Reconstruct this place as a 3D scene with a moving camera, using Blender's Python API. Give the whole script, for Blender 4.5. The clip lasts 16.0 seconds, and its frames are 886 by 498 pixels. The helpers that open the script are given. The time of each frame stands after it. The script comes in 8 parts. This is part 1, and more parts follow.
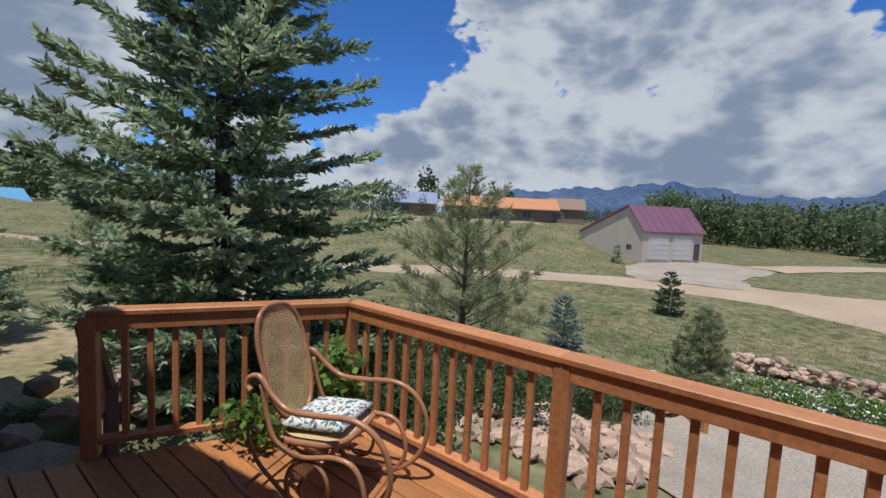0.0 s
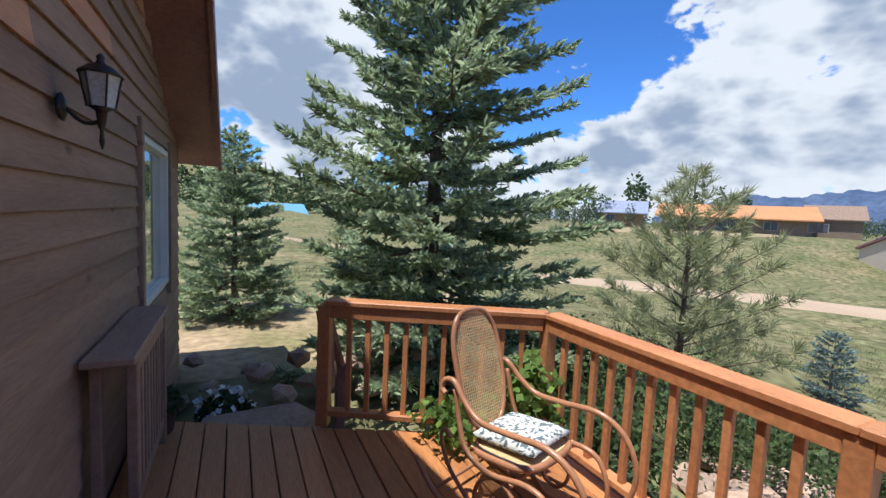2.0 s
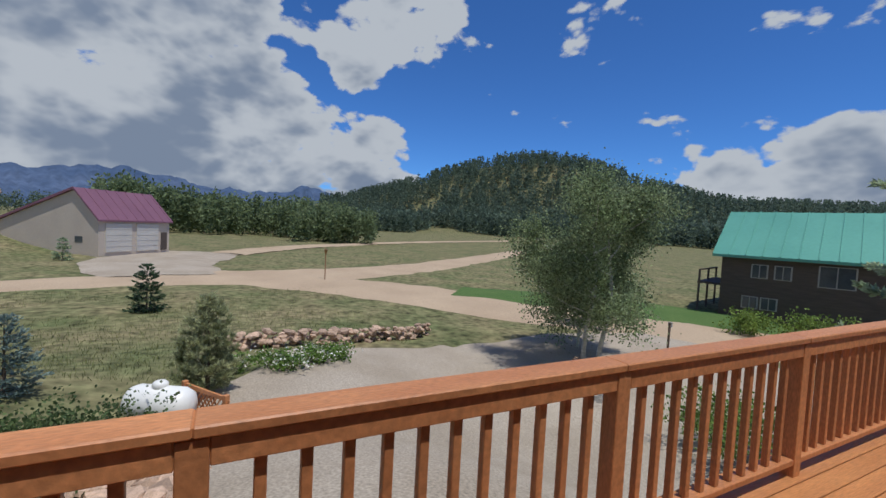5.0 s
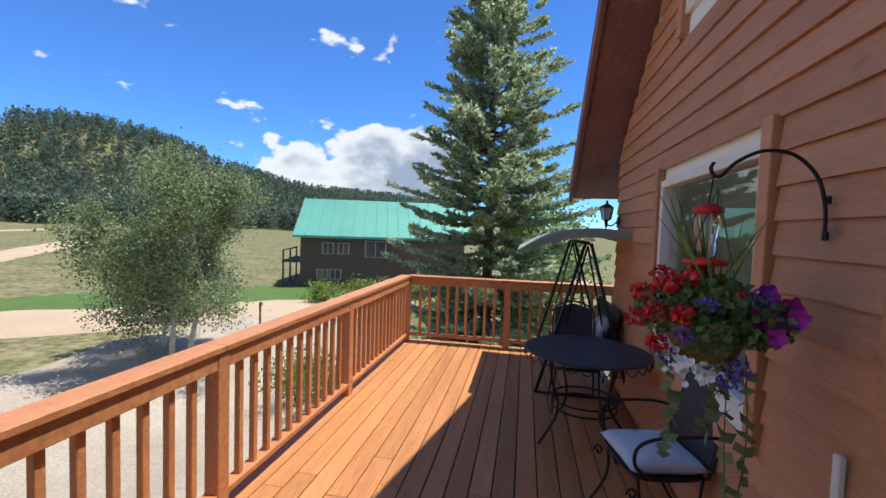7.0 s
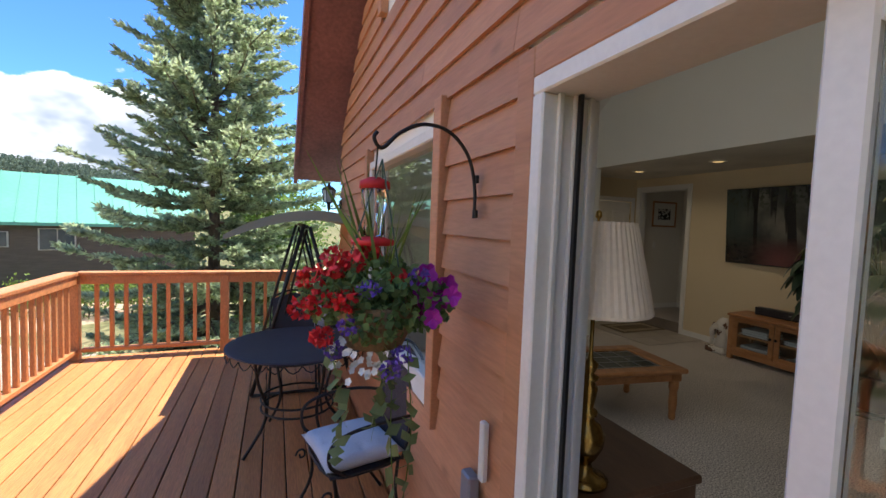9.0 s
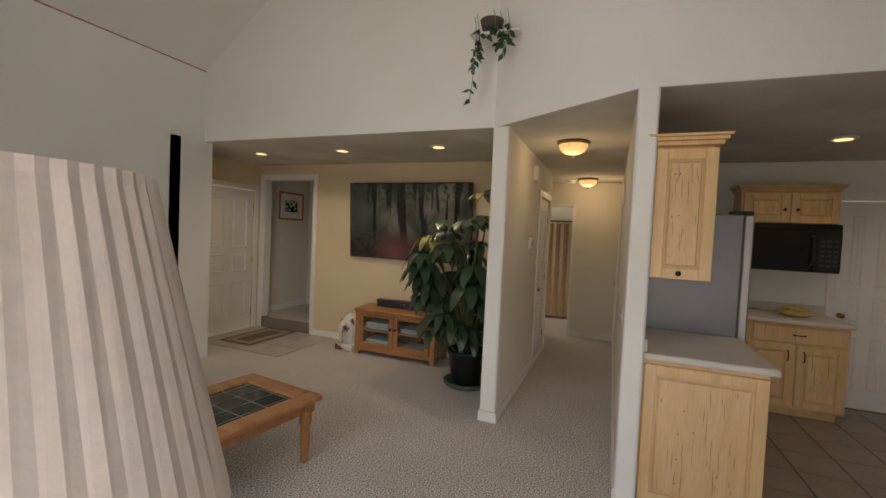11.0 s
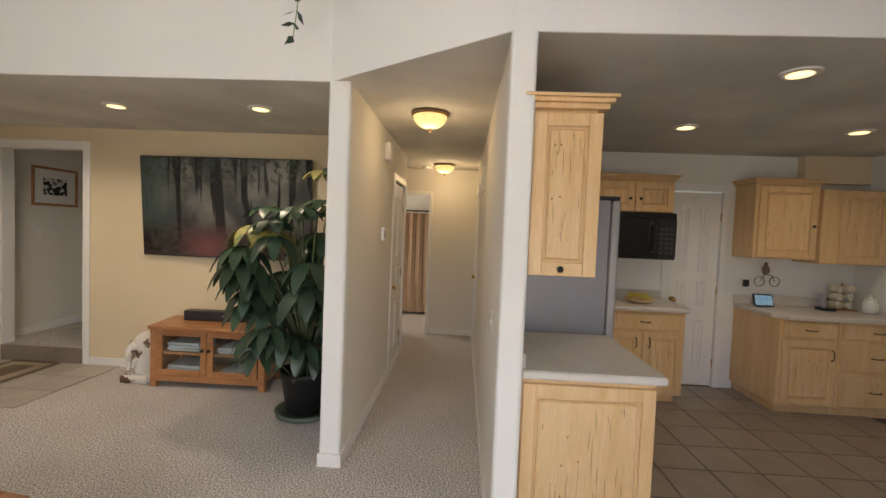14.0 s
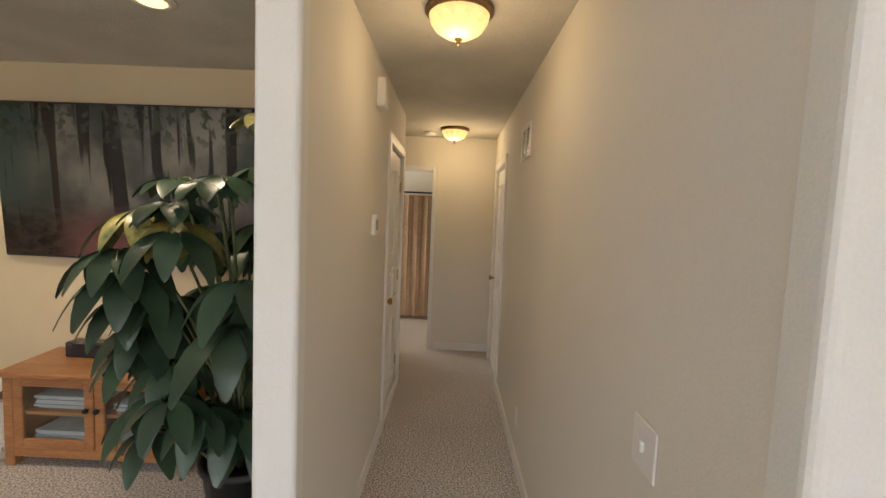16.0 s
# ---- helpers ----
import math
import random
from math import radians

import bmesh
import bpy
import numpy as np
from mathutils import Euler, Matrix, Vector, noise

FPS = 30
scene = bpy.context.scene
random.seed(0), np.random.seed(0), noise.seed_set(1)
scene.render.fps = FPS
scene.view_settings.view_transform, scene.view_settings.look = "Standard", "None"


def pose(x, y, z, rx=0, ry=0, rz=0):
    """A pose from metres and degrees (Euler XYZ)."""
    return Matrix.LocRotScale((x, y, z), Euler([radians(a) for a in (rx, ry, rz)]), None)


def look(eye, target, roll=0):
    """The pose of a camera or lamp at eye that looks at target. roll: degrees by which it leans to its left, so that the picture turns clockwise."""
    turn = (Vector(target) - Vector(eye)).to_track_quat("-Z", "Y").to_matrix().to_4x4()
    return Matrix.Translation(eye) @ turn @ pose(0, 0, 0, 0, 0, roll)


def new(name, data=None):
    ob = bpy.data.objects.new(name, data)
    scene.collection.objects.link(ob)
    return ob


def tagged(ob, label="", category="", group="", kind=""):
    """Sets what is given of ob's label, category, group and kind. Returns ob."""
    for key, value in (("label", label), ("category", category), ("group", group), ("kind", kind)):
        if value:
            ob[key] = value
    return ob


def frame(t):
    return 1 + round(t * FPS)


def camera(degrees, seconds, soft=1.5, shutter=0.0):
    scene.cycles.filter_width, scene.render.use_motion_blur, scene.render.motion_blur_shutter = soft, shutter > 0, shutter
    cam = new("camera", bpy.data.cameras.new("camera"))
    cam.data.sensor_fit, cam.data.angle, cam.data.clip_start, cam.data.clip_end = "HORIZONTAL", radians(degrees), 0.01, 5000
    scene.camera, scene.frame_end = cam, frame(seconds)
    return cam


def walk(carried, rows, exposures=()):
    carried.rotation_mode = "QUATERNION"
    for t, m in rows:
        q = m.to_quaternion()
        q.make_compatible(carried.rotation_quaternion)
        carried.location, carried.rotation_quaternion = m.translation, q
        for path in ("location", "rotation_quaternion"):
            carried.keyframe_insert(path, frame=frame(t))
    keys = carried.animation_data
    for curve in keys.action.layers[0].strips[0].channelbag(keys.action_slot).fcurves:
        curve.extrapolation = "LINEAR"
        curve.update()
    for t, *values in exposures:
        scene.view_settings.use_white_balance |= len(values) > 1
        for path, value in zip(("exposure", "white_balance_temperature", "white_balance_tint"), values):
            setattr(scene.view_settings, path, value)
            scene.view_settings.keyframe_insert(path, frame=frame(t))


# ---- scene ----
cam = camera(92.3, 16.0)
PATH = [
    (0, (0.505, -0.421, 1.623), (2.087, 0.79, 1.449), 3.0),
    (0.5, (0.585, -0.349, 1.603), (1.896, 1.151, 1.426), 2.7),
    (1, (0.608, -0.334, 1.599), (1.672, 1.35, 1.423), 2.6),
    (1.5, (0.625, -0.313, 1.594), (1.535, 1.46, 1.418), 2.6),
    (2, (0.633, -0.26, 1.583), (1.511, 1.529, 1.412), 2.8),
    (2.5, (0.677, -0.169, 1.571), (1.644, 1.574, 1.405), 2.9),
    (3, (0.732, -0.063, 1.578), (2.156, 1.333, 1.423), 4.3),
    (3.5, (0.93, 0.029, 1.527), (2.744, 0.863, 1.406), 4.0),
    (4, (1.015, 0.133, 1.554), (3.002, 0.336, 1.446), 4.5),
    (4.6, (1.185, 0.271, 1.516), (3.127, -0.195, 1.411), 3.1),
    (5, (1.25, 0.314, 1.505), (3.025, -0.603, 1.409), 3.0),
    (5.2, (1.26, 0.314, 1.506), (2.918, -0.8, 1.41), 2.8),
    (7.3, (0.973, 0.678, 1.591), (1.137, -1.313, 1.493), 1.5),
    (7.5, (0.955, 0.682, 1.593), (0.978, -1.315, 1.49), 1.3),
    (8, (0.889, 0.652, 1.594), (0.574, -1.32, 1.481), 1.5),
    (8.5, (0.779, 0.519, 1.589), (0.214, -1.396, 1.467), 1.7),
    (9, (0.672, 0.345, 1.562), (-0.064, -1.51, 1.444), 2.1),
    (9.4, (0.591, 0.17, 1.543), (-0.326, -1.605, 1.433), 2.3),
    (10.1, (0.278, -0.139, 1.551), (-1.116, -1.57, 1.455), 2.6),
    (10.2, (0.232, -0.178, 1.553), (-1.24, -1.53, 1.46), 2.6),
    (12.3, (-0.706, -0.412, 1.551), (-2.692, -0.628, 1.478), 2.6),
    (12.5, (-0.731, -0.417, 1.548), (-2.72, -0.621, 1.472), 2.5),
    (13, (-0.787, -0.462, 1.563), (-2.778, -0.638, 1.484), 2.5),
    (13.5, (-0.871, -0.5, 1.559), (-2.864, -0.645, 1.477), 2.4),
    (14, (-0.96, -0.443, 1.537), (-2.956, -0.536, 1.453), 2.3),
    (14.5, (-1.102, -0.451, 1.533), (-3.099, -0.509, 1.439), 2.3),
    (15, (-1.446, -0.565, 1.548), (-3.443, -0.603, 1.437), 2.3),
    (15.5, (-1.876, -0.637, 1.562), (-3.871, -0.669, 1.431), 2.4),
    (16, (-2.366, -0.732, 1.557), (-4.359, -0.765, 1.402), 2.4),
]
walk(cam, [(t, look(eye, target, roll)) for t, eye, target, roll in PATH],
     [(0.0, 0.02, 6000, 7), (1.5, 0.55, 6000, 7), (2.5, 0.65, 6000, 7), (3.0, 0.45, 6000, 7), (3.5, 0.1, 6000, 7), (5.2, -0.2, 6000, 7), (7.3, 0.9, 6300, 7), (9.0, 1.45, 6600, 8), (9.5, 1.65, 6500, 9),
      (10.2, 2.4, 6700, 10), (11.0, 2.8, 6700, 12), (12.3, 3.5, 6450, 12), (15.0, 3.45, 6450, 12), (16.0, 3.45, 6500, 12)])

# ---- light ----
world = bpy.data.worlds.new("sky")
scene.world = world
world.use_nodes = True


def direction(az, el):
    a, e = radians(az), radians(el)
    return Vector((math.sin(a) * math.cos(e), math.cos(a) * math.cos(e), math.sin(e)))


SUN_AZ, SUN_EL = 254.0, 72.5


def build_sky():
    nt = world.node_tree
    N, L = nt.nodes, nt.links
    N.clear()

    def math_(op, a, b=None, clamp=False):
        n = N.new("ShaderNodeMath")
        n.operation, n.use_clamp = op, clamp
        for i, s in enumerate((a, b)):
            if s is None:
                continue
            if isinstance(s, (int, float)):
                n.inputs[i].default_value = s
            else:
                L.new(s, n.inputs[i])
        return n.outputs[0]

    out = N.new("ShaderNodeOutputWorld")
    bg = N.new("ShaderNodeBackground")
    bg.inputs["Strength"].default_value = 0.12
    sky = N.new("ShaderNodeTexSky")
    sky.sky_type, sky.sun_disc = "NISHITA", False
    sky.sun_elevation, sky.sun_rotation = radians(SUN_EL), radians(SUN_AZ)
    sky.altitude, sky.dust_density, sky.ozone_density = 2200, 0.2, 4.0
    co = N.new("ShaderNodeTexCoord")
    way = N.new("ShaderNodeVectorMath")
    way.operation = "NORMALIZE"
    L.new(co.outputs["Generated"], way.inputs[0])
    d = way.outputs["Vector"]
    # cloud field: fractal noise, thickened round the cloud banks
    squash = N.new("ShaderNodeVectorMath")
    squash.operation = "MULTIPLY"
    squash.inputs[1].default_value = (1.0, 1.0, 1.7)
    L.new(d, squash.inputs[0])

    def fbm(src, scale, detail, rough):
        n = N.new("ShaderNodeTexNoise")
        n.inputs["Scale"].default_value, n.inputs["Detail"].default_value = scale, detail
        n.inputs["Roughness"].default_value = rough
        n.inputs["Distortion"].default_value = 0.25
        L.new(src, n.inputs["Vector"])
        return n.outputs["Fac"]

    banks = ((78, 25, 17, 1.0), (66, 27, 13, 1.0), (74, 38, 15, 1.0), (91, 12, 9, 1.0), (49, 6, 7, 0.85), (58, 9, 9, 1.0), (94, 8, 10, 0.95), (106, 7, 7, 0.85),
             (112, 26, 7, 0.66), (105, 21, 5, 0.62), (2, 20, 11, 1.0), (9, 12, 10, 1.0), (-10, 32, 14, 0.9), (151, 5, 4.6, 0.95), (159, 7, 5.5, 1.0), (167, 6, 6, 0.95), (143, 3, 3.4, 0.85),
             (70, 5, 12, 0.95), (86, 5, 10, 0.95), (27, 3, 9, 0.8), (40, 3, 7, 0.75), (-60, 16, 18, 0.8), (230, 14, 15, 0.8), (290, 24, 18, 0.9))
    bank = None
    for az, el, r, w in banks:
        dot = N.new("ShaderNodeVectorMath")
        dot.operation = "DOT_PRODUCT"
        dot.inputs[1].default_value = direction(az, el)
        L.new(d, dot.inputs[0])
        mr = N.new("ShaderNodeMapRange")
        mr.interpolation_type = "SMOOTHSTEP"
        mr.inputs["From Min"].default_value = math.cos(radians(r * 1.35))
        mr.inputs["From Max"].default_value = math.cos(radians(r * 0.35))
        mr.inputs["To Max"].default_value = w
        L.new(dot.outputs["Value"], mr.inputs["Value"])
        bank = mr.outputs[0] if bank is None else math_("MAXIMUM", bank, mr.outputs[0])
    def heaped(src):
        """Fractal noise with rounded heaps on it, as fair-weather clouds have."""
        vor = N.new("ShaderNodeTexVoronoi")
        vor.feature = "SMOOTH_F1"
        vor.inputs["Scale"].default_value, vor.inputs["Smoothness"].default_value = 13.0, 0.35
        vor.inputs["Detail"].default_value, vor.inputs["Roughness"].default_value = 2.0, 0.5
        L.new(src, vor.inputs["Vector"])
        heap = math_("MULTIPLY", math_("SUBTRACT", 0.5, vor.outputs["Distance"]), 0.26)
        return math_("ADD", fbm(src, 5.5, 10.0, 0.6), heap)

    base = heaped(squash.outputs[0])
    def moved(by):
        n = N.new("ShaderNodeVectorMath")
        n.inputs[1].default_value = by
        L.new(squash.outputs[0], n.inputs[0])
        return n.outputs[0]

    body, above = fbm(squash.outputs[0], 5.5, 8.0, 0.6), fbm(moved((-0.015, -0.005, 0.05)), 5.5, 4.0, 0.55)
    mass = fbm(moved((-0.03, 0.0, 0.10)), 3.2, 3.0, 0.5)
    density = math_("ADD", math_("MULTIPLY", bank, 0.60), math_("SUBTRACT", math_("MULTIPLY", base, 1.35), 0.72))
    cover = N.new("ShaderNodeMapRange")
    cover.interpolation_type = "SMOOTHSTEP"
    cover.inputs["From Min"].default_value, cover.inputs["From Max"].default_value = 0.0, 0.11
    L.new(density, cover.inputs["Value"])
    # lit crowns and grey undersides: darker where the cloud grows thicker upwards, and in its deep middle
    relief = math_("MULTIPLY", math_("SUBTRACT", above, body), 2.0)
    deep_ = math_("MULTIPLY", math_("SUBTRACT", mass, 0.46), 2.2)
    thick = math_("ADD", math_("ADD", relief, deep_), math_("MULTIPLY", math_("SUBTRACT", density, 0.22), 1.5))
    shade = N.new("ShaderNodeMapRange")
    shade.interpolation_type = "SMOOTHSTEP"
    shade.inputs["From Min"].default_value, shade.inputs["From Max"].default_value = -0.12, 0.62
    L.new(thick, shade.inputs["Value"])
    tone = N.new("ShaderNodeMix")
    tone.data_type = "RGBA"
    tone.inputs["A"].default_value, tone.inputs["B"].default_value = (4.6, 4.68, 4.9, 1), (1.9, 2.25, 2.95, 1)
    L.new(shade.outputs[0], tone.inputs["Factor"])
    mix = N.new("ShaderNodeMix")
    mix.data_type = "RGBA"
    L.new(cover.outputs[0], mix.inputs["Factor"])
    deep = N.new("ShaderNodeMix")
    deep.data_type, deep.blend_type = "RGBA", "MULTIPLY"
    deep.inputs["Factor"].default_value = 1.0
    deep.inputs["B"].default_value = (0.48, 0.77, 1.14, 1)
    L.new(sky.outputs[0], deep.inputs["A"])
    L.new(deep.outputs["Result"], mix.inputs["A"])
    L.new(tone.outputs["Result"], mix.inputs["B"])
    L.new(mix.outputs["Result"], bg.inputs["Color"])
    L.new(bg.outputs[0], out.inputs[0])


build_sky()
sun = new("sun", bpy.data.lights.new("sun", "SUN"))
sun.data.energy, sun.data.angle, sun.data.color = 4.2, radians(0.53), (1.0, 0.95, 0.87)
sun.matrix_world = look(direction(SUN_AZ, SUN_EL) * 50, (0, 0, 0))

# ---- materials ----
MATS = {}


def mat(name, color, rough=0.6, color2=None, scale=4.0, stretch=(1, 1, 1), fine=40.0, bump=0.15, vary=0.0, metal=0.0, grain=0.25, spec=0.5, emit=None, sheen=0.0):
    """A surface of two tones: broad stains, fine grain, relief, and a drift from piece to piece."""
    if name in MATS:
        return MATS[name]
    m = bpy.data.materials.new(name)
    m.use_nodes = True
    nt = m.node_tree
    N, L = nt.nodes, nt.links
    b = N["Principled BSDF"]
    b.inputs["Roughness"].default_value, b.inputs["Metallic"].default_value = rough, metal
    b.inputs["Specular IOR Level"].default_value = spec
    if sheen:
        b.inputs["Sheen Weight"].default_value = sheen
    c2 = color2 or tuple(c * 0.72 for c in color)
    co = N.new("ShaderNodeTexCoord")
    mp = N.new("ShaderNodeMapping")
    mp.inputs["Scale"].default_value = stretch
    L.new(co.outputs["Object"], mp.inputs["Vector"])
    vec = mp.outputs[0]
    info = N.new("ShaderNodeObjectInfo")
    isl = N.new("ShaderNodeNewGeometry")
    if vary:
        add = N.new("ShaderNodeVectorMath")
        sc = N.new("ShaderNodeVectorMath")
        sc.operation = "SCALE"
        sc.inputs["Scale"].default_value = 37.0
        L.new(info.outputs["Random"], sc.inputs[0])
        L.new(vec, add.inputs[0])
        L.new(sc.outputs[0], add.inputs[1])
        vec = add.outputs[0]
    n1, n2 = N.new("ShaderNodeTexNoise"), N.new("ShaderNodeTexNoise")
    n1.inputs["Scale"].default_value, n1.inputs["Detail"].default_value = scale, 4
    n2.inputs["Scale"].default_value, n2.inputs["Detail"].default_value = fine, 5
    L.new(vec, n1.inputs["Vector"])
    L.new(vec, n2.inputs["Vector"])
    ramp = N.new("ShaderNodeMapRange")
    ramp.inputs["From Min"].default_value, ramp.inputs["From Max"].default_value = 0.32, 0.68
    L.new(n1.outputs["Fac"], ramp.inputs["Value"])
    mix = N.new("ShaderNodeMix")
    mix.data_type = "RGBA"
    mix.inputs["A"].default_value, mix.inputs["B"].default_value = (*color, 1), (*c2, 1)
    L.new(ramp.outputs[0], mix.inputs["Factor"])
    hsv = N.new("ShaderNodeHueSaturation")
    L.new(mix.outputs["Result"], hsv.inputs["Color"])
    g = N.new("ShaderNodeMapRange")
    g.inputs["From Min"].default_value, g.inputs["From Max"].default_value = 0.25, 0.75
    g.inputs["To Min"].default_value, g.inputs["To Max"].default_value = 1 - grain, 1 + grain
    L.new(n2.outputs["Fac"], g.inputs["Value"])
    val = g.outputs[0]
    if vary:
        both = N.new("ShaderNodeMath")
        both.operation = "ADD"
        L.new(info.outputs["Random"], both.inputs[0])
        L.new(isl.outputs["Random Per Island"], both.inputs[1])
        fr = N.new("ShaderNodeMath")
        fr.operation = "FRACT"
        L.new(both.outputs[0], fr.inputs[0])
        mv = N.new("ShaderNodeMapRange")
        mv.inputs["To Min"].default_value, mv.inputs["To Max"].default_value = 1 - vary, 1 + vary
        L.new(fr.outputs[0], mv.inputs["Value"])
        mul = N.new("ShaderNodeMath")
        mul.operation = "MULTIPLY"
        L.new(val, mul.inputs[0])
        L.new(mv.outputs[0], mul.inputs[1])
        val = mul.outputs[0]
    L.new(val, hsv.inputs["Value"])
    L.new(hsv.outputs[0], b.inputs["Base Color"])
    if bump:
        bp = N.new("ShaderNodeBump")
        bp.inputs["Strength"].default_value, bp.inputs["Distance"].default_value = bump, 0.01
        L.new(n2.outputs["Fac"], bp.inputs["Height"])
        L.new(bp.outputs[0], b.inputs["Normal"])
    if emit:
        b.inputs["Emission Color"].default_value = (*emit[:3], 1)
        b.inputs["Emission Strength"].default_value = emit[3]
    MATS[name] = m
    return m


def glass(name, tint=(1, 1, 1), rough=0.0):
    m = bpy.data.materials.new(name)
    m.use_nodes = True
    b = m.node_tree.nodes["Principled BSDF"]
    b.inputs["Base Color"].default_value = (*tint, 1)
    b.inputs["Roughness"].default_value, b.inputs["Transmission Weight"].default_value = rough, 1.0
    b.inputs["IOR"].default_value = 1.45
    MATS[name] = m
    return m


def knotty(m, low):
    """Dark knots with a paler ring, strewn over boards that run along y."""
    N, L = m.node_tree.nodes, m.node_tree.links
    b = N["Principled BSDF"]
    src = b.inputs["Base Color"].links[0].from_socket
    co, mp, vor = N.new("ShaderNodeTexCoord"), N.new("ShaderNodeMapping"), N.new("ShaderNodeTexVoronoi")
    mp.inputs["Scale"].default_value = (0.0, 2.1, 4.2)
    vor.inputs["Scale"].default_value = 1.0
    L.new(co.outputs["Object"], mp.inputs[0])
    L.new(mp.outputs[0], vor.inputs["Vector"])
    fade = N.new("ShaderNodeMapRange")
    fade.interpolation_type = "SMOOTHSTEP"
    for k, v in zip(("From Min", "From Max", "To Min", "To Max"), (0.03, 0.14, low, 1.0)):
        fade.inputs[k].default_value = v
    L.new(vor.outputs["Distance"], fade.inputs["Value"])
    mul = N.new("ShaderNodeMix")
    mul.data_type, mul.blend_type = "RGBA", "MULTIPLY"
    mul.inputs["Factor"].default_value = 1.0
    L.new(src, mul.inputs["A"])
    L.new(fade.outputs[0], mul.inputs["B"])
    L.new(mul.outputs["Result"], b.inputs["Base Color"])


deck_wood = mat("deck_wood", (0.50, 0.215, 0.075), 0.55, (0.40, 0.16, 0.055), 2.0, (6, 0.5, 6), 24, 0.25, 0.16)
rail_wood = mat("rail_wood", (0.55, 0.235, 0.095), 0.5, (0.47, 0.185, 0.072), 2.0, (4, 1, 1), 30, 0.25, 0.12)
siding_wood = mat("siding_wood", (0.52, 0.255, 0.135), 0.62, (0.45, 0.205, 0.105), 2.2, (4, 0.6, 5), 18, 0.15, 0.12, 0, 0.12)
siding_grey = mat("siding_weathered", (0.32, 0.205, 0.14), 0.75, (0.235, 0.148, 0.10), 2.2, (4, 0.6, 5), 18, 0.2, 0.16, 0, 0.16)
knotty(siding_wood, 0.72)
knotty(siding_grey, 0.42)
trim_red = mat("trim_dark_red", (0.27, 0.12, 0.115), 0.55, None, 3, (1, 1, 1), 30, 0.15, 0.05)
white_vinyl = mat("white_vinyl", (0.78, 0.76, 0.71), 0.45, (0.70, 0.68, 0.62), 3, (1, 1, 1), 60, 0.03, 0, 0, 0.04)
wall_paint = mat("wall_paint_cream", (0.76, 0.72, 0.64), 0.85, (0.73, 0.69, 0.61), 1.5, (1, 1, 1), 160, 0.12, 0, 0, 0.03)
wall_white = mat("wall_paint_white", (0.80, 0.79, 0.74), 0.85, (0.77, 0.76, 0.71), 1.5, (1, 1, 1), 160, 0.12, 0, 0, 0.03)
wall_tan = mat("wall_paint_tan", (0.72, 0.60, 0.40), 0.85, (0.69, 0.57, 0.38), 1.5, (1, 1, 1), 160, 0.12, 0, 0, 0.03)
ceil_paint = mat("ceiling_paint", (0.70, 0.67, 0.60), 0.9, None, 1.5, (1, 1, 1), 90, 0.3, 0, 0, 0.04)
trim_white = mat("trim_white", (0.82, 0.80, 0.76), 0.4, (0.79, 0.77, 0.73), 3, (1, 1, 1), 60, 0.03, 0, 0, 0.03)
carpet = mat("carpet", (0.55, 0.505, 0.465), 0.98, (0.48, 0.44, 0.40), 1.6, (1, 1, 1), 105, 0.9, 0, 0, 0.95, 0.1, None, 0.2)
pile = [n for n in carpet.node_tree.nodes if n.type == "TEX_NOISE"][1]
pile.inputs["Scale"].default_value, pile.inputs["Detail"].default_value, pile.inputs["Roughness"].default_value = 95, 2.0, 0.5
tile_mat = mat("floor_tile", (0.27, 0.22, 0.18), 0.35, (0.22, 0.18, 0.145), 5, (1, 1, 1), 40, 0.08, 0.08, 0, 0.12)
grout = mat("grout", (0.13, 0.10, 0.085), 0.9, None, 6, (1, 1, 1), 60, 0.2)
pine = mat("knotty_pine", (0.73, 0.51, 0.27), 0.4, (0.65, 0.42, 0.19), 1.6, (9, 9, 0.9), 14, 0.05, 0.06, 0, 0.09)
pine_crack = mat("pine_crack", (0.25, 0.14, 0.065), 0.8, None, 6)
counter_mat = mat("laminate_counter", (0.62, 0.58, 0.52), 0.35, (0.58, 0.54, 0.48), 8, (1, 1, 1), 220, 0.02, 0, 0, 0.12)
oak = mat("oak_wood", (0.46, 0.22, 0.09), 0.35, (0.34, 0.145, 0.055), 2.0, (7, 1.2, 7), 20, 0.08, 0.05, 0, 0.22)
black_metal = mat("black_iron", (0.022, 0.021, 0.02), 0.5, None, 8, (1, 1, 1), 80, 0.1, 0, 0.3)
dark_plastic = mat("dark_plastic", (0.018, 0.018, 0.02), 0.3, None, 8, (1, 1, 1), 80, 0.02)
steel = mat("brushed_steel", (0.46, 0.46, 0.47), 0.32, (0.42, 0.42, 0.43), 2, (1, 1, 12), 60, 0.03, 0, 0.9, 0.06)
fridge_grey = mat("fridge_grey", (0.28, 0.28, 0.31), 0.42, (0.26, 0.26, 0.29), 3, (1, 1, 1), 90, 0.05, 0, 0.2, 0.04)
brass = mat("brass", (0.62, 0.42, 0.14), 0.22, (0.5, 0.33, 0.1), 6, (1, 1, 1), 60, 0.02, 0, 1.0, 0.08)
clear = glass("clear_glass")
house_glass = glass("window_glass", (0.92, 0.97, 0.95))

# ---- building blocks ----


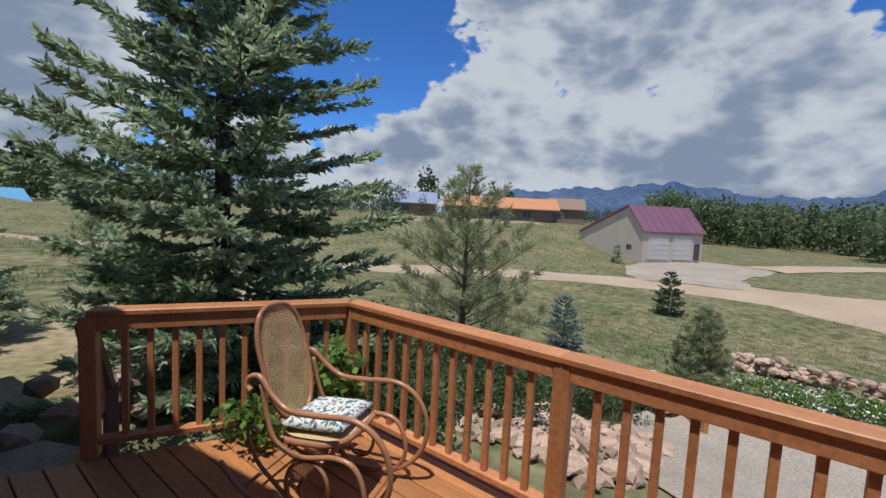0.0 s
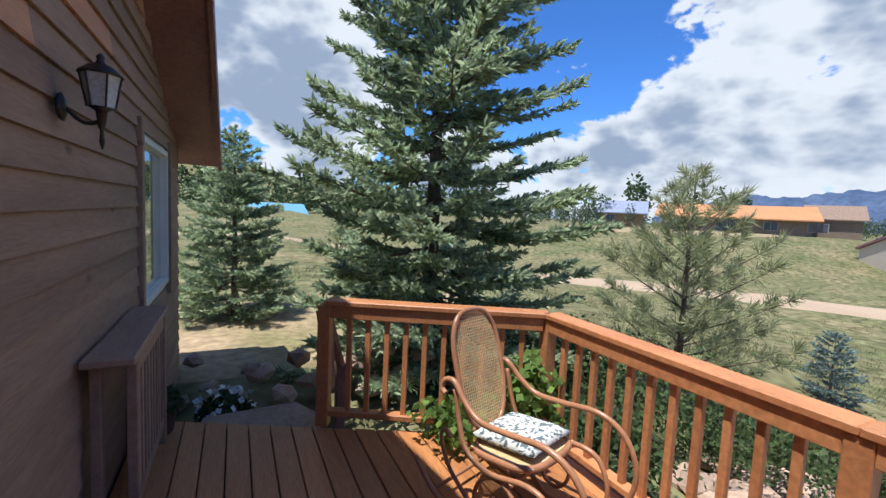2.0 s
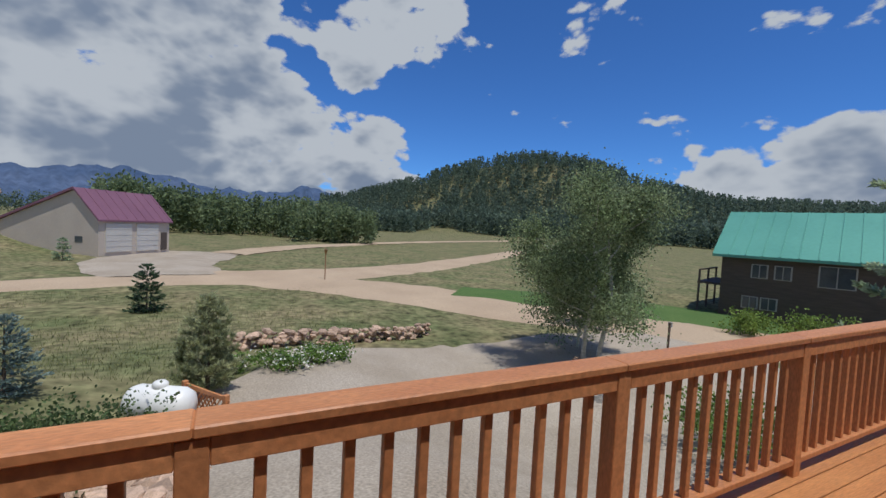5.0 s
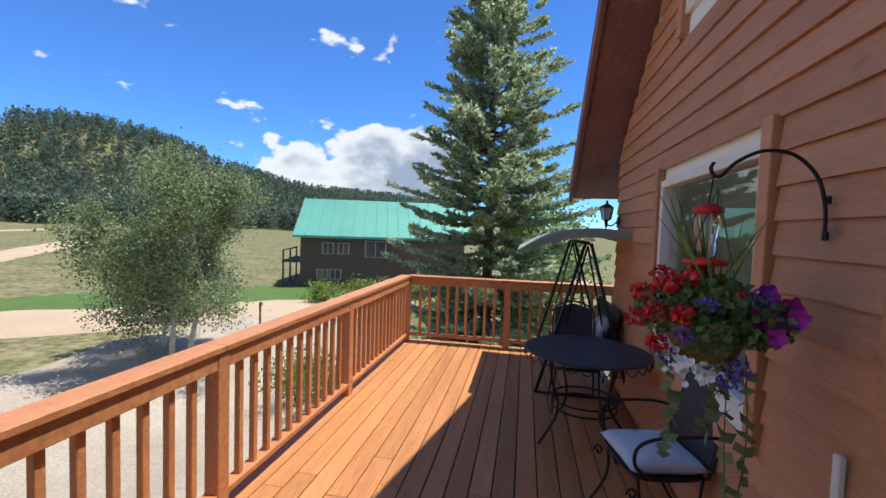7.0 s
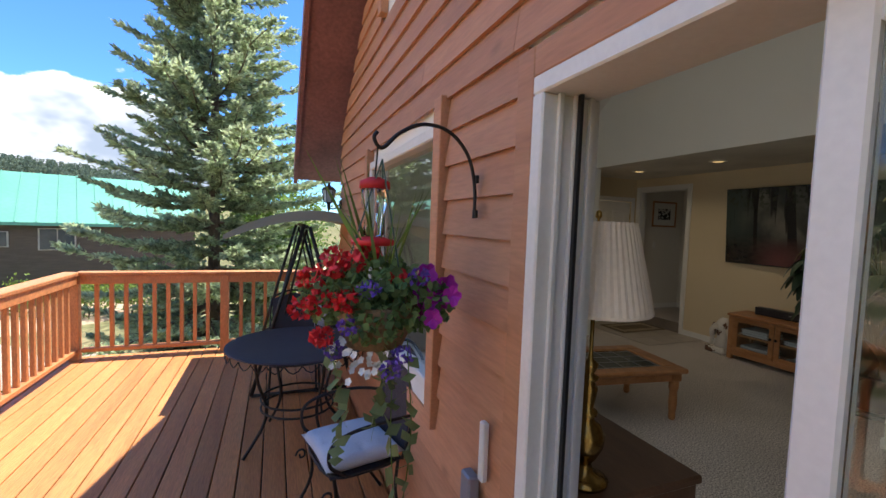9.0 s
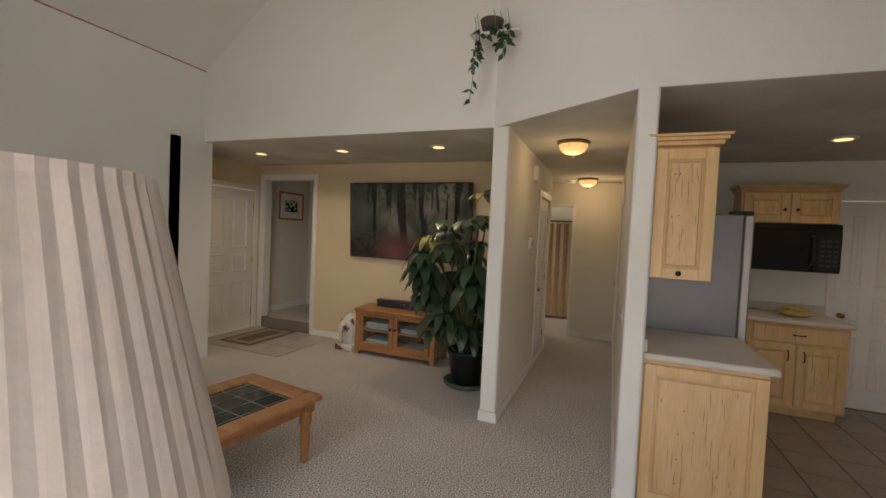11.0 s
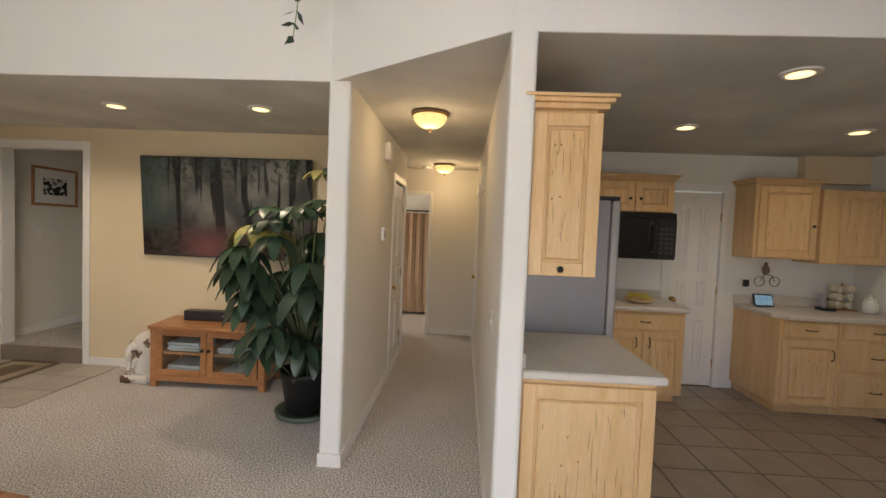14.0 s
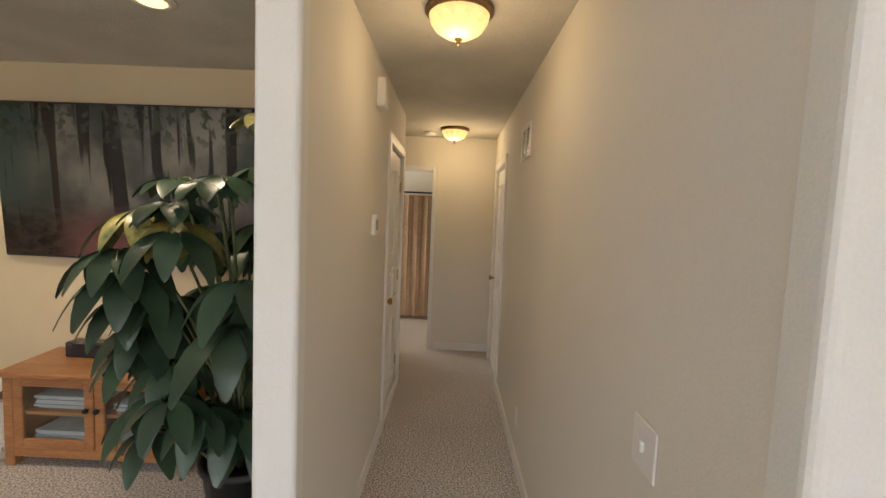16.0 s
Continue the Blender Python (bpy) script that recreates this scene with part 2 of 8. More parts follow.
def box(bm, x0, x1, y0, y1, z0, z1, bevel=0.0):
    """An upright box with softened edges."""
    m = Matrix.Translation(((x0 + x1) / 2, (y0 + y1) / 2, (z0 + z1) / 2)) @ Matrix.Diagonal((x1 - x0, y1 - y0, z1 - z0, 1))
    made = bmesh.ops.create_cube(bm, size=1.0, matrix=m)["verts"]
    if bevel:
        edges = {e for v in made for e in v.link_edges}
        bmesh.ops.bevel(bm, geom=list(edges), offset=bevel, segments=1, affect="EDGES", profile=0.5)
    return bm


def obox(bm, m, sx, sy, sz, bevel=0.0):
    """A box of that size under the pose m, centred on it."""
    made = bmesh.ops.create_cube(bm, size=1.0, matrix=m @ Matrix.Diagonal((sx, sy, sz, 1)))["verts"]
    if bevel:
        edges = {e for v in made for e in v.link_edges}
        bmesh.ops.bevel(bm, geom=list(edges), offset=bevel, segments=1, affect="EDGES", profile=0.5)
    return bm


def tube(bm, points, r, sides=8, closed=False):
    """A round bar along points; r is one radius or one for each point."""
    pts = [Vector(p) for p in points]
    n = len(pts)
    rs = r if isinstance(r, (list, tuple)) else [r] * n
    rings, ref = [], None
    for i, p in enumerate(pts):
        a = pts[(i - 1) % n] if (closed or i) else p
        b = pts[(i + 1) % n] if (closed or i < n - 1) else p
        t = (b - a).normalized()
        if ref is None:
            ref = t.orthogonal().normalized()
        ref = (ref - t * ref.dot(t))
        ref = ref.normalized() if ref.length > 1e-5 else t.orthogonal().normalized()
        s = t.cross(ref)
        rings.append([bm.verts.new(p + (ref * math.cos(k * math.tau / sides) + s * math.sin(k * math.tau / sides)) * rs[i]) for k in range(sides)])
    for i in range(n if closed else n - 1):
        A, B = rings[i], rings[(i + 1) % n]
        for k in range(sides):
            bm.faces.new((A[k], A[(k + 1) % sides], B[(k + 1) % sides], B[k]))
    if not closed:
        bm.faces.new(list(reversed(rings[0])))
        bm.faces.new(rings[-1])
    return bm


def lathe(bm, profile, at=(0, 0, 0), sides=24):
    """A turned body: (radius, height) pairs round the upright through at."""
    at = Vector(at)
    rings = [[bm.verts.new(at + Vector((r * math.cos(k * math.tau / sides), r * math.sin(k * math.tau / sides), z))) for k in range(sides)] for r, z in profile]
    for A, B in zip(rings, rings[1:]):
        for k in range(sides):
            bm.faces.new((A[k], A[(k + 1) % sides], B[(k + 1) % sides], B[k]))
    bm.faces.new(list(reversed(rings[0])))
    bm.faces.new(rings[-1])
    return bm


def prism(bm, ring, offset):
    """The solid between a flat ring of points and its copy, moved by offset."""
    off = Vector(offset)
    a = [bm.verts.new(p) for p in ring]
    b = [bm.verts.new(Vector(p) + off) for p in ring]
    n = len(a)
    bm.faces.new(a)
    bm.faces.new(list(reversed(b)))
    for k in range(n):
        bm.faces.new((a[(k + 1) % n], a[k], b[k], b[(k + 1) % n]))
    return bm


def bez(points, n=8):
    """A smooth line through points."""
    P = [Vector(p) for p in points]
    out = []
    for i in range(len(P) - 1):
        a, b, c, d = P[max(i - 1, 0)], P[i], P[i + 1], P[min(i + 2, len(P) - 1)]
        for k in range(n):
            t = k / n
            out.append(0.5 * (2 * b + (c - a) * t + (2 * a - 5 * b + 4 * c - d) * t * t + (3 * b - a - 3 * c + d) * t ** 3))
    return out + [P[-1]]


def part(name, bm, material, parent=None, label="", smooth=False):
    """Links a bmesh as one mesh object, under its thing."""
    bmesh.ops.recalc_face_normals(bm, faces=bm.faces)
    me = bpy.data.meshes.new(name)
    bm.to_mesh(me)
    bm.free()
    me.materials.append(material)
    if smooth:
        for p in me.polygons:
            p.use_smooth = True
    ob = new(name, me)
    if parent is not None:
        ob.parent = parent
    return tagged(ob, label)


def thing(name, label, category, at=(0, 0, 0), group="", kind=""):
    ob = new(name)
    ob.empty_display_size = 0.1
    ob.matrix_world = Matrix.Translation(at)
    return tagged(ob, label, category, group, kind)


def structure(name, bm, material, label, category):
    return tagged(part(name, bm, material), label, category, kind="structure")


def raw(name, verts, faces, material, parent=None, label="", smooth=False):
    me = bpy.data.meshes.new(name)
    me.from_pydata([tuple(v) for v in verts], [], [tuple(f) for f in faces])
    me.materials.append(material)
    if smooth:
        me.polygons.foreach_set("use_smooth", [True] * len(me.polygons))
    ob = new(name, me)
    if parent is not None:
        ob.parent = parent
    return tagged(ob, label)


def piece(name, mesh, parent, at, rot=(0, 0, 0)):
    """One of many alike pieces, on shared mesh data."""
    ob = new(name, mesh)
    ob.parent = parent
    ob.location, ob.rotation_euler = at, rot
    return ob


def mesh_of(name, bm, material):
    bmesh.ops.recalc_face_normals(bm, faces=bm.faces)
    me = bpy.data.meshes.new(name)
    bm.to_mesh(me)
    bm.free()
    me.materials.append(material)
    return me


B = bmesh.new

# ---- the lie of the land ----


def sm(a, b, v):
    t = np.clip((v - a) / (b - a), 0, 1)
    return t * t * (3 - 2 * t)


def land(x, y):
    """Height of the ground."""
    x, y = np.asarray(x, float), np.asarray(y, float)
    r = np.hypot(x, y)
    z = -0.95 - 1.35 * sm(3.5, 9.5, x) - 0.75 * sm(9, 24, x) + 0.0 * y
    north = sm(1.5, 6.0, y)
    z = z + north * (0.35 * (1 - sm(2, 9, x)) + 0.9 * sm(4, 9, x) * (1 - sm(10, 18, x)))
    z = z - 1.9 * sm(-1, -7, y) * (1 - sm(0, 26, x)) - 0.2 * sm(-4, -26, y)
    # rise under the houses to the north-east
    z = z + 3.7 * sm(38, 70, x * 0.78 + y * 0.62) * sm(10, 30, y) * (1 - 0.35 * sm(80, 160, r))
    z = z - 1.7 * sm(18, 90, y) * (1 - sm(10, 45, x))
    # wooded hill and far ridges
    for cx, cy, h, sx, sy, rot in ((425, -352, 86, 175, 110, 0.62), (560, -210, 24, 190, 110, 0.3), (250, -620, 44, 230, 150, 0.2), (700, -60, 18, 200, 120, 0.9), (-40, 620, 48, 300, 120, 0.0)):
        c, s = math.cos(rot), math.sin(rot)
        u, v = (x - cx) * c + (y - cy) * s, -(x - cx) * s + (y - cy) * c
        z = z + h * np.exp(-(u / sx) ** 2 - (v / sy) ** 2) * sm(90, 260, r)
    z = z + 0.06 * np.sin(x * 0.9 + 1.3 * np.sin(y * 0.5)) * np.sin(y * 0.8 + 0.4) * sm(5, 12, r)
    return z


def hland(x, y):
    return float(land(x, y))


def land_axis(fine, far):
    inner = np.arange(-fine, fine + 0.01, 0.7)
    grow = fine + np.cumsum(0.8 * 1.09 ** np.arange(1, 64))
    grow = grow[grow < far]
    return np.concatenate((-grow[::-1], inner, grow, ))


def ground_sheet(material):
    ax = np.concatenate((land_axis(42, 2600), [2600.0]))
    ax[0] = -2600
    X, Y = np.meshgrid(ax, ax)
    Z = land(X, Y)
    # the house stands on its own footing
    inside = (X < -0.3) & (X > -9) & (Y > -4.6) & (Y < 5.8)
    Z = np.where(inside, np.minimum(Z, -1.1), Z)
    n = len(ax)
    V = np.stack((X.ravel(), Y.ravel(), Z.ravel()), 1)
    i = np.arange(n * n).reshape(n, n)
    F = np.stack((i[:-1, :-1].ravel(), i[:-1, 1:].ravel(), i[1:, 1:].ravel(), i[1:, :-1].ravel()), 1)
    ob = raw("ground", V.tolist(), F.tolist(), material, None, "", True)
    return tagged(ob, "dry green meadow grass rolling down from the house", "ground", kind="structure")


def ribbon(name, line, material, label, category, lift=0.05, across=9):
    """A draped strip: (x, y, width) along its middle, with a wandering edge."""
    P = bez([(x, y, w) for x, y, w in line], 14)
    V, F = [], []
    for i, p in enumerate(P):
        a, b = P[max(i - 1, 0)], P[min(i + 1, len(P) - 1)]
        t = Vector((b.x - a.x, b.y - a.y)).normalized()
        s = Vector((-t.y, t.x))
        for k in range(across):
            f = k / (across - 1) - 0.5
            w = p.z * (1 + 0.10 * noise.noise((p.x * 0.45, p.y * 0.45, 3.0 if f < 0 else 8.0)))
            q = Vector((p.x, p.y)) + s * w * f
            edge = 0.04 if k in (0, across - 1) else 0.0
            V.append((q.x, q.y, hland(q.x, q.y) + lift - edge * 2))
    n = across
    for i in range(len(P) - 1):
        for k in range(n - 1):
            F.append((i * n + k, i * n + k + 1, (i + 1) * n + k + 1, (i + 1) * n + k))
    return tagged(raw(name, V, F, material, None, "", True), label, category, kind="structure")


def grass_material():
    m = mat("meadow", (0.105, 0.122, 0.05), 0.95, (0.225, 0.185, 0.10), 0.28, (1, 1, 1), 2.4, 0.6, 0, 0, 0.7, 0.1)
    nt = m.node_tree
    n = [k for k in nt.nodes if k.type == "TEX_NOISE"][0]
    n.inputs["Detail"].default_value, n.inputs["Roughness"].default_value = 9, 0.65
    return m


grass = grass_material()
gravel = mat("gravel", (0.40, 0.335, 0.265), 0.95, (0.33, 0.27, 0.205), 0.5, (1, 1, 1), 26, 0.8, 0, 0, 0.35, 0.1)
dirt_road = mat("dirt_road", (0.46, 0.345, 0.235), 0.95, (0.40, 0.295, 0.20), 0.25, (1, 1, 1), 14, 0.5, 0, 0, 0.2, 0.1)
ground = ground_sheet(grass)
ribbon("road", [(-34, 52, 5), (-14, 40, 5), (2, 34, 4.5), (13, 31, 4.5), (22, 26, 5), (32, 15, 5), (36, 5, 6), (38, -4, 8), (44, -16, 7), (60, -36, 6), (90, -70, 6)], dirt_road, "pale dirt road running through the meadow", "road", 0.07)
ribbon("drive", [(39, 2, 7), (33, -7, 8), (25, -14, 8), (17, -21, 7), (8, -30, 6), (-4, -44, 6)], dirt_road, "pale dirt lane past the houses", "road", 0.09)
bare_soil = mat("bare_soil", (0.40, 0.29, 0.185), 0.95, (0.22, 0.19, 0.095), 0.8, (1, 1, 1), 7, 0.6, 0, 0, 0.35, 0.1)
ribbon("bare_ground", [(-6, 7.0, 3), (-1.5, 7.6, 4.6), (1.8, 7.9, 5.4), (4.6, 9.0, 4.0), (7.5, 11.5, 2.0)], bare_soil, "dry tan soil with thin grass beyond the deck end", "ground", 0.05)
ribbon("dry_bank", [(44, 47, 4), (51, 42, 7), (58, 36, 8), (65, 30, 5)], bare_soil, "dry stony bank below the long house", "ground", 0.10)
ribbon("driveway", [(10.4, 1.1, 3.0), (9.9, -0.8, 10), (9.8, -4, 13), (9.6, -9, 13), (11.5, -15, 11), (14, -20, 6)], gravel, "grey gravel parking area below the deck", "driveway", 0.11)
ribbon("lawn", [(29, -15.5, 6), (21, -24.5, 7), (13, -31, 7), (4, -37, 6)], mat("lawn_grass", (0.075, 0.13, 0.038), 0.95, (0.095, 0.145, 0.045), 0.5, (1, 1, 1), 18, 0.6, 0, 0, 0.3, 0.1), "bright mown lawn across the lane", "lawn", 0.12)
ribbon("garage_apron", [(38, 4, 8), (47, 6, 10), (56, 4.5, 11), (62, 3, 9)], gravel, "gravel apron before the garage", "driveway", 0.12)
ribbon("far_road", [(60, 0, 5), (85, -16, 5), (120, -50, 6), (180, -130, 7)], dirt_road, "far dirt road across the field", "road", 0.16)

# ---- the house ----
DECK_Z = -0.06
RIDGE_Y, EAVE_N, EAVE_S, EAVE_Z, PITCH = -0.9, 6.2, -5.2, 2.02, 0.75
WALL_N, WALL_S = 5.9, -4.45
PITCH_N = PITCH * (RIDGE_Y - EAVE_S) / (EAVE_N - RIDGE_Y)  # the long north slope is flatter
BACK = -9.0


def roof_z(y):
    if y < RIDGE_Y:
        return EAVE_Z + PITCH * (y - EAVE_S)
    return EAVE_Z + PITCH_N * (EAVE_N - y)


# openings in the gable wall: (y0, y1, z0, z1)
SLIDER = (-0.66, 1.14, 0.0, 1.965)
WIN_S = (-2.88, -1.43, 0.78, 2.0)
WIN_N = (3.55, 4.95, 0.72, 2.06)
WIN_UP = (-2.55, -0.35, 3.08, 3.82)
OPENINGS = (SLIDER, WIN_S, WIN_N, WIN_UP)


def gable_wall(name, x0, x1, material, label):
    """The gable wall as strips between the openings, up to the roof line."""
    bm = B()
    ys = sorted({WALL_S, WALL_N, RIDGE_Y, *(v for o in OPENINGS for v in o[:2])})
    for a, b in zip(ys, ys[1:]):
        cuts = sorted((o[2], o[3]) for o in OPENINGS if o[0] <= a + 1e-6 and o[1] >= b - 1e-6)
        z = -1.6
        for lo, hi in cuts + [(None, None)]:
            if lo is None:
                prism(bm, [(x0, a, z), (x0, b, z), (x0, b, roof_z(b) - 0.06), (x0, a, roof_z(a) - 0.06)], (x1 - x0, 0, 0))
            else:
                if lo > z:
                    box(bm, x0, x1, a, b, z, lo)
                z = hi
    return structure(name, bm, material, label, "wall")


gable_wall("wall_east", -0.15, -0.022, wall_white, "white painted plaster wall with the sliding door")


def lap_siding():
    """Lapped boards on the gable, each a bevelled plank cut at the openings and the roof line."""
    pitch = 0.1415
    holder = tagged(new("wall_east_siding"), "stained horizontal cedar lap siding on the gable", "siding", kind="structure")
    z = -0.745
    rng = random.Random(4)
    while z < 6.1:
        top = z + pitch + 0.012
        span = [WALL_S, WALL_N]
        if top > roof_z(WALL_S) - 0.08:
            rise = top - EAVE_Z + 0.02
            span = [max(WALL_S, EAVE_S + rise / PITCH), min(WALL_N, EAVE_N - rise / PITCH_N)]
        if span[1] - span[0] > 0.2:
            cuts = [(span[0], span[1])]
            for y0, y1, z0, z1 in OPENINGS:
                if z0 - 0.02 < z + pitch and z1 + 0.02 > z:
                    keep = []
                    for a, b in cuts:
                        if y1 + 0.09 <= a or y0 - 0.09 >= b:
                            keep.append((a, b))
                            continue
                        if y0 - 0.09 > a:
                            keep.append((a, y0 - 0.09))
                        if y1 + 0.09 < b:
                            keep.append((y1 + 0.09, b))
                    cuts = keep
            for a, b in cuts:
                joints = [a]
                while b - joints[-1] > 4.3:
                    joints.append(joints[-1] + rng.uniform(2.2, 4.0))
                joints.append(b)
                for p, q in zip(joints, joints[1:]):
                    bm = B()
                    prism(bm, [(0.010, p + 0.0015, z), (-0.006, p + 0.0015, z), (-0.021, p + 0.0015, top - 0.012), (-0.0085, p + 0.0015, top - 0.012)], (0, q - p - 0.003, 0))
                    part("plank", bm, siding_grey if p > 1.2 else siding_wood, holder)
        z += pitch


def roof():
    for side, name in ((1, "roof_north"), (-1, "roof_south")):
        edge = EAVE_N if side > 0 else EAVE_S
        bm = B()
        ring = [(0.42, RIDGE_Y, roof_z(RIDGE_Y) + 0.02), (0.42, edge, EAVE_Z + 0.02), (0.42, edge, EAVE_Z + 0.2), (0.42, RIDGE_Y, roof_z(RIDGE_Y) + 0.2)]
        prism(bm, ring, (-0.57, 0, 0))
        prism(bm, [(-0.152, p[1], p[2] + 0.95) for p in ring], (BACK - 0.3, 0, 0))
        structure(name, bm, trim_red, "dark red roof slope with wide eaves", "roof")
        bm = B()
        t = 0.045
        ring = [(0.42 + t, RIDGE_Y, roof_z(RIDGE_Y) - 0.02), (0.42 + t, edge + side * 0.02, EAVE_Z - 0.03), (0.42 + t, edge + side * 0.02, EAVE_Z + 0.22), (0.42 + t, RIDGE_Y, roof_z(RIDGE_Y) + 0.23)]
        prism(bm, ring, (-t + 0.002, 0, 0))
        structure("trim_rake", bm, trim_red, "dark red rake board along the gable", "trim")


roof()


def window(name, o, label, frame_mat=white_vinyl, casing=siding_wood, split=0):
    y0, y1, z0, z1 = o
    w = thing(name, label, "window", ((-0.05), (y0 + y1) / 2, z0), kind="structure")
    inv = Matrix.Translation((0.05, -(y0 + y1) / 2, -z0))
    bm = B()
    f = 0.055
    for a, b, c, d in ((y0, y1, z0, z0 + f), (y0, y1, z1 - f, z1), (y0, y0 + f, z0 + f, z1 - f), (y1 - f, y1, z0 + f, z1 - f)):
        box(bm, -0.11, 0.012, a, b, c, d, 0.006)
    if split:
        box(bm, -0.09, -0.01, (y0 + y1) / 2 - 0.025, (y0 + y1) / 2 + 0.025, z0 + f, z1 - f, 0.004)
    bm.transform(inv)
    part("window_frame", bm, frame_mat, w)
    bm = B()
    box(bm, -0.06, -0.052, y0 + f, y1 - f, z0 + f, z1 - f)
    bm.transform(inv)
    p = part("pane", bm, house_glass, w)
    p.visible_shadow = False
    bm = B()
    for a, b, c, d in ((y0 - 0.085, y0, z0 - 0.12, z1 + 0.1), (y1, y1 + 0.085, z0 - 0.12, z1 + 0.1)):
        box(bm, -0.02, 0.035, a, b, c, d, 0.004)
    bm.transform(inv)
    part("casing", bm, casing, w)
    return w


window("window_1", WIN_S, "white framed window in the gable wall")
window("window_2", WIN_N, "white framed window at the north end of the deck", casing=siding_grey)
window("window_3", WIN_UP, "white framed upper gable window")


def sliding_door():
    y0, y1, z0, z1 = SLIDER
    d = thing("door_1", "white sliding glass patio door standing open", "sliding door", (0, 0, 0), kind="structure")
    bm = B()
    for a, b, c, e in ((y0, y1, z1 - 0.05, z1), (y0, y0 + 0.05, z0 + 0.04, z1 - 0.05), (y1 - 0.05, y1, z0 + 0.04, z1 - 0.05)):
        box(bm, -0.16, 0.03, a, b, c, e, 0.005)
    for k in range(3):
        box(bm, -0.13 + k * 0.05, -0.115 + k * 0.05, y0 + 0.05, y0 + 0.062, z0 + 0.04, z1 - 0.05, 0.002)
    box(bm, -0.165, 0.05, y0, y1, z0 - 0.02, z0 + 0.025, 0.005)
    part("door_frame", bm, white_vinyl, d)
    bm = B()
    box(bm, -0.082, -0.072, y0 + 0.05, y0 + 0.075, z0 + 0.03, z1 - 0.05)
    part("weather_strip", bm, dark_plastic, d, "black rubber weather strip")
    for k, (a, b, xx, nm) in enumerate(((-0.03, 0.94, -0.05, "sliding_panel"), (0.15, 1.09, -0.11, "fixed_panel"))):
        bm = B()
        s = 0.06
        for p, q, c, e in ((a, a + s, z0 + 0.03, z1 - 0.055), (b - s, b, z0 + 0.03, z1 - 0.055), (a + s, b - s, z0 + 0.03, z0 + 0.13), (a + s, b - s, z1 - 0.13, z1 - 0.055)):
            box(bm, xx - 0.02, xx + 0.02, p, q, c, e, 0.005)
        panel = part(nm, bm, white_vinyl, d)
        bm = B()
        box(bm, xx - 0.004, xx + 0.004, a + s, b - s, z0 + 0.13, z1 - 0.13)
        g = part("pane", bm, house_glass, panel)
        g.visible_shadow = False
    bm = B()
    tube(bm, bez([(-0.03, -0.025, 0.80), (0.02, -0.025, 0.83), (0.02, -0.025, 1.07), (-0.03, -0.025, 1.10)], 6), 0.012)
    part("door_handle", bm, dark_plastic, d, "black pull handle", True)
    bm = B()
    for a, b, c, e in ((y0 - 0.085, y0, -0.06, z1 + 0.085), (y1, y1 + 0.085, -0.06, z1 + 0.085), (y0, y1, z1, z1 + 0.085)):
        box(bm, -0.02, 0.028, a, b, c, e, 0.004)
    part("casing", bm, siding_wood, d)
    return d


sliding_door()


# ---- the deck ----
NC, NE = (2.67, 2.10), (1.24, 2.90)
RAIL_X, S_END = 2.67, -5.33


def deck_edge_y(x):
    """North end of the boards, which runs askew."""
    return 3.43 - (x / 2.75) * 1.30


def deck():
    holder = tagged(new("deck_floor"), "orange-brown stained plank deck with narrow gaps", "deck", kind="structure")
    pitch = 0.1425
    x = 0.02
    rng = random.Random(2)
    while x < 2.80:
        w = min(0.135, 2.86 - x)
        y1 = deck_edge_y(x + w / 2)
        joints = [S_END - 0.12]
        while y1 - joints[-1] > 4.9:
            joints.append(joints[-1] + rng.uniform(3.0, 4.6))
        joints.append(y1)
        for a, b in zip(joints, joints[1:]):
            bm = B()
            last = abs(b - y1) < 1e-6
            ya, yb = (deck_edge_y(x), deck_edge_y(x + w)) if last else (b - 0.004, b - 0.004)
            top, low = DECK_Z + rng.uniform(-0.0015, 0.0015), DECK_Z - 0.035
            prism(bm, [(x, a, low), (x + w, a, low), (x + w, yb, low), (x, ya, low)], (0, 0, top - low))
            bmesh.ops.bevel(bm, geom=[e for e in bm.edges if min(v.co.z for v in e.verts) > top - 1e-4], offset=0.004, segments=1, affect="EDGES")
            part("plank", bm, deck_wood, holder)
        x += pitch
    bm = B()
    box(bm, 2.60, 2.80, S_END - 0.1, 2.15, -0.32, DECK_Z - 0.037)
    box(bm, 0.05, 2.60, S_END - 0.1, S_END, -0.32, DECK_Z - 0.037)
    for k in range(9):
        yy = S_END + 0.5 + k * 0.86
        box(bm, 0.0, 2.60, yy, yy + 0.05, -0.3, -0.129)
    for yy in (S_END + 0.2, -3.1, -0.9, 1.2):
        box(bm, 2.55, 2.69, yy, yy + 0.14, -3.4, -0.3)
    # added dark sheet: stands for the shade below, seen through the plank gaps
    gap_sheet = B()
    prism(gap_sheet, [(0.03, S_END - 0.05, -0.128), (2.58, S_END - 0.05, -0.128), (2.58, deck_edge_y(2.58) - 0.06, -0.128), (0.03, deck_edge_y(0.03) - 0.06, -0.128)], (0, 0, 0.03))
    structure("deck_lining", gap_sheet, mat("gap_shade", (0.03, 0.022, 0.018), 0.95), "added dark sheet beneath the deck planks for the shade in the gaps", "deck frame")
    structure("deck_frame", bm, trim_red, "dark timber joists and posts under the deck", "deck frame")
    bm = B()
    prism(bm, [(0.05, 3.37, -0.3), (1.25, 2.80, -0.3), (1.25, 2.80, DECK_Z - 0.04), (0.05, 3.37, DECK_Z - 0.04)], (0.02, 0.035, 0))
    structure("trim_deck_end", bm, trim_red, "dark board under the deck's north edge", "trim")


deck()


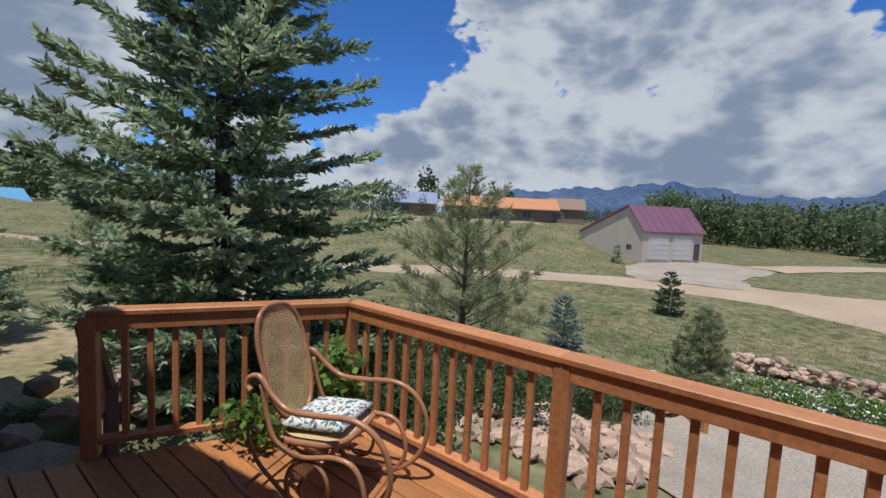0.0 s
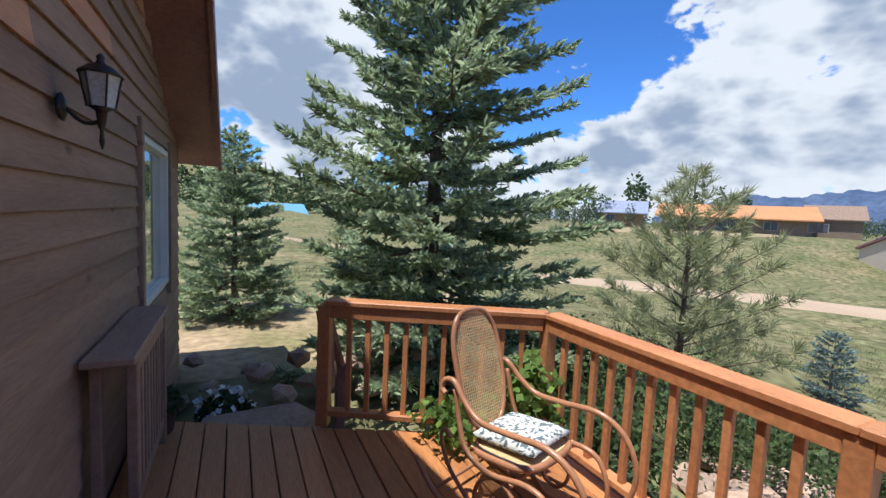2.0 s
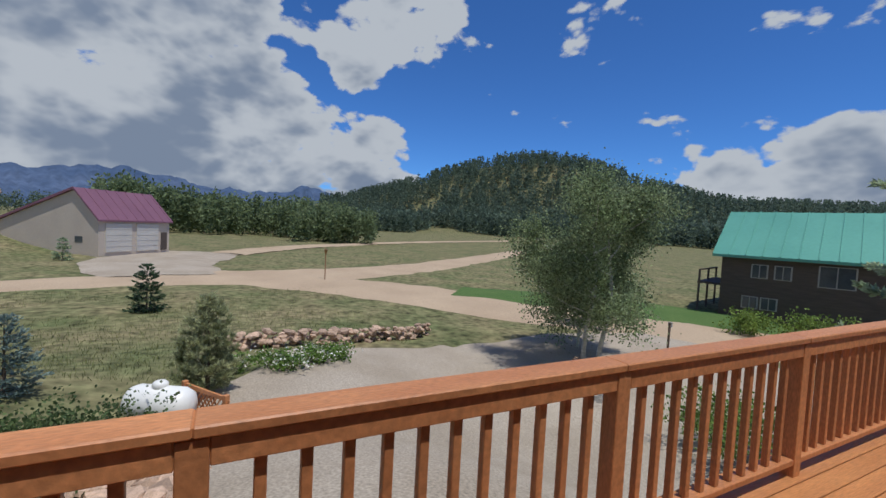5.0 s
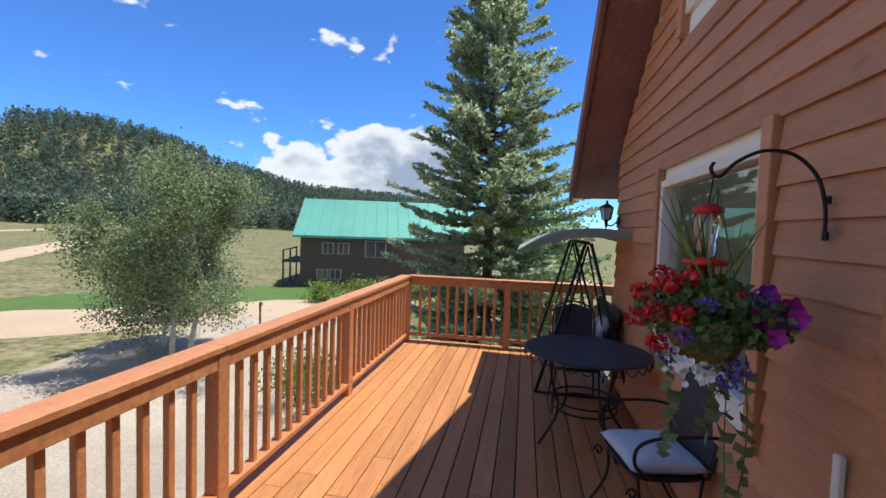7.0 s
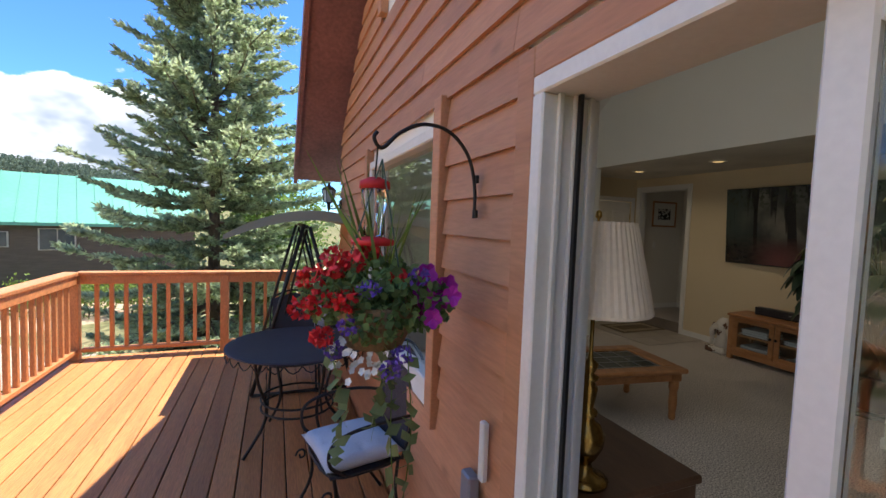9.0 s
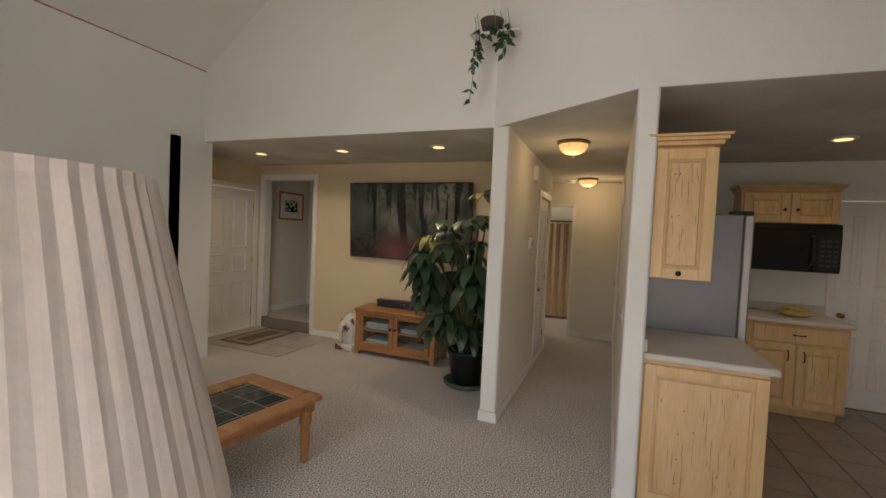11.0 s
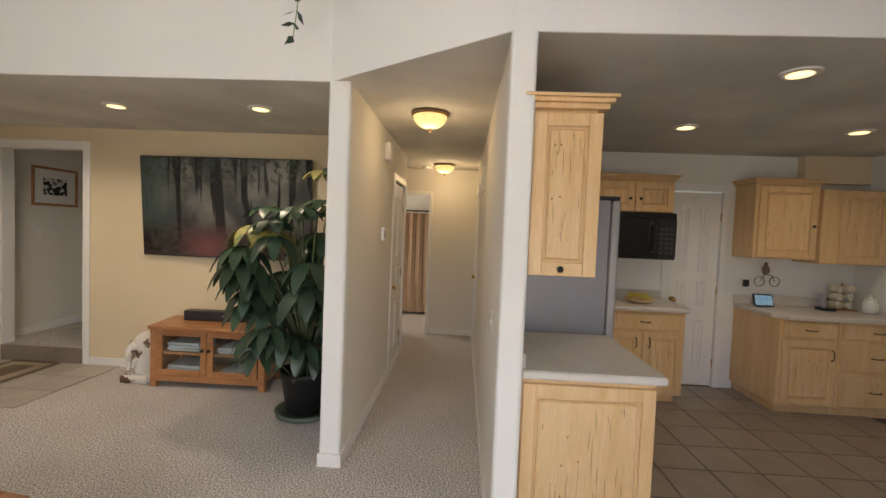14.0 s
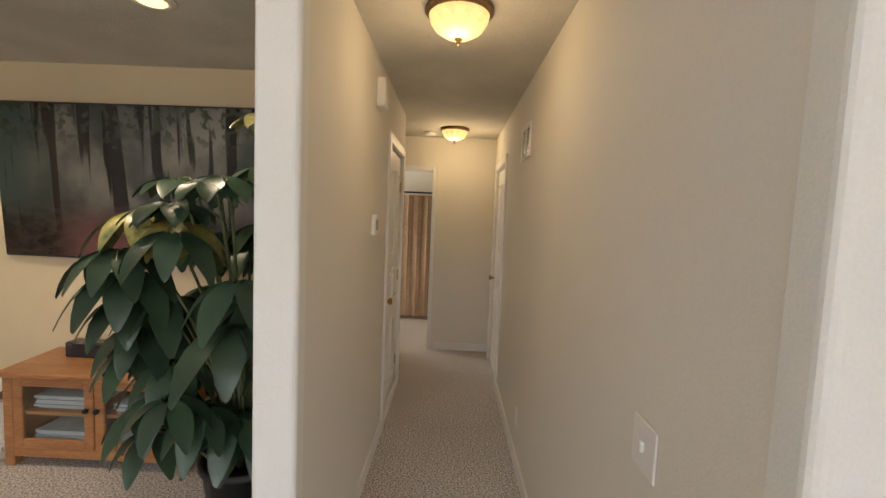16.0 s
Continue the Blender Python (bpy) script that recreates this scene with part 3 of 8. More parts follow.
def railing(a, b, group, end_posts=(True, True), inward=-1):
    """A deck railing: posts, balusters, two rails and a flat cap."""
    A, Bv = Vector((*a, DECK_Z)), Vector((*b, DECK_Z))
    d = (Bv - A)
    length = d.length
    u = d.normalized()
    ang = math.atan2(u.y, u.x)
    rail = thing("railing", "reddish-brown stained wooden deck railing with square balusters", "railing", A, group)
    M = Matrix.Rotation(ang, 4, "Z")

    def put(name, x0, x1, y0, y1, z0, z1, bev=0.004, label=""):
        bm = B()
        box(bm, x0, x1, y0, y1, z0, z1, bev)
        bm.transform(M)
        return part(name, bm, rail_wood, rail, label)

    lo, hi = (-0.09, 0.056) if inward > 0 else (-0.056, 0.09)
    put("cap", 0.0, length, lo, hi, 0.925, 0.963, 0.006)
    put("top_rail", 0.046, length - 0.046, -0.042, 0.042, 0.832, 0.9235)
    put("bottom_rail", 0.046, length - 0.046, -0.042, 0.042, 0.085, 0.125)
    for e, on in zip((0.0, length), end_posts):
        if on:
            put("post", e - 0.045, e + 0.045, -0.045, 0.045, 0.0 if e else -0.2, 0.921)
    n = max(2, round((length - 0.09) / 0.139))
    step = (length - 0.09) / n
    bm = B()
    box(bm, -0.019, 0.019, -0.019, 0.019, 0.1255, 0.8315, 0.003)
    bm.transform(M)
    me = mesh_of("baluster", bm, rail_wood)
    for k in range(1, n):
        p = M @ Vector((0.045 + step * k, 0, 0))
        piece("baluster", me, rail, p)
    return rail


POSTS = (2.10, 0.38, -1.42, -3.20, S_END)
for k in range(4):
    railing((RAIL_X, POSTS[k]), (RAIL_X, POSTS[k + 1]), "railings along the deck edge", (True, k == 3))
railing((RAIL_X - 0.02, S_END), (1.22, S_END), "railings at the south end", (False, True))
railing((1.22, S_END), (-0.35, S_END), "railings at the south end", (False, True))
railing(NC, NE, "railing at the north end", (False, True), 1)
lap_siding()

# ---- rooms ----
LW_X, PIL_X, TV_X, HALL_S, HALL_N, END_X = -3.62, -2.91, -5.16, -1.18, -0.26, -7.24
S_IN, S_ENT, N_IN, KIT_X = -4.62, -5.35, 3.6, -5.54
CEIL = 2.44


def slab(name, x0, x1, y0, y1, z0, z1, material, label, category):
    bm = B()
    box(bm, x0, x1, y0, y1, z0, z1)
    return structure(name, bm, material, label, category)


def panel_wall(name, axis, at, thick, lo, hi, z0, z1, holes, material, label):
    """An upright wall on a plane of x or y, with openings (a, b, z0, z1) that go through it."""
    bm = B()
    cuts = sorted({lo, hi, *(v for h in holes for v in h[:2])})
    for a, b in zip(cuts, cuts[1:]):
        z = z0
        for h in sorted((h for h in holes if h[0] <= a + 1e-6 and h[1] >= b - 1e-6), key=lambda h: h[2]):
            if h[2] > z:
                box(bm, *((at, at + thick, a, b) if axis == "x" else (a, b, at, at + thick)), z, h[2])
            z = h[3]
        if z < z1:
            box(bm, *((at, at + thick, a, b) if axis == "x" else (a, b, at, at + thick)), z, z1)
    bmesh.ops.remove_doubles(bm, verts=bm.verts, dist=1e-5)
    return structure(name, bm, material, label, "wall")


slab("floor_living", -3.0, -0.15, S_IN, N_IN, -0.1, 0.0, carpet, "beige speckled carpet", "carpet")
slab("floor_den", -5.28, -3.0, S_ENT, HALL_S - 0.06, -0.1, 0.0, carpet, "beige speckled carpet", "carpet")
slab("floor_hall", -8.9, -3.0, HALL_S - 0.06, HALL_N + 0.05, -0.1, 0.0, carpet, "beige speckled hall carpet", "carpet")
slab("floor_back_hall", -8.9, -5.28, -2.5, HALL_S - 0.06, -0.1, 0.0, carpet, "beige carpet of the back hall", "carpet")
slab("floor_kitchen", -5.6, -1.3, HALL_N + 0.11, N_IN, -0.1, 0.001, grout, "dark grout bed of the kitchen floor", "floor")
tile_holder = tagged(new("floor_tiles"), "brown ceramic kitchen floor tiles with dark grout", "tile floor", kind="structure")
bm = B()
box(bm, -0.164, 0.164, -0.164, 0.164, 0, 0.008, 0.003)
tile_mesh = mesh_of("tile", bm, tile_mat)
for i in range(12):
    for j in range(10):
        piece("tile", tile_mesh, tile_holder, (-5.35 + i * 0.338, 0.08 + j * 0.338, 0.0015), (0, 0, (i * 7 + j * 3) % 4 * math.pi / 2))

# den with the television: wall with the raised doorway, entry wall
panel_wall("wall_den", "x", TV_X - 0.12, 0.12, S_ENT - 0.12, HALL_S - 0.13, 0, CEIL, [(-5.25, -4.34, 0, 2.235)], wall_tan, "tan painted wall behind the television")
panel_wall("wall_entry", "y", S_ENT - 0.12, 0.12, TV_X, LW_X + 0.4, 0, CEIL, [(-5.06, -4.16, 0, 2.06)], wall_tan, "tan painted entry wall")
panel_wall("wall_entry_return", "x", LW_X + 0.28, 0.12, S_ENT, S_IN, 0, CEIL, [], wall_tan, "tan painted entry return wall")
panel_wall("wall_south", "y", S_IN - 0.12, 0.12, LW_X - 0.1, -0.15, 0, 3.2, [], wall_white, "white living room wall")
panel_wall("wall_side_room", "y", -5.54, 0.12, -6.5, TV_X - 0.12, 0, CEIL, [], wall_paint, "cream wall of the side room")
panel_wall("wall_side_room_end", "x", -6.5, 0.12, -5.42, -3.6, 0, CEIL, [], wall_paint, "cream end wall of the side room")
panel_wall("wall_side_room_north", "y", -3.6, 0.12, -6.5, TV_X - 0.12, 0, CEIL, [], wall_paint, "cream wall of the side room")
slab("floor_side_room", -6.5, TV_X - 0.02, -5.42, -3.6, -0.1, 0.165, carpet, "beige carpet of the raised side room", "carpet")
slab("step_riser", TV_X - 0.02, TV_X + 0.0, -5.25, -4.34, 0.0, 0.163, tile_mat, "tiled step into the side room", "step")
# hall
panel_wall("wall_hall_south", "y", HALL_S - 0.13, 0.13, -6.28, LW_X, 0, CEIL, [(-6.13, -5.36, 0, 2.05)], wall_paint, "cream hall wall ending in a rounded white corner")
panel_wall("wall_hall_north", "y", HALL_N, 0.11, END_X, PIL_X, 0, CEIL, [(-6.95, -6.2, 0, 2.05)], wall_paint, "cream hall wall beside the kitchen")
panel_wall("wall_hall_end", "x", END_X - 0.12, 0.12, -2.5, HALL_N + 0.11, 0, CEIL, [(-1.75, -0.96, 0, 2.06)], wall_paint, "cream wall at the hall's end")
panel_wall("wall_bath", "x", -9.0, 0.12, -2.5, 0.0, 0, CEIL, [], wall_paint, "cream bathroom wall")
panel_wall("wall_bath_south", "y", -2.62, 0.12, -9.0, -5.28, 0, CEIL, [(-8.4, -7.6, 1.1, 2.0)], wall_paint, "cream wall of the back hall")
panel_wall("wall_bath_north", "y", HALL_N + 0.11, 0.1, -9.0, END_X, 0, CEIL, [], wall_paint, "cream bathroom wall")
# kitchen
panel_wall("wall_kitchen", "x", KIT_X - 0.12, 0.12, HALL_N + 0.11, N_IN, 0, CEIL, [(1.72, 2.24, 0, 2.06)], wall_white, "white kitchen wall with the pantry door")
panel_wall("wall_kitchen_return", "x", KIT_X + 0.004, 0.1, 2.96, N_IN, 2.17, CEIL, [], wall_tan, "tan painted wall above the cupboards")
panel_wall("wall_north", "y", N_IN, 0.12, KIT_X - 0.12, -0.15, 0, 4.02, [], wall_white, "white north wall")
panel_wall("wall_pantry", "x", -6.4, 0.1, 1.4, 2.6, 0, CEIL, [], wall_white, "white pantry wall")


def ceilings():
    bm = B()
    # low ceiling behind the header: stepped along the slanting header over the hall
    prism(bm, [(-9.0, S_ENT - 0.1, CEIL), (LW_X + 0.36, S_ENT - 0.1, CEIL), (LW_X + 0.36, S_IN - 0.06, CEIL), (LW_X - 0.003, S_IN - 0.06, CEIL), (LW_X - 0.003, HALL_S - 0.13, CEIL), (PIL_X - 0.003, HALL_N, CEIL), (PIL_X - 0.003, N_IN, CEIL), (-9.0, N_IN, CEIL)], (0, 0, 0.12))
    structure("ceiling", bm, ceil_paint, "flat cream ceiling over den, hall and kitchen", "ceiling")
    bm = B()
    for e in (S_IN, N_IN):
        prism(bm, [(0, RIDGE_Y, roof_z(RIDGE_Y) + 0.76), (0, e, roof_z(e) + 0.76), (0, e, roof_z(e) + 0.86), (0, RIDGE_Y, roof_z(RIDGE_Y) + 0.86)], (-3.6, 0, 0))
    bm.transform(Matrix.Translation((-0.15, 0, 0)))
    inner = B()
    for e in (S_IN - 0.1, N_IN + 0.1):
        prism(inner, [(-0.156, RIDGE_Y, roof_z(RIDGE_Y) - 0.3), (-0.156, e, roof_z(e) - 0.3), (-0.156, e, roof_z(e) + 0.84), (-0.156, RIDGE_Y, roof_z(RIDGE_Y) + 0.84)], (-0.1, 0, 0))
    structure("wall_gable_inner", inner, wall_white, "white wall above the living room windows", "wall")
    structure("ceiling_vault", bm, wall_white, "white vaulted ceiling of the living room", "ceiling")
    for name, a, b in (("header_den", (LW_X, S_IN), (LW_X, HALL_S - 0.13)), ("header_hall", (LW_X, HALL_S - 0.13), (PIL_X, HALL_N)), ("header_kitchen", (PIL_X, HALL_N), (PIL_X, N_IN))):
        bm = B()
        cuts = [a] + ([(a[0] + (b[0] - a[0]) * (RIDGE_Y - a[1]) / (b[1] - a[1]), RIDGE_Y)] if a[1] < RIDGE_Y < b[1] else []) + [b]
        for p, q in zip(cuts, cuts[1:]):
            prism(bm, [(p[0], p[1], CEIL + 0.003), (q[0], q[1], CEIL + 0.003), (q[0], q[1], roof_z(q[1]) + 0.765), (p[0], p[1], roof_z(p[1]) + 0.765)], (-0.12, 0, 0))
        structure("wall_" + name, bm, wall_white, "white plaster wall above the opening", "wall")


ceilings()


def rounded_end(name, x, y0, y1):
    """The bullnosed white end of a stub wall."""
    bm = B()
    box(bm, x - 0.05, x + 0.022, y0 - 0.004, y1 + 0.004, 0, CEIL + 0.0)
    edges = [e for e in bm.edges if abs(e.verts[0].co.z - e.verts[1].co.z) > 1 and e.verts[0].co.x > x]
    bmesh.ops.bevel(bm, geom=edges, offset=0.02, segments=4, affect="EDGES", profile=0.5)
    return structure(name, bm, wall_white, "white rounded end of the hall wall", "wall end")


rounded_end("wall_end_south", LW_X, HALL_S - 0.13, HALL_S)
rounded_end("wall_end_north", PIL_X, HALL_N, HALL_N + 0.11)


def baseboards():
    bm = B()
    t, hgt = 0.014, 0.085
    box(bm, -6.28, LW_X + 0.03, HALL_S, HALL_S + t, 0, hgt)
    box(bm, LW_X + 0.022, LW_X + 0.036, HALL_S - 0.14, HALL_S + t, 0, hgt)
    box(bm, -6.1, PIL_X + 0.03, HALL_N - t, HALL_N, 0, hgt)
    box(bm, END_X, END_X + t, -0.88, HALL_N, 0, hgt)
    box(bm, TV_X, TV_X + t, -4.265, HALL_S - 0.13, 0, hgt)
    box(bm, -6.38, TV_X - 0.12, -5.42, -5.42 + t, 0.165, 0.25)
    box(bm, -6.38, -6.38 + t, -5.4, -3.6, 0.165, 0.25)
    structure("baseboard", bm, trim_white, "white painted baseboards", "baseboard")


baseboards()


def casing(name, axis, at, a, b, top, side, w=0.07):
    """A flat white door casing on a wall face."""
    bm = B()
    x0, x1 = (at, at + 0.018) if side > 0 else (at - 0.018, at)
    for p, q, z0, z1 in ((a - w, a, 0, top + w), (b, b + w, 0, top + w), (a, b, top, top + w)):
        if axis == "x":
            box(bm, x0, x1, p, q, z0, z1, 0.004)
        else:
            box(bm, p, q, x0, x1, z0, z1, 0.004)
    return structure(name, bm, trim_white, "white painted door casing", "door casing")


casing("trim_door_side_room", "x", TV_X, -5.25, -4.34, 2.235, 1)
casing("trim_door_entry", "y", S_ENT, -5.06, -4.16, 2.06, 1)
casing("trim_door_hall", "y", HALL_S, -6.13, -5.36, 2.05, 1)
casing("trim_door_pantry", "x", KIT_X, 1.72, 2.24, 2.06, 1)
casing("trim_door_bath", "y", HALL_N, -6.95, -6.2, 2.05, -1)
casing("trim_door_end", "x", END_X, -1.75, -0.96, 2.06, 1, 0.05)
bm = B()
for y in (-5.25, -4.34 - 0.015):
    box(bm, TV_X - 0.13, TV_X + 0.002, y, y + 0.015, 0.164, 2.235)
box(bm, TV_X - 0.13, TV_X + 0.002, -5.235, -4.355, 2.22, 2.235)
structure("trim_jamb_side_room", bm, trim_white, "white painted door jamb", "door jamb")


def panel_door(name, width, height, label, knob=brass, lever=False, glass_top=False):
    """A six-panel door leaf, hinge at the origin, along +x, facing +y; with hinges and a knob."""
    d = thing(name, label, "door", kind="structure")
    bm = B()
    box(bm, 0.003, width - 0.003, -0.02, 0.012, 0.01, height - 0.005, 0.002)
    leaf = part("leaf", bm, trim_white, d)
    s, mid = 0.11, 0.1
    pw = (width - 2 * s - mid) / 2
    rows = ((0.2, 0.72), (0.86, 1.12), (1.22, height - 0.14)) if not glass_top else ((0.2, 0.86), (0.96, 1.14))
    for z0, z1 in rows:
        for k in range(2):
            x0 = s + k * (pw + mid)
            bm = B()
            for a, b, c, e in ((x0, x0 + pw, z0, z0 + 0.022), (x0, x0 + pw, z1 - 0.022, z1), (x0, x0 + 0.022, z0 + 0.022, z1 - 0.022), (x0 + pw - 0.022, x0 + pw, z0 + 0.022, z1 - 0.022)):
                box(bm, a, b, 0.008, 0.024, c, e, 0.006)
            part("moulding", bm, trim_white, leaf)
            bm = B()
            box(bm, x0 + 0.042, x0 + pw - 0.042, 0.010, 0.022, z0 + 0.042, z1 - 0.042, 0.009)
            part("panel", bm, trim_white, leaf)
    if glass_top:
        for x0 in (0.06, width - 0.06 - 0.14):
            bm = B()
            box(bm, x0, x0 + 0.14, 0.008, 0.018, 1.24, height - 0.14, 0.007)
            part("panel", bm, trim_white, leaf)
        gx0, gx1, gz0, gz1 = 0.26, width - 0.26, 1.25, 1.68
        bm = B()
        for a, b, c, e in ((gx0 - 0.03, gx1 + 0.03, gz0 - 0.03, gz0), (gx0 - 0.03, gx1 + 0.03, gz1, gz1 + 0.03), (gx0 - 0.03, gx0, gz0, gz1), (gx1, gx1 + 0.03, gz0, gz1)):
            box(bm, a, b, 0.0, 0.03, c, e, 0.004)
        part("light_frame", bm, trim_white, leaf)
        bm = B()
        box(bm, gx0, gx1, 0.013, 0.02, gz0, gz1)
        part("pane", bm, mat("leaded_glass", (0.55, 0.62, 0.6), 0.1, (0.45, 0.52, 0.5), 14, (1, 1, 1), 40, 0.2, 0, 0, 0.1, 0.5, (0.75, 0.9, 0.95, 0.5)), leaf, "bright leaded glass light")
        bm = B()
        for k in range(-3, 7):
            for s2 in (1, -1):
                a, b = Vector((gx0, 0.023, gz0 + k * 0.12)), Vector((gx1, 0.023, gz0 + k * 0.12 + 0.3))
                if s2 < 0:
                    a.z, b.z = b.z, a.z
                t0, t1 = 0.0, 1.0
                for lim, sgn in ((gz0, 1), (gz1, -1)):
                    za, zb = (a.z - lim) * sgn, (b.z - lim) * sgn
                    if za < 0 and zb < 0:
                        t0 = t1 = 0
                    elif za < 0:
                        t0 = max(t0, za / (za - zb))
                    elif zb < 0:
                        t1 = min(t1, za / (za - zb))
                if t1 - t0 > 0.05:
                    tube(bm, [a.lerp(b, t0), a.lerp(b, t1)], 0.003, 4)
        part("leading", bm, black_metal, leaf, "dark lead strips")
    for z in (0.25, height / 2, height - 0.25):
        bm = B()
        box(bm, -0.012, 0.006, 0.008, 0.022, z - 0.045, z + 0.045, 0.003)
        part("hinge", bm, brass if knob is brass else black_metal, d)
    bm = B()
    lathe(bm, [(0.006, 0), (0.026, 0.001), (0.026, 0.006), (0.011, 0.01), (0.011, 0.03), (0.022, 0.036), (0.027, 0.048), (0.02, 0.06), (0.004, 0.063)], sides=16)
    bm.transform(Matrix.Translation((width - 0.06, 0.012, 0.92)) @ Matrix.Rotation(-math.pi / 2, 4, "X"))
    part("knob", bm, knob, d, "", True)
    return d


entry = panel_door("door_2", 0.9, 2.05, "white panelled front door with dark hinges")
entry.matrix_world = pose(-5.06, S_ENT - 0.03, 0)
hall_door = panel_door("door_3", 0.77, 2.04, "white six-panel hall door with brass knob")
hall_door.matrix_world = pose(-6.13, HALL_S - 0.03, 0)
pantry = panel_door("door_4", 0.52, 2.05, "white panelled pantry door with brass latch")
pantry.matrix_world = pose(KIT_X - 0.03, 2.24, 0, 0, 0, -90)
bath = panel_door("door_5", 0.75, 2.04, "white six-panel door off the hall")
bath.matrix_world = pose(-6.2, HALL_N + 0.03, 0, 0, 0, 180)

# ---- ceiling lamps ----
glow = mat("lamp_glow", (0.9, 0.8, 0.6), 0.5, None, 5, (1, 1, 1), 40, 0, 0, 0, 0.05, 0.5, (1.0, 0.66, 0.28, 0.22))
bowl_glass = mat("amber_bowl", (0.9, 0.75, 0.45), 0.35, (0.8, 0.6, 0.3), 9, (1, 1, 1), 30, 0.1, 0, 0, 0.2, 0.5, (1.0, 0.58, 0.20, 0.10))
bronze = mat("bronze", (0.30, 0.20, 0.10), 0.4, None, 9, (1, 1, 1), 60, 0.1, 0, 0.8)


def can_light(x, y, power):
    c = thing("recessed_light", "lit recessed ceiling light with a white trim ring", "ceiling light", (x, y, CEIL), "recessed lights")
    bm = B()
    lathe(bm, [(0.062, -0.002), (0.062, -0.012), (0.095, -0.008), (0.098, -0.0005), (0.08, -0.0005)], sides=28)
    part("trim_ring", bm, trim_white, c, "", True)
    bm = B()
    lathe(bm, [(0.001, -0.0145), (0.05, -0.0145), (0.06, -0.013), (0.001, -0.0125)], sides=24)
    part("bulb", bm, glow, c, "glowing warm bulb")
    l = new("recessed_lamp", bpy.data.lights.new("recessed_lamp", "AREA"))
    l.data.shape, l.data.size, l.data.energy, l.data.color = "DISK", 0.12, power, (1.0, 0.80, 0.56)
    l.data.spread = radians(140)
    l.parent = c
    l.location = (0, 0, -0.02)
    return c


for x, y in ((-4.30, -4.48), (-4.29, -3.27), (-4.26, -2.07)):
    can_light(x, y, 0.50)
for x, y in ((-3.31, 1.28), (-4.46, 1.28), (-4.46, 2.6)):
    can_light(x, y, 0.25)


def dome_light(x, y, power):
    c = thing("dome_light", "lit amber glass dome light with bronze rim", "ceiling light", (x, y, CEIL), "hall dome lights")
    bm = B()
    lathe(bm, [(0.03, -0.0), (0.145, -0.001), (0.147, -0.018), (0.132, -0.028), (0.04, -0.028)], sides=32)
    part("rim", bm, bronze, c, "", True)
    bm = B()
    lathe(bm, [(0.130, -0.029), (0.124, -0.055), (0.104, -0.085), (0.066, -0.110), (0.018, -0.122), (0.001, -0.1225)], sides=32)
    part("bowl", bm, bowl_glass, c, "amber ribbed glass bowl", True)
    bm = B()
    lathe(bm, [(0.001, -0.155), (0.007, -0.15), (0.010, -0.142), (0.006, -0.133), (0.018, -0.128), (0.014, -0.1215)], sides=14)
    part("finial", bm, bronze, c, "", True)
    l = new("dome_lamp", bpy.data.lights.new("dome_lamp", "POINT"))
    l.data.energy, l.data.color, l.data.shadow_soft_size = power, (1.0, 0.72, 0.38), 0.1
    l.parent = c
    l.location = (0, 0, -0.2)
    return c


dome_light(-4.26, -0.735, 0.36)
dome_light(-6.75, -0.735, 0.58)

# ---- kitchen ----


def cracks(parent, x, y0, y1, z0, z1, n, seed, axis="x"):
    """Dark checks and knots in the pine, let into the face."""
    rng = random.Random(seed)
    bm = B()
    for _ in range(n):
        cy, cz = rng.uniform(y0, y1), rng.uniform(z0, z1)
        L2, wob = 0.02 + 0.2 * rng.random() ** 2, rng.uniform(-0.0025, 0.0025)
        w = rng.uniform(0.0005, 0.0014)
        if rng.random() < 0.14:
            L2, w = 0.012, 0.004
        ring = []
        for k in range(6):
            f = k / 5
            ring.append((cy + wob * math.sin(f * 5) - w * math.sin(f * math.pi), cz - L2 / 2 + L2 * f))
        for k in range(6):
            f = 1 - k / 5
            ring.append((cy + wob * math.sin(f * 5) + w * math.sin(f * math.pi) + 0.0004, cz - L2 / 2 + L2 * f))
        pts = [(x, a, b) for a, b in ring]
        if axis == "y":
            pts = [(a, x, b) for a, b in ring]
        prism(bm, pts, (0.0008, 0, 0) if axis == "x" else (0, 0.0008, 0))
    return tagged(part("grain_check", bm, pine_crack, parent), "dark cracks and knots in the pine", kind="stuff")


def pine_door(parent, x, y0, y1, z0, z1, seed, knob=None, pull=None, cr=9):
    """A raised-panel pine door on a face that looks to +x."""
    w = 0.062
    bm = B()
    box(bm, x, x + 0.006, y0, y1, z0, z1, 0.001)
    d = part("door", bm, pine, parent)
    for nm, a, b, c, e in (("stile", y0, y0 + w, z0, z1), ("stile", y1 - w, y1, z0, z1), ("rail", y0 + w, y1 - w, z0, z0 + w), ("rail", y0 + w, y1 - w, z1 - w, z1)):
        bm = B()
        box(bm, x + 0.005, x + 0.02, a, b, c, e, 0.003)
        part(nm, bm, pine, d)
    bm = B()
    box(bm, x + 0.005, x + 0.018, y0 + w + 0.012, y1 - w - 0.012, z0 + w + 0.012, z1 - w - 0.012, 0.010)
    part("panel", bm, pine, d)
    cracks(d, x + 0.0185, y0 + w + 0.03, y1 - w - 0.03, z0 + w + 0.04, z1 - w - 0.04, cr, seed)
    if knob:
        bm = B()
        lathe(bm, [(0.005, 0), (0.006, 0.014), (0.014, 0.02), (0.015, 0.027), (0.008, 0.033)], sides=14)
        bm.transform(Matrix.Translation((x + 0.019, *knob)) @ Matrix.Rotation(math.pi / 2, 4, "Y"))
        part("knob", bm, black_metal, d, "black iron knob", True)
    if pull:
        iron_pull(d, x, *pull)
    return d


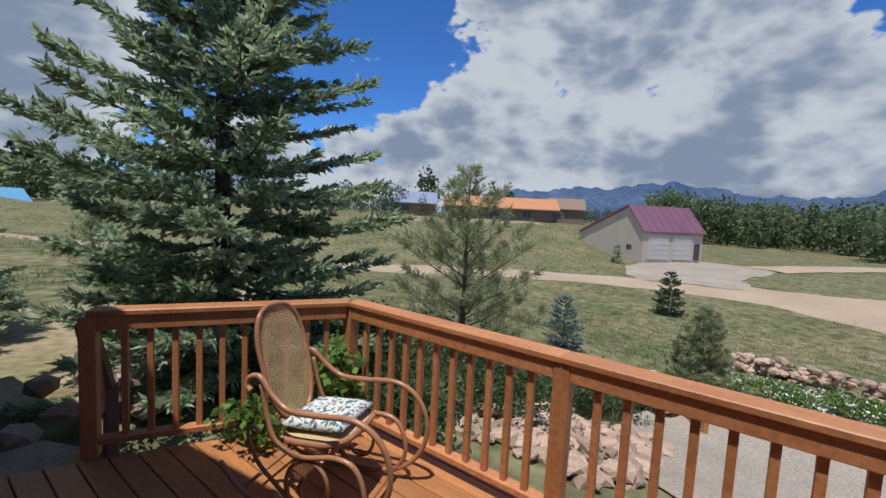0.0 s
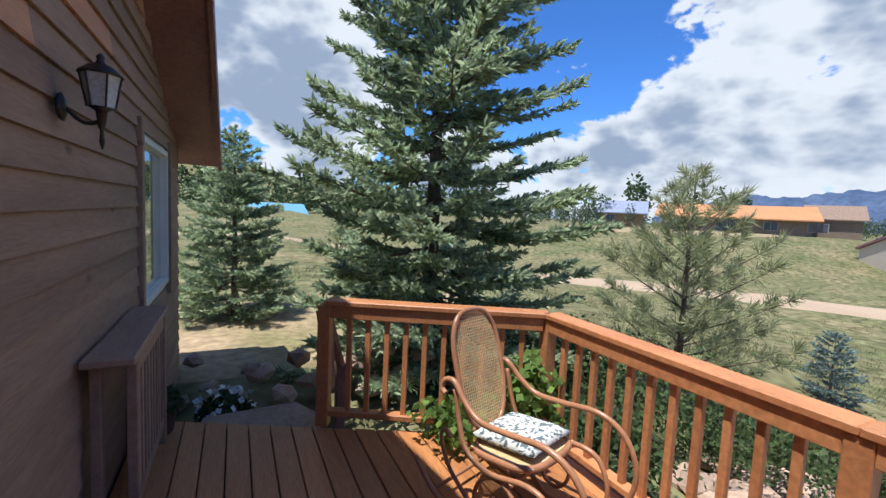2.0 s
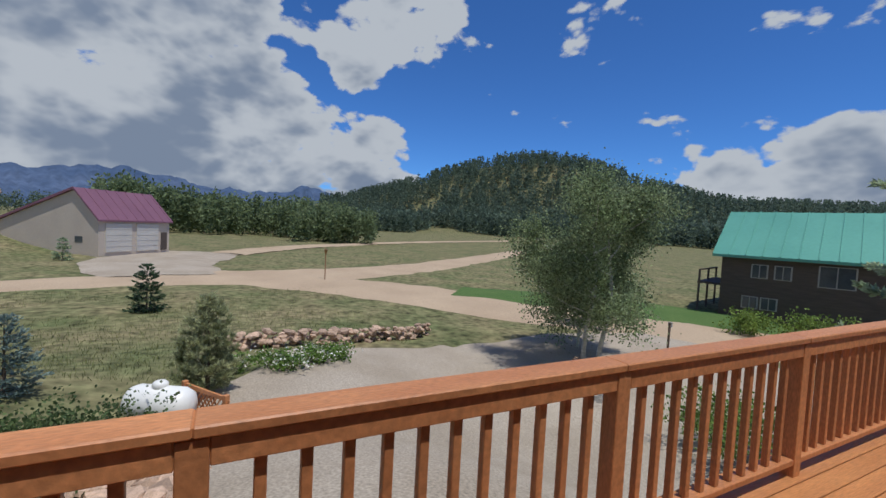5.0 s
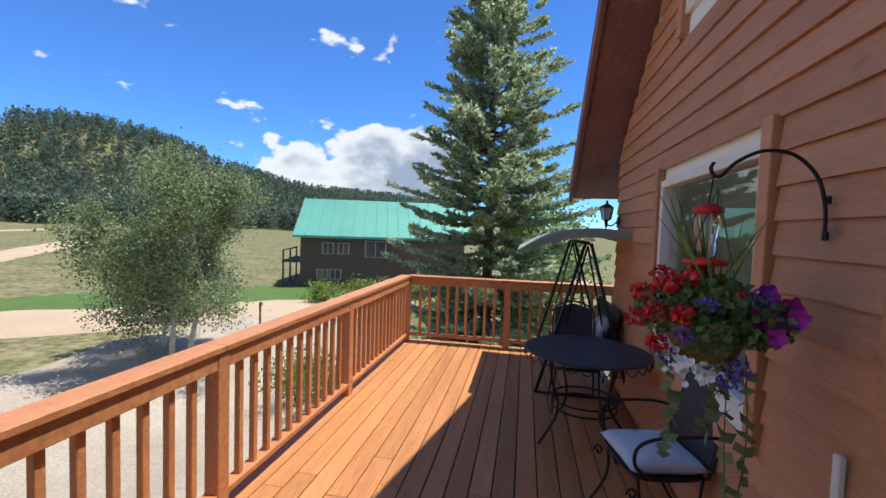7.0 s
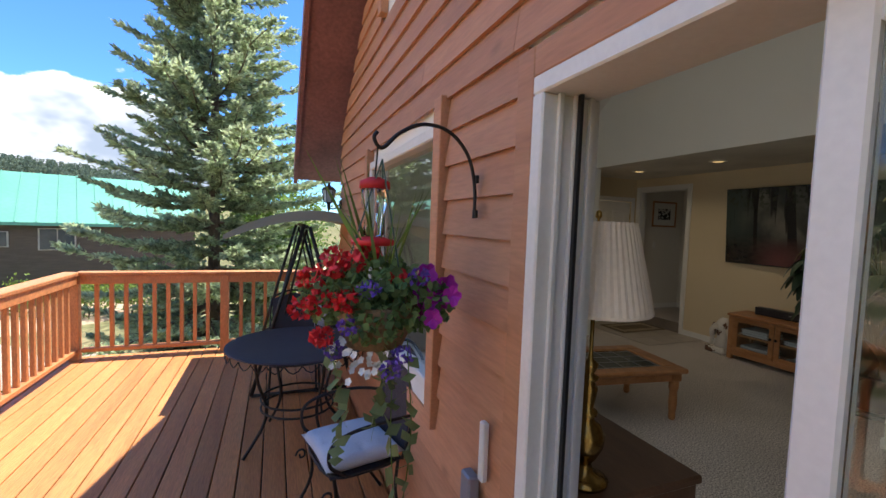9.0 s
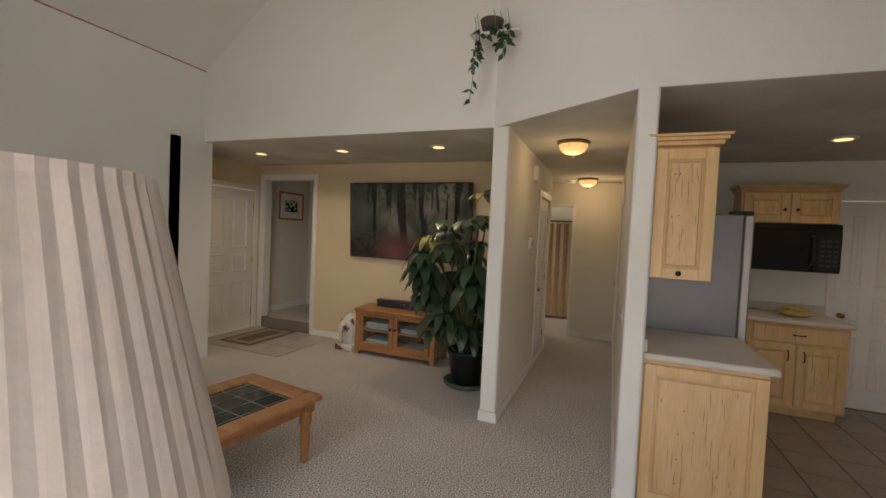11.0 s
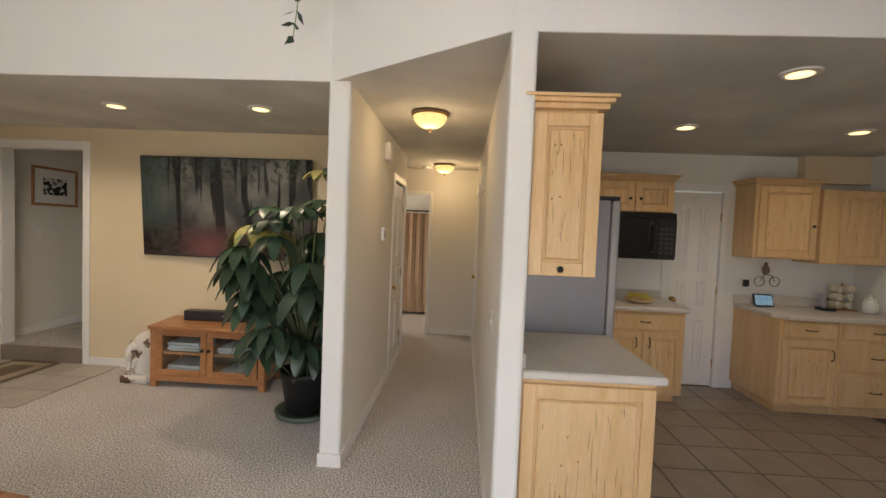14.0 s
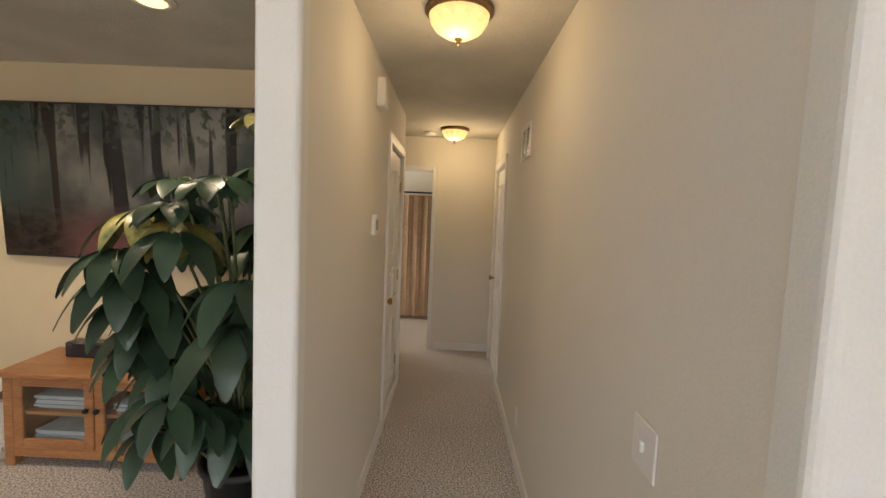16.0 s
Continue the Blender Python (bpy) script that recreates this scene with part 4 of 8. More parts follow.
def iron_pull(parent, x, y, z, upright):
    bm = B()
    pts = bez([(0, -0.048, 0), (0.028, -0.035, 0), (0.032, 0, 0), (0.028, 0.035, 0), (0, 0.048, 0)], 4)
    if upright:
        pts = [Vector((p.x, p.z, p.y)) for p in pts]
    tube(bm, [p + Vector((x + 0.018, y, z)) for p in pts], 0.005, 6)
    part("handle", bm, black_metal, parent, "black iron pull", True)


def drawer(parent, x, y0, y1, z0, z1, seed):
    bm = B()
    box(bm, x, x + 0.02, y0, y1, z0, z1, 0.006)
    d = part("drawer_front", bm, pine, parent)
    cracks(d, x + 0.02, y0 + 0.03, y1 - 0.03, z0 + 0.03, z1 - 0.03, 4, seed)
    iron_pull(d, x, (y0 + y1) / 2, (z0 + z1) / 2, False)


def crown(parent, x0, x1, y0, y1, z):
    """A flared cornice on three sides of an upper cabinet."""
    bm = B()
    for k, (o, za, zb) in enumerate(((0.012, 0, 0.025), (0.03, 0.025, 0.045), (0.045, 0.045, 0.06))):
        box(bm, x0, x1 + o, y0 - (o if k >= 0 else 0), y1 + o, z + za, z + zb, 0.003)
    part("crown", bm, pine, parent)


# peninsula with the pine end panel
pen = thing("base_cabinet", "knotty pine base cabinet with a panelled end", "cabinet", (0, 0, 0), "kitchen base cabinets")
bm = B()
box(bm, -3.72, -2.95, -0.145, 0.48, 0.09, 0.87, 0.003)
box(bm, -3.72, -3.0, -0.145, 0.43, 0.0, 0.09)
part("body", bm, pine, pen)
pine_door(pen, -2.95, -0.135, 0.475, 0.03, 0.845, 3, None, None, 34)
top = thing("countertop", "beige speckled laminate worktop on the peninsula", "countertop", (0, 0, 0), "worktops")
bm = B()
box(bm, -3.72, -2.905, -0.147, 0.515, 0.872, 0.912, 0.008)
part("top", bm, counter_mat, top)
bm = B()
box(bm, -3.72, -2.93, -0.148, -0.128, 0.912, 0.985, 0.004)
part("splashback", bm, counter_mat, top)

up = thing("wall_cabinet", "knotty pine wall cabinet with flared crown", "cabinet", (0, 0, 0), "kitchen wall cabinets")
bm = B()
box(bm, -3.72, -2.945, -0.147, 0.145, 1.367, 2.11, 0.003)
part("body", bm, pine, up)
pine_door(up, -2.945, -0.144, 0.166, 1.352, 2.095, 5, (0.0, 1.385), None, 26)
crown(up, -3.72, -2.925, -0.147, 0.175, 2.11)

fr = thing("refrigerator", "grey side refrigerator with stainless front", "refrigerator", (0, 0, 0))
bm = B()
box(bm, -4.62, -3.76, -0.14, 0.50, 0.02, 1.78, 0.008)
part("body", bm, fridge_grey, fr)
for a, b in ((-4.615, -4.2), (-4.195, -3.765)):
    bm = B()
    box(bm, a, b, 0.505, 0.565, 0.05, 1.78, 0.01)
    dd = part("door", bm, steel, fr)
    bm = B()
    hx = b - 0.05 if b < -4 else a + 0.05
    tube(bm, bez([(hx, 0.565, 0.6), (hx, 0.61, 0.64), (hx, 0.61, 1.5), (hx, 0.565, 1.54)], 6), 0.012)
    part("handle", bm, steel, dd, "", True)
bm = B()
box(bm, -3.84, -3.77, 0.42, 0.56, 1.781, 1.805, 0.004)
part("hinge_cover", bm, dark_plastic, fr)

b2 = thing("base_cabinet", "knotty pine base cabinet with a drawer and two doors", "cabinet", (0, 0, 0), "kitchen base cabinets")
bm = B()
box(bm, -5.54, -4.97, 0.86, 1.64, 0.09, 0.87, 0.003)
box(bm, -5.54, -5.03, 0.86, 1.6, 0.0, 0.09)
part("body", bm, pine, b2)
drawer(b2, -4.97, 0.92, 1.62, 0.70, 0.85, 11)
pine_door(b2, -4.97, 0.88, 1.24, 0.11, 0.68, 12, None, (1.19, 0.58, True), 8)
pine_door(b2, -4.97, 1.26, 1.62, 0.11, 0.68, 13, None, (1.31, 0.58, True), 16)
t2 = thing("countertop", "beige speckled laminate worktop by the microwave", "countertop", (0, 0, 0), "worktops")
bm = B()
box(bm, -5.54, -4.93, 0.84, 1.66, 0.872, 0.912, 0.008)
part("top", bm, counter_mat, t2)
bm = B()
box(bm, -5.54, -5.52, 0.84, 1.66, 0.912, 1.0, 0.003)
part("splashback", bm, counter_mat, t2)
u2 = thing("wall_cabinet", "knotty pine wall cabinet above the microwave", "cabinet", (0, 0, 0), "kitchen wall cabinets")
bm = B()
box(bm, -5.54, -5.25, 0.82, 1.6, 1.80, 2.11, 0.003)
part("body", bm, pine, u2)
pine_door(u2, -5.25, 0.84, 1.21, 1.805, 2.095, 21, (1.17, 1.93), None, 6)
pine_door(u2, -5.25, 1.225, 1.595, 1.805, 2.095, 22, (1.27, 1.93), None, 6)
crown(u2, -5.54, -5.25, 0.82, 1.6, 2.11)
mw = thing("microwave", "black over-counter microwave oven", "microwave", (0, 0, 0))
bm = B()
box(bm, -5.54, -5.16, 0.84, 1.6, 1.345, 1.795, 0.006)
part("body", bm, dark_plastic, mw)
bm = B()
box(bm, -5.16, -5.138, 0.85, 1.39, 1.36, 1.74, 0.008)
md = part("door", bm, mat("black_glass", (0.012, 0.012, 0.014), 0.08, None, 4, (1, 1, 1), 30, 0.0), mw)
bm = B()
box(bm, -5.16, -5.14, 1.41, 1.595, 1.36, 1.74, 0.005)
cp = part("control_panel", bm, dark_plastic, mw)
bm = B()
for r in range(6):
    for c in range(3):
        box(bm, -5.14, -5.137, 1.435 + c * 0.05, 1.47 + c * 0.05, 1.40 + r * 0.045, 1.425 + r * 0.045, 0.001)
part("buttons", bm, mat("grey_keys", (0.06, 0.06, 0.065), 0.5), cp)
bm = B()
tube(bm, bez([(-5.138, 1.375, 1.42), (-5.10, 1.375, 1.44), (-5.10, 1.375, 1.66), (-5.138, 1.375, 1.68)], 5), 0.009)
part("handle", bm, dark_plastic, md, "", True)
bm = B()
for k in range(9):
    box(bm, -5.16, -5.145, 0.86, 1.58, 1.748 + k * 0.005, 1.7505 + k * 0.005)
part("vent", bm, black_metal, mw)

b3 = thing("base_cabinet", "knotty pine base cabinet with a drawer over a door", "cabinet", (0, 0, 0), "kitchen base cabinets")
bm = B()
box(bm, -5.54, -4.88, 2.42, 2.93, 0.09, 0.87, 0.003)
box(bm, -5.54, -4.94, 2.45, 2.93, 0.0, 0.09)
part("body", bm, pine, b3)
drawer(b3, -4.88, 2.45, 2.91, 0.72, 0.85, 31)
pine_door(b3, -4.88, 2.45, 2.91, 0.11, 0.69, 32, None, (2.865, 0.57, True), 10)
b4 = thing("base_cabinet", "knotty pine base cabinet with four drawers", "cabinet", (0, 0, 0), "kitchen base cabinets")
bm = B()
box(bm, -5.54, -4.88, 2.935, 3.58, 0.09, 0.87, 0.003)
box(bm, -5.54, -4.94, 2.935, 3.58, 0.0, 0.09)
part("body", bm, pine, b4)
for k, (z0, z1) in enumerate(((0.72, 0.85), (0.43, 0.69), (0.11, 0.40))):
    drawer(b4, -4.88, 2.96, 3.55, z0, z1, 41 + k)
t3 = thing("countertop", "beige speckled laminate worktop along the wall", "countertop", (0, 0, 0), "worktops")
bm = B()
prism(bm, [(-5.53, 2.40, 0.872), (-4.96, 2.40, 0.872), (-4.84, 2.47, 0.872), (-4.84, 3.59, 0.872), (-5.53, 3.59, 0.872)], (0, 0, 0.04))
bmesh.ops.bevel(bm, geom=list(bm.edges), offset=0.006, segments=1, affect="EDGES")
part("top", bm, counter_mat, t3)
bm = B()
box(bm, -5.535, -5.515, 2.40, 3.59, 0.912, 1.0, 0.003)
part("splashback", bm, counter_mat, t3)
u3 = thing("wall_cabinet", "knotty pine corner wall cabinet", "cabinet", (0, 0, 0), "kitchen wall cabinets")
bm = B()
box(bm, -5.54, -5.22, 2.36, 2.95, 1.40, 2.11, 0.003)
part("body", bm, pine, u3)
pine_door(u3, -5.22, 2.39, 2.93, 1.41, 2.10, 51, (2.885, 1.72), None, 8)
crown(u3, -5.54, -5.22, 2.36, 2.95, 2.11)
u4 = thing("wall_cabinet", "knotty pine wall cabinet beside the corner", "cabinet", (0, 0, 0), "kitchen wall cabinets")
bm = B()
box(bm, -5.54, -5.20, 2.97, 3.58, 1.37, 2.08, 0.003)
part("body", bm, pine, u4)
pine_door(u4, -5.20, 3.13, 3.57, 1.38, 2.07, 52, None, None, 8)


# ---- daylight entering at the glazed openings ----
def daylight(name, opening, watts):
    """A sheet of sky light standing in an opening of the gable wall, shining inwards."""
    y0, y1, z0, z1 = opening
    l = new(name, bpy.data.lights.new(name, "AREA"))
    l.data.shape, l.data.size, l.data.size_y = "RECTANGLE", y1 - y0 - 0.1, z1 - z0 - 0.1
    l.data.energy, l.data.color = watts, (1.0, 0.965, 0.90)
    l.matrix_world = look((-0.17, (y0 + y1) / 2, (z0 + z1) / 2), (-3, (y0 + y1) / 2, (z0 + z1) / 2))


daylight("door_daylight", SLIDER, 1.8)
daylight("gable_daylight", WIN_UP, 1.8)
daylight("window_daylight", WIN_S, 2.0)
# added unseen window with a fill lamp, to brighten the bathroom behind the hall
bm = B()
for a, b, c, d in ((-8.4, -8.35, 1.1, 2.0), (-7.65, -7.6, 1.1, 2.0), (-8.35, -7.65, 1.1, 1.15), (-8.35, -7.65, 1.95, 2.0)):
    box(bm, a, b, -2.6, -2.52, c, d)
added_window = structure("window_5", bm, trim_white, "added unseen bathroom window holding a fill lamp", "window")
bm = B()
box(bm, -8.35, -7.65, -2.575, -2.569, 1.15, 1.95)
part("pane", bm, house_glass, added_window).visible_shadow = False
bath_fill_lamp = new("bath_fill", bpy.data.lights.new("bath_fill", "AREA"))
bath_fill_lamp.data.shape, bath_fill_lamp.data.size, bath_fill_lamp.data.size_y = "RECTANGLE", 0.68, 0.78
bath_fill_lamp.data.energy, bath_fill_lamp.data.color = 1.7, (1.0, 0.9, 0.76)
bath_fill_lamp.matrix_world = look((-8.0, -2.515, 1.55), (-8.0, 0.0, 1.3))
# extra slab, out of view, keeps outdoor light from leaking round the front door
panel_wall("wall_porch", "y", S_ENT - 0.34, 0.1, -5.6, -3.2, -0.1, CEIL, [], wall_white, "unseen slab added behind the front door to block leaking light")

# ---- planting ----
bark = mat("bark", (0.17, 0.125, 0.09), 0.95, (0.10, 0.07, 0.05), 6, (1, 1, 0.4), 30, 0.8, 0, 0, 0.35)
white_bark = mat("aspen_bark", (0.62, 0.60, 0.52), 0.8, (0.38, 0.36, 0.30), 5, (1, 1, 3), 22, 0.3, 0, 0, 0.3)


def leafy(name, c, c2, vary=0.45):
    m = mat(name, c, 0.65, c2, 1.3, (1, 1, 1), 9, 0, vary, 0, 0.3, 0.3)
    b = m.node_tree.nodes["Principled BSDF"]
    if "translucent" in m:
        return m
    m["translucent"] = 1
    N, L = m.node_tree.nodes, m.node_tree.links
    thin, both, out = N.new("ShaderNodeBsdfTranslucent"), N.new("ShaderNodeMixShader"), N["Material Output"]
    both.inputs["Fac"].default_value = 0.48
    L.new(b.inputs["Base Color"].links[0].from_socket, thin.inputs["Color"])
    L.new(b.outputs[0], both.inputs[1])
    L.new(thin.outputs[0], both.inputs[2])
    L.new(both.outputs[0], out.inputs["Surface"])
    return m


needles = leafy("spruce_needles", (0.42, 0.49, 0.30), (0.28, 0.35, 0.21))
needles_blue = leafy("blue_spruce_needles", (0.26, 0.33, 0.30), (0.17, 0.23, 0.21))
needles_pine = leafy("pine_needles", (0.42, 0.43, 0.24), (0.28, 0.31, 0.16))
leaf_aspen = leafy("aspen_leaves", (0.31, 0.36, 0.19), (0.18, 0.235, 0.105), 0.6)
leaf_green = leafy("shrub_leaves", (0.20, 0.30, 0.07), (0.12, 0.20, 0.045))
leaf_far = leafy("far_leaves", (0.085, 0.12, 0.045), (0.05, 0.085, 0.035), 0.4)


def blades(P, D, length, width, rng):
    """Pointed blades at points P along directions D: one triangle pair each."""
    n = len(P)
    ref = rng.normal(size=(n, 3))
    S = np.cross(D, ref)
    S /= np.linalg.norm(S, axis=1, keepdims=True) + 1e-9
    L = (length * rng.uniform(0.65, 1.25, n))[:, None]
    W = (width * rng.uniform(0.7, 1.2, n))[:, None]
    mid = P + D * L * 0.45
    V = np.stack((P, mid + S * W, P + D * L, mid - S * W), 1).reshape(-1, 3)
    F = np.arange(n * 4).reshape(n, 4)
    return V, F


def conifer(name, x, y, height, radius, material, label, seed, whorls=30, per=7, twig_step=0.13, blade=0.085, width=0.013, per_twig=16, clear=0.06, tuft=False, lean=0.0, irregular=0.25, sink=0.05):
    rng = np.random.default_rng(seed)
    z0 = hland(x, y) - sink
    t = thing(name, label, "tree", (x, y, z0), "conifers round the house")
    bm = B()
    tr = 0.012 * height + 0.02
    tube(bm, [(lean * k / 8, 0, height * k / 8) for k in range(9)], [tr * (1 - 0.92 * k / 8) for k in range(9)], 8)
    P, D = [], []
    for w in range(whorls):
        f = (w + rng.uniform(0, 0.8)) / whorls
        zb = height * (clear + (0.985 - clear) * f)
        reach = radius * (1 - f) ** 0.82 + 0.05
        if f < 0.10:
            reach *= 0.72 + 2.5 * f
        n = per if f < 0.8 else max(3, per - 3)
        a0 = rng.uniform(0, 6.28)
        for k in range(n):
            a = a0 + k * math.tau / n + rng.normal() * 0.25
            L = reach * rng.uniform(1 - irregular * 1.6, 1 + irregular * 0.7)
            rise = (0.55 * f + 0.02) if not tuft else (0.35 + 0.5 * f)
            m = max(3, int(L / 0.16))
            pts = []
            for s in range(m + 1):
                q = s / m
                sag = -0.16 * L * math.sin(q * 2.4) * (1 - f) if not tuft else 0.10 * L * q * q
                r = L * q
                wig = 0.05 * L * math.sin(q * 4 + a * 3)
                pts.append(Vector((lean * zb / height + math.cos(a) * r - math.sin(a) * wig, math.sin(a) * r + math.cos(a) * wig, zb + rise * r + sag)))
            tube(bm, pts, [max(0.004, 0.016 * L * (1 - 0.85 * s / m)) for s in range(m + 1)], 4)
            # twigs fan out from the limb, thickest towards its tip
            count = max(4, int(L / twig_step * (2.0 if not tuft else 1.5)))
            for s in range(count):
                q = rng.uniform(0.18 if L > 0.5 else 0.05, 1.0) if s else 1.0
                i = min(int(q * m), m - 1)
                base = pts[i].lerp(pts[i + 1], q * m - i)
                out = (pts[i + 1] - pts[i]).normalized()
                side = out.cross(Vector((0, 0, 1))).normalized()
                lat = rng.choice((-1, 1)) * rng.uniform(0.25, 1.0) if s else 0
                tl = min(0.42, 0.14 + 0.5 * (1 - q) * L) * rng.uniform(0.6, 1.1)
                d = (out + side * lat + Vector((0, 0, rng.uniform(-0.12, 0.22) if not tuft else rng.uniform(0.1, 0.7)))).normalized()
                nb = per_twig
                qs = rng.uniform(0.0, 1.0, nb) if not tuft else rng.uniform(0.55, 1.0, nb)
                base_a, d_a = np.array(base), np.array(d)
                dirs = d_a[None, :] * (1.15 if not tuft else 0.9) + rng.normal(size=(nb, 3)) * (0.45 if not tuft else 0.62)
                dirs /= np.linalg.norm(dirs, axis=1, keepdims=True)
                P.append(base_a[None, :] + d_a[None, :] * (qs * tl)[:, None])
                D.append(dirs)
    top = np.tile(np.array([lean, 0, height * 0.93]), (40, 1)) + np.array([0, 0, 1]) * rng.uniform(0, 0.07 * height, 40)[:, None]
    P.append(top)
    dd = rng.normal(size=(40, 3)) * 0.5 + np.array([0, 0, 0.9])
    D.append(dd / np.linalg.norm(dd, axis=1, keepdims=True))
    V, F = blades(np.concatenate(P), np.concatenate(D), blade, width, rng)
    part("trunk", bm, bark, t, "rough brown trunk and limbs")
    raw("crown", V, F, material, t, "dense needled sprays")
    return t


def broadleaf(name, x, y, height, radius, material, label, seed, leaves=9000, leaf=0.055, trunks=1, category="tree", wood=bark, low=0.2, stem=0.05, squash=1.0, group="", z=None):
    """A tree or shrub: forking limbs and a loose crown of single leaves round the limb ends."""
    rng = np.random.default_rng(seed)
    z0 = (hland(x, y) - 0.03) if z is None else z
    t = thing(name, label, category, (x, y, z0), group)
    bm = B()
    tips = []
    for k in range(trunks):
        off = Vector((rng.normal() * 0.12 * radius, rng.normal() * 0.12 * radius, 0)) if trunks > 1 else Vector((0, 0, 0))
        lean = Vector((rng.normal() * 0.05, rng.normal() * 0.05, 1)).normalized()
        spine = [off + lean * (height * 0.92 * s / 8) + Vector((math.sin(s * 1.1 + k) * 0.015 * height, math.cos(s * 0.9) * 0.012 * height, 0)) for s in range(9)]
        tube(bm, spine, [stem * (1 - 0.85 * s / 8) for s in range(9)], 7)
        n = 16 if trunks == 1 else 9
        for b in range(n):
            f = low + (0.95 - low) * (b + rng.uniform(0, 0.9)) / n
            i = min(int(f * 8), 7)
            base = spine[i].lerp(spine[i + 1], f * 8 - i)
            a = rng.uniform(0, 6.28)
            prof = math.sin(math.pi * min(1, (f - low) / (1 - low) * 0.8 + 0.22)) ** 0.7
            L = radius * prof * rng.uniform(0.65, 1.05)
            pts = [base + Vector((math.cos(a) * L * q, math.sin(a) * L * q, L * (0.25 * q + 0.3 * q * q))) for q in (0, 0.25, 0.5, 0.75, 1)]
            tube(bm, pts, [stem * 0.35 * (1 - 0.8 * q) for q in (0, 0.25, 0.5, 0.75, 1)], 4)
            for q in (0.35, 0.55, 0.75, 0.9, 1.0):
                tips.append(base + (pts[-1] - base) * q + Vector(rng.normal(size=3) * 0.13 * radius))
    tips = np.array([tuple(p) for p in tips])
    pick = tips[rng.integers(0, len(tips), leaves)]
    P = pick + rng.normal(size=(leaves, 3)) * (0.11 * radius) * np.array([1, 1, squash])
    P[:, 2] = np.maximum(P[:, 2], 0.03)
    D = rng.normal(size=(leaves, 3)) + np.array([0, 0, -0.15])
    D /= np.linalg.norm(D, axis=1, keepdims=True)
    V, F = blades(P, D, leaf, leaf * 0.42, rng)
    part("trunk", bm, wood, t)
    raw("crown", V, F, material, t, "loose crown of small leaves")
    return t


conifer("spruce_tree", 3.17, 5.29, 9.2, 2.25, needles, "tall green spruce beside the deck with drooping limbs", 1, 48, 8, 0.085, 0.12, 0.020, 12, 0.03, False, 0.0, 0.36)
conifer("spruce_tree", 0.62, 8.6, 3.6, 1.2, needles, "bushy young spruce beyond the house corner", 2, 24, 8, 0.085, 0.10, 0.018, 11, 0.03)
conifer("pine_tree", 7.0, 4.0, 3.9, 1.45, needles_pine, "open young pine with long pale needles", 3, 15, 5, 0.11, 0.18, 0.0065, 24, 0.10, True, 0.0, 0.35)
conifer("blue_spruce", 11.6, 3.8, 1.5, 0.52, needles_blue, "small silver-blue spruce in the grass", 4, 13, 7, 0.11, 0.07, 0.015, 12, 0.03)
conifer("spruce_tree", 24.8, 3.4, 2.2, 0.75, leafy("dark_needles", (0.12, 0.17, 0.09), (0.07, 0.11, 0.06)), "small dark spruce in the meadow", 5, 14, 7, 0.16, 0.13, 0.025, 10, 0.03)
conifer("pine_tree", 11.5, 0.55, 2.15, 0.62, needles_pine, "bushy young pine by the gravel", 6, 14, 7, 0.08, 0.13, 0.009, 26, 0.05, True)
conifer("spruce_tree", 2.0, -11.0, 12.6, 3.1, leafy("pale_spruce_needles", (0.52, 0.58, 0.37), (0.33, 0.41, 0.25)), "tall pale green spruce past the south end of the deck", 7, 52, 9, 0.11, 0.14, 0.024, 17, 0.10, False, 0.0, 0.42, 0.0)
conifer("pine_tree", 36, 19.5, 2.2, 0.8, needles_pine, "small pine in the meadow", 8, 10, 6, 0.2, 0.2, 0.02, 9, 0.05, True)
conifer("spruce_tree", 49.5, 12.8, 2.0, 0.6, needles, "small spruce by the garage wall", 9, 9, 6, 0.2, 0.2, 0.03, 8, 0.05)
conifer("pine_tree", 4.6, 17.5, 1.8, 0.7, needles_pine, "small pine in the north lawn", 10, 9, 6, 0.16, 0.18, 0.014, 10, 0.05, True)
asp = broadleaf("aspen_tree", 12.4, -12.2, 7.2, 2.9, leaf_aspen, "white-barked aspen with a full rustling crown", 21, 46000, 0.085, 2, "tree", white_bark, 0.16, 0.10)
broadleaf("aspen_tree", 14.6, -13.4, 5.6, 2.0, leaf_aspen, "white-barked aspen behind its larger neighbour", 22, 12000, 0.12, 1, "tree", white_bark, 0.2, 0.08)
broadleaf("cottonwood_tree", 17.5, -17.0, 4.8, 1.2, leaf_far, "slim dark broadleaf tree by the lane", 23, 3000, 0.12, 1, "tree", bark, 0.12, 0.07)
broadleaf("birch_tree", 0.8, -13.8, 6.0, 2.4, leaf_green, "light leafy tree behind the south railing", 24, 13000, 0.10, 1, "tree", bark, 0.08, 0.08)
for k, (x, y, h, r) in enumerate(((5.2, -8.6, 1.2, 1.2), (3.4, -9.2, 1.0, 1.0), (6.9, -10.0, 1.1, 1.1), (1.6, -8.0, 1.3, 1.1))):
    broadleaf("shrub", x, y, h, r, leaf_green, "round green shrub below the south railing", 30 + k, 2500, 0.075, 3, "shrub", bark, 0.05, 0.02, 0.8, "shrubs below the deck")
for k, (x, y, h, r) in enumerate(((5.0, 3.2, 1.0, 1.0), (6.0, 2.4, 0.7, 0.9), (4.3, 4.0, 0.9, 0.8), (8.2, 2.6, 0.7, 1.0), (9.0, 1.9, 0.5, 0.9), (3.7, 2.4, 0.7, 0.6))):
    broadleaf("shrub", x, y, h, r, leafy("juniper_leaves", (0.12, 0.17, 0.06), (0.07, 0.11, 0.045)), "low spreading juniper on the rocky bank", 40 + k, 2600, 0.06, 3, "shrub", bark, 0.05, 0.02, 0.7, "junipers on the bank")
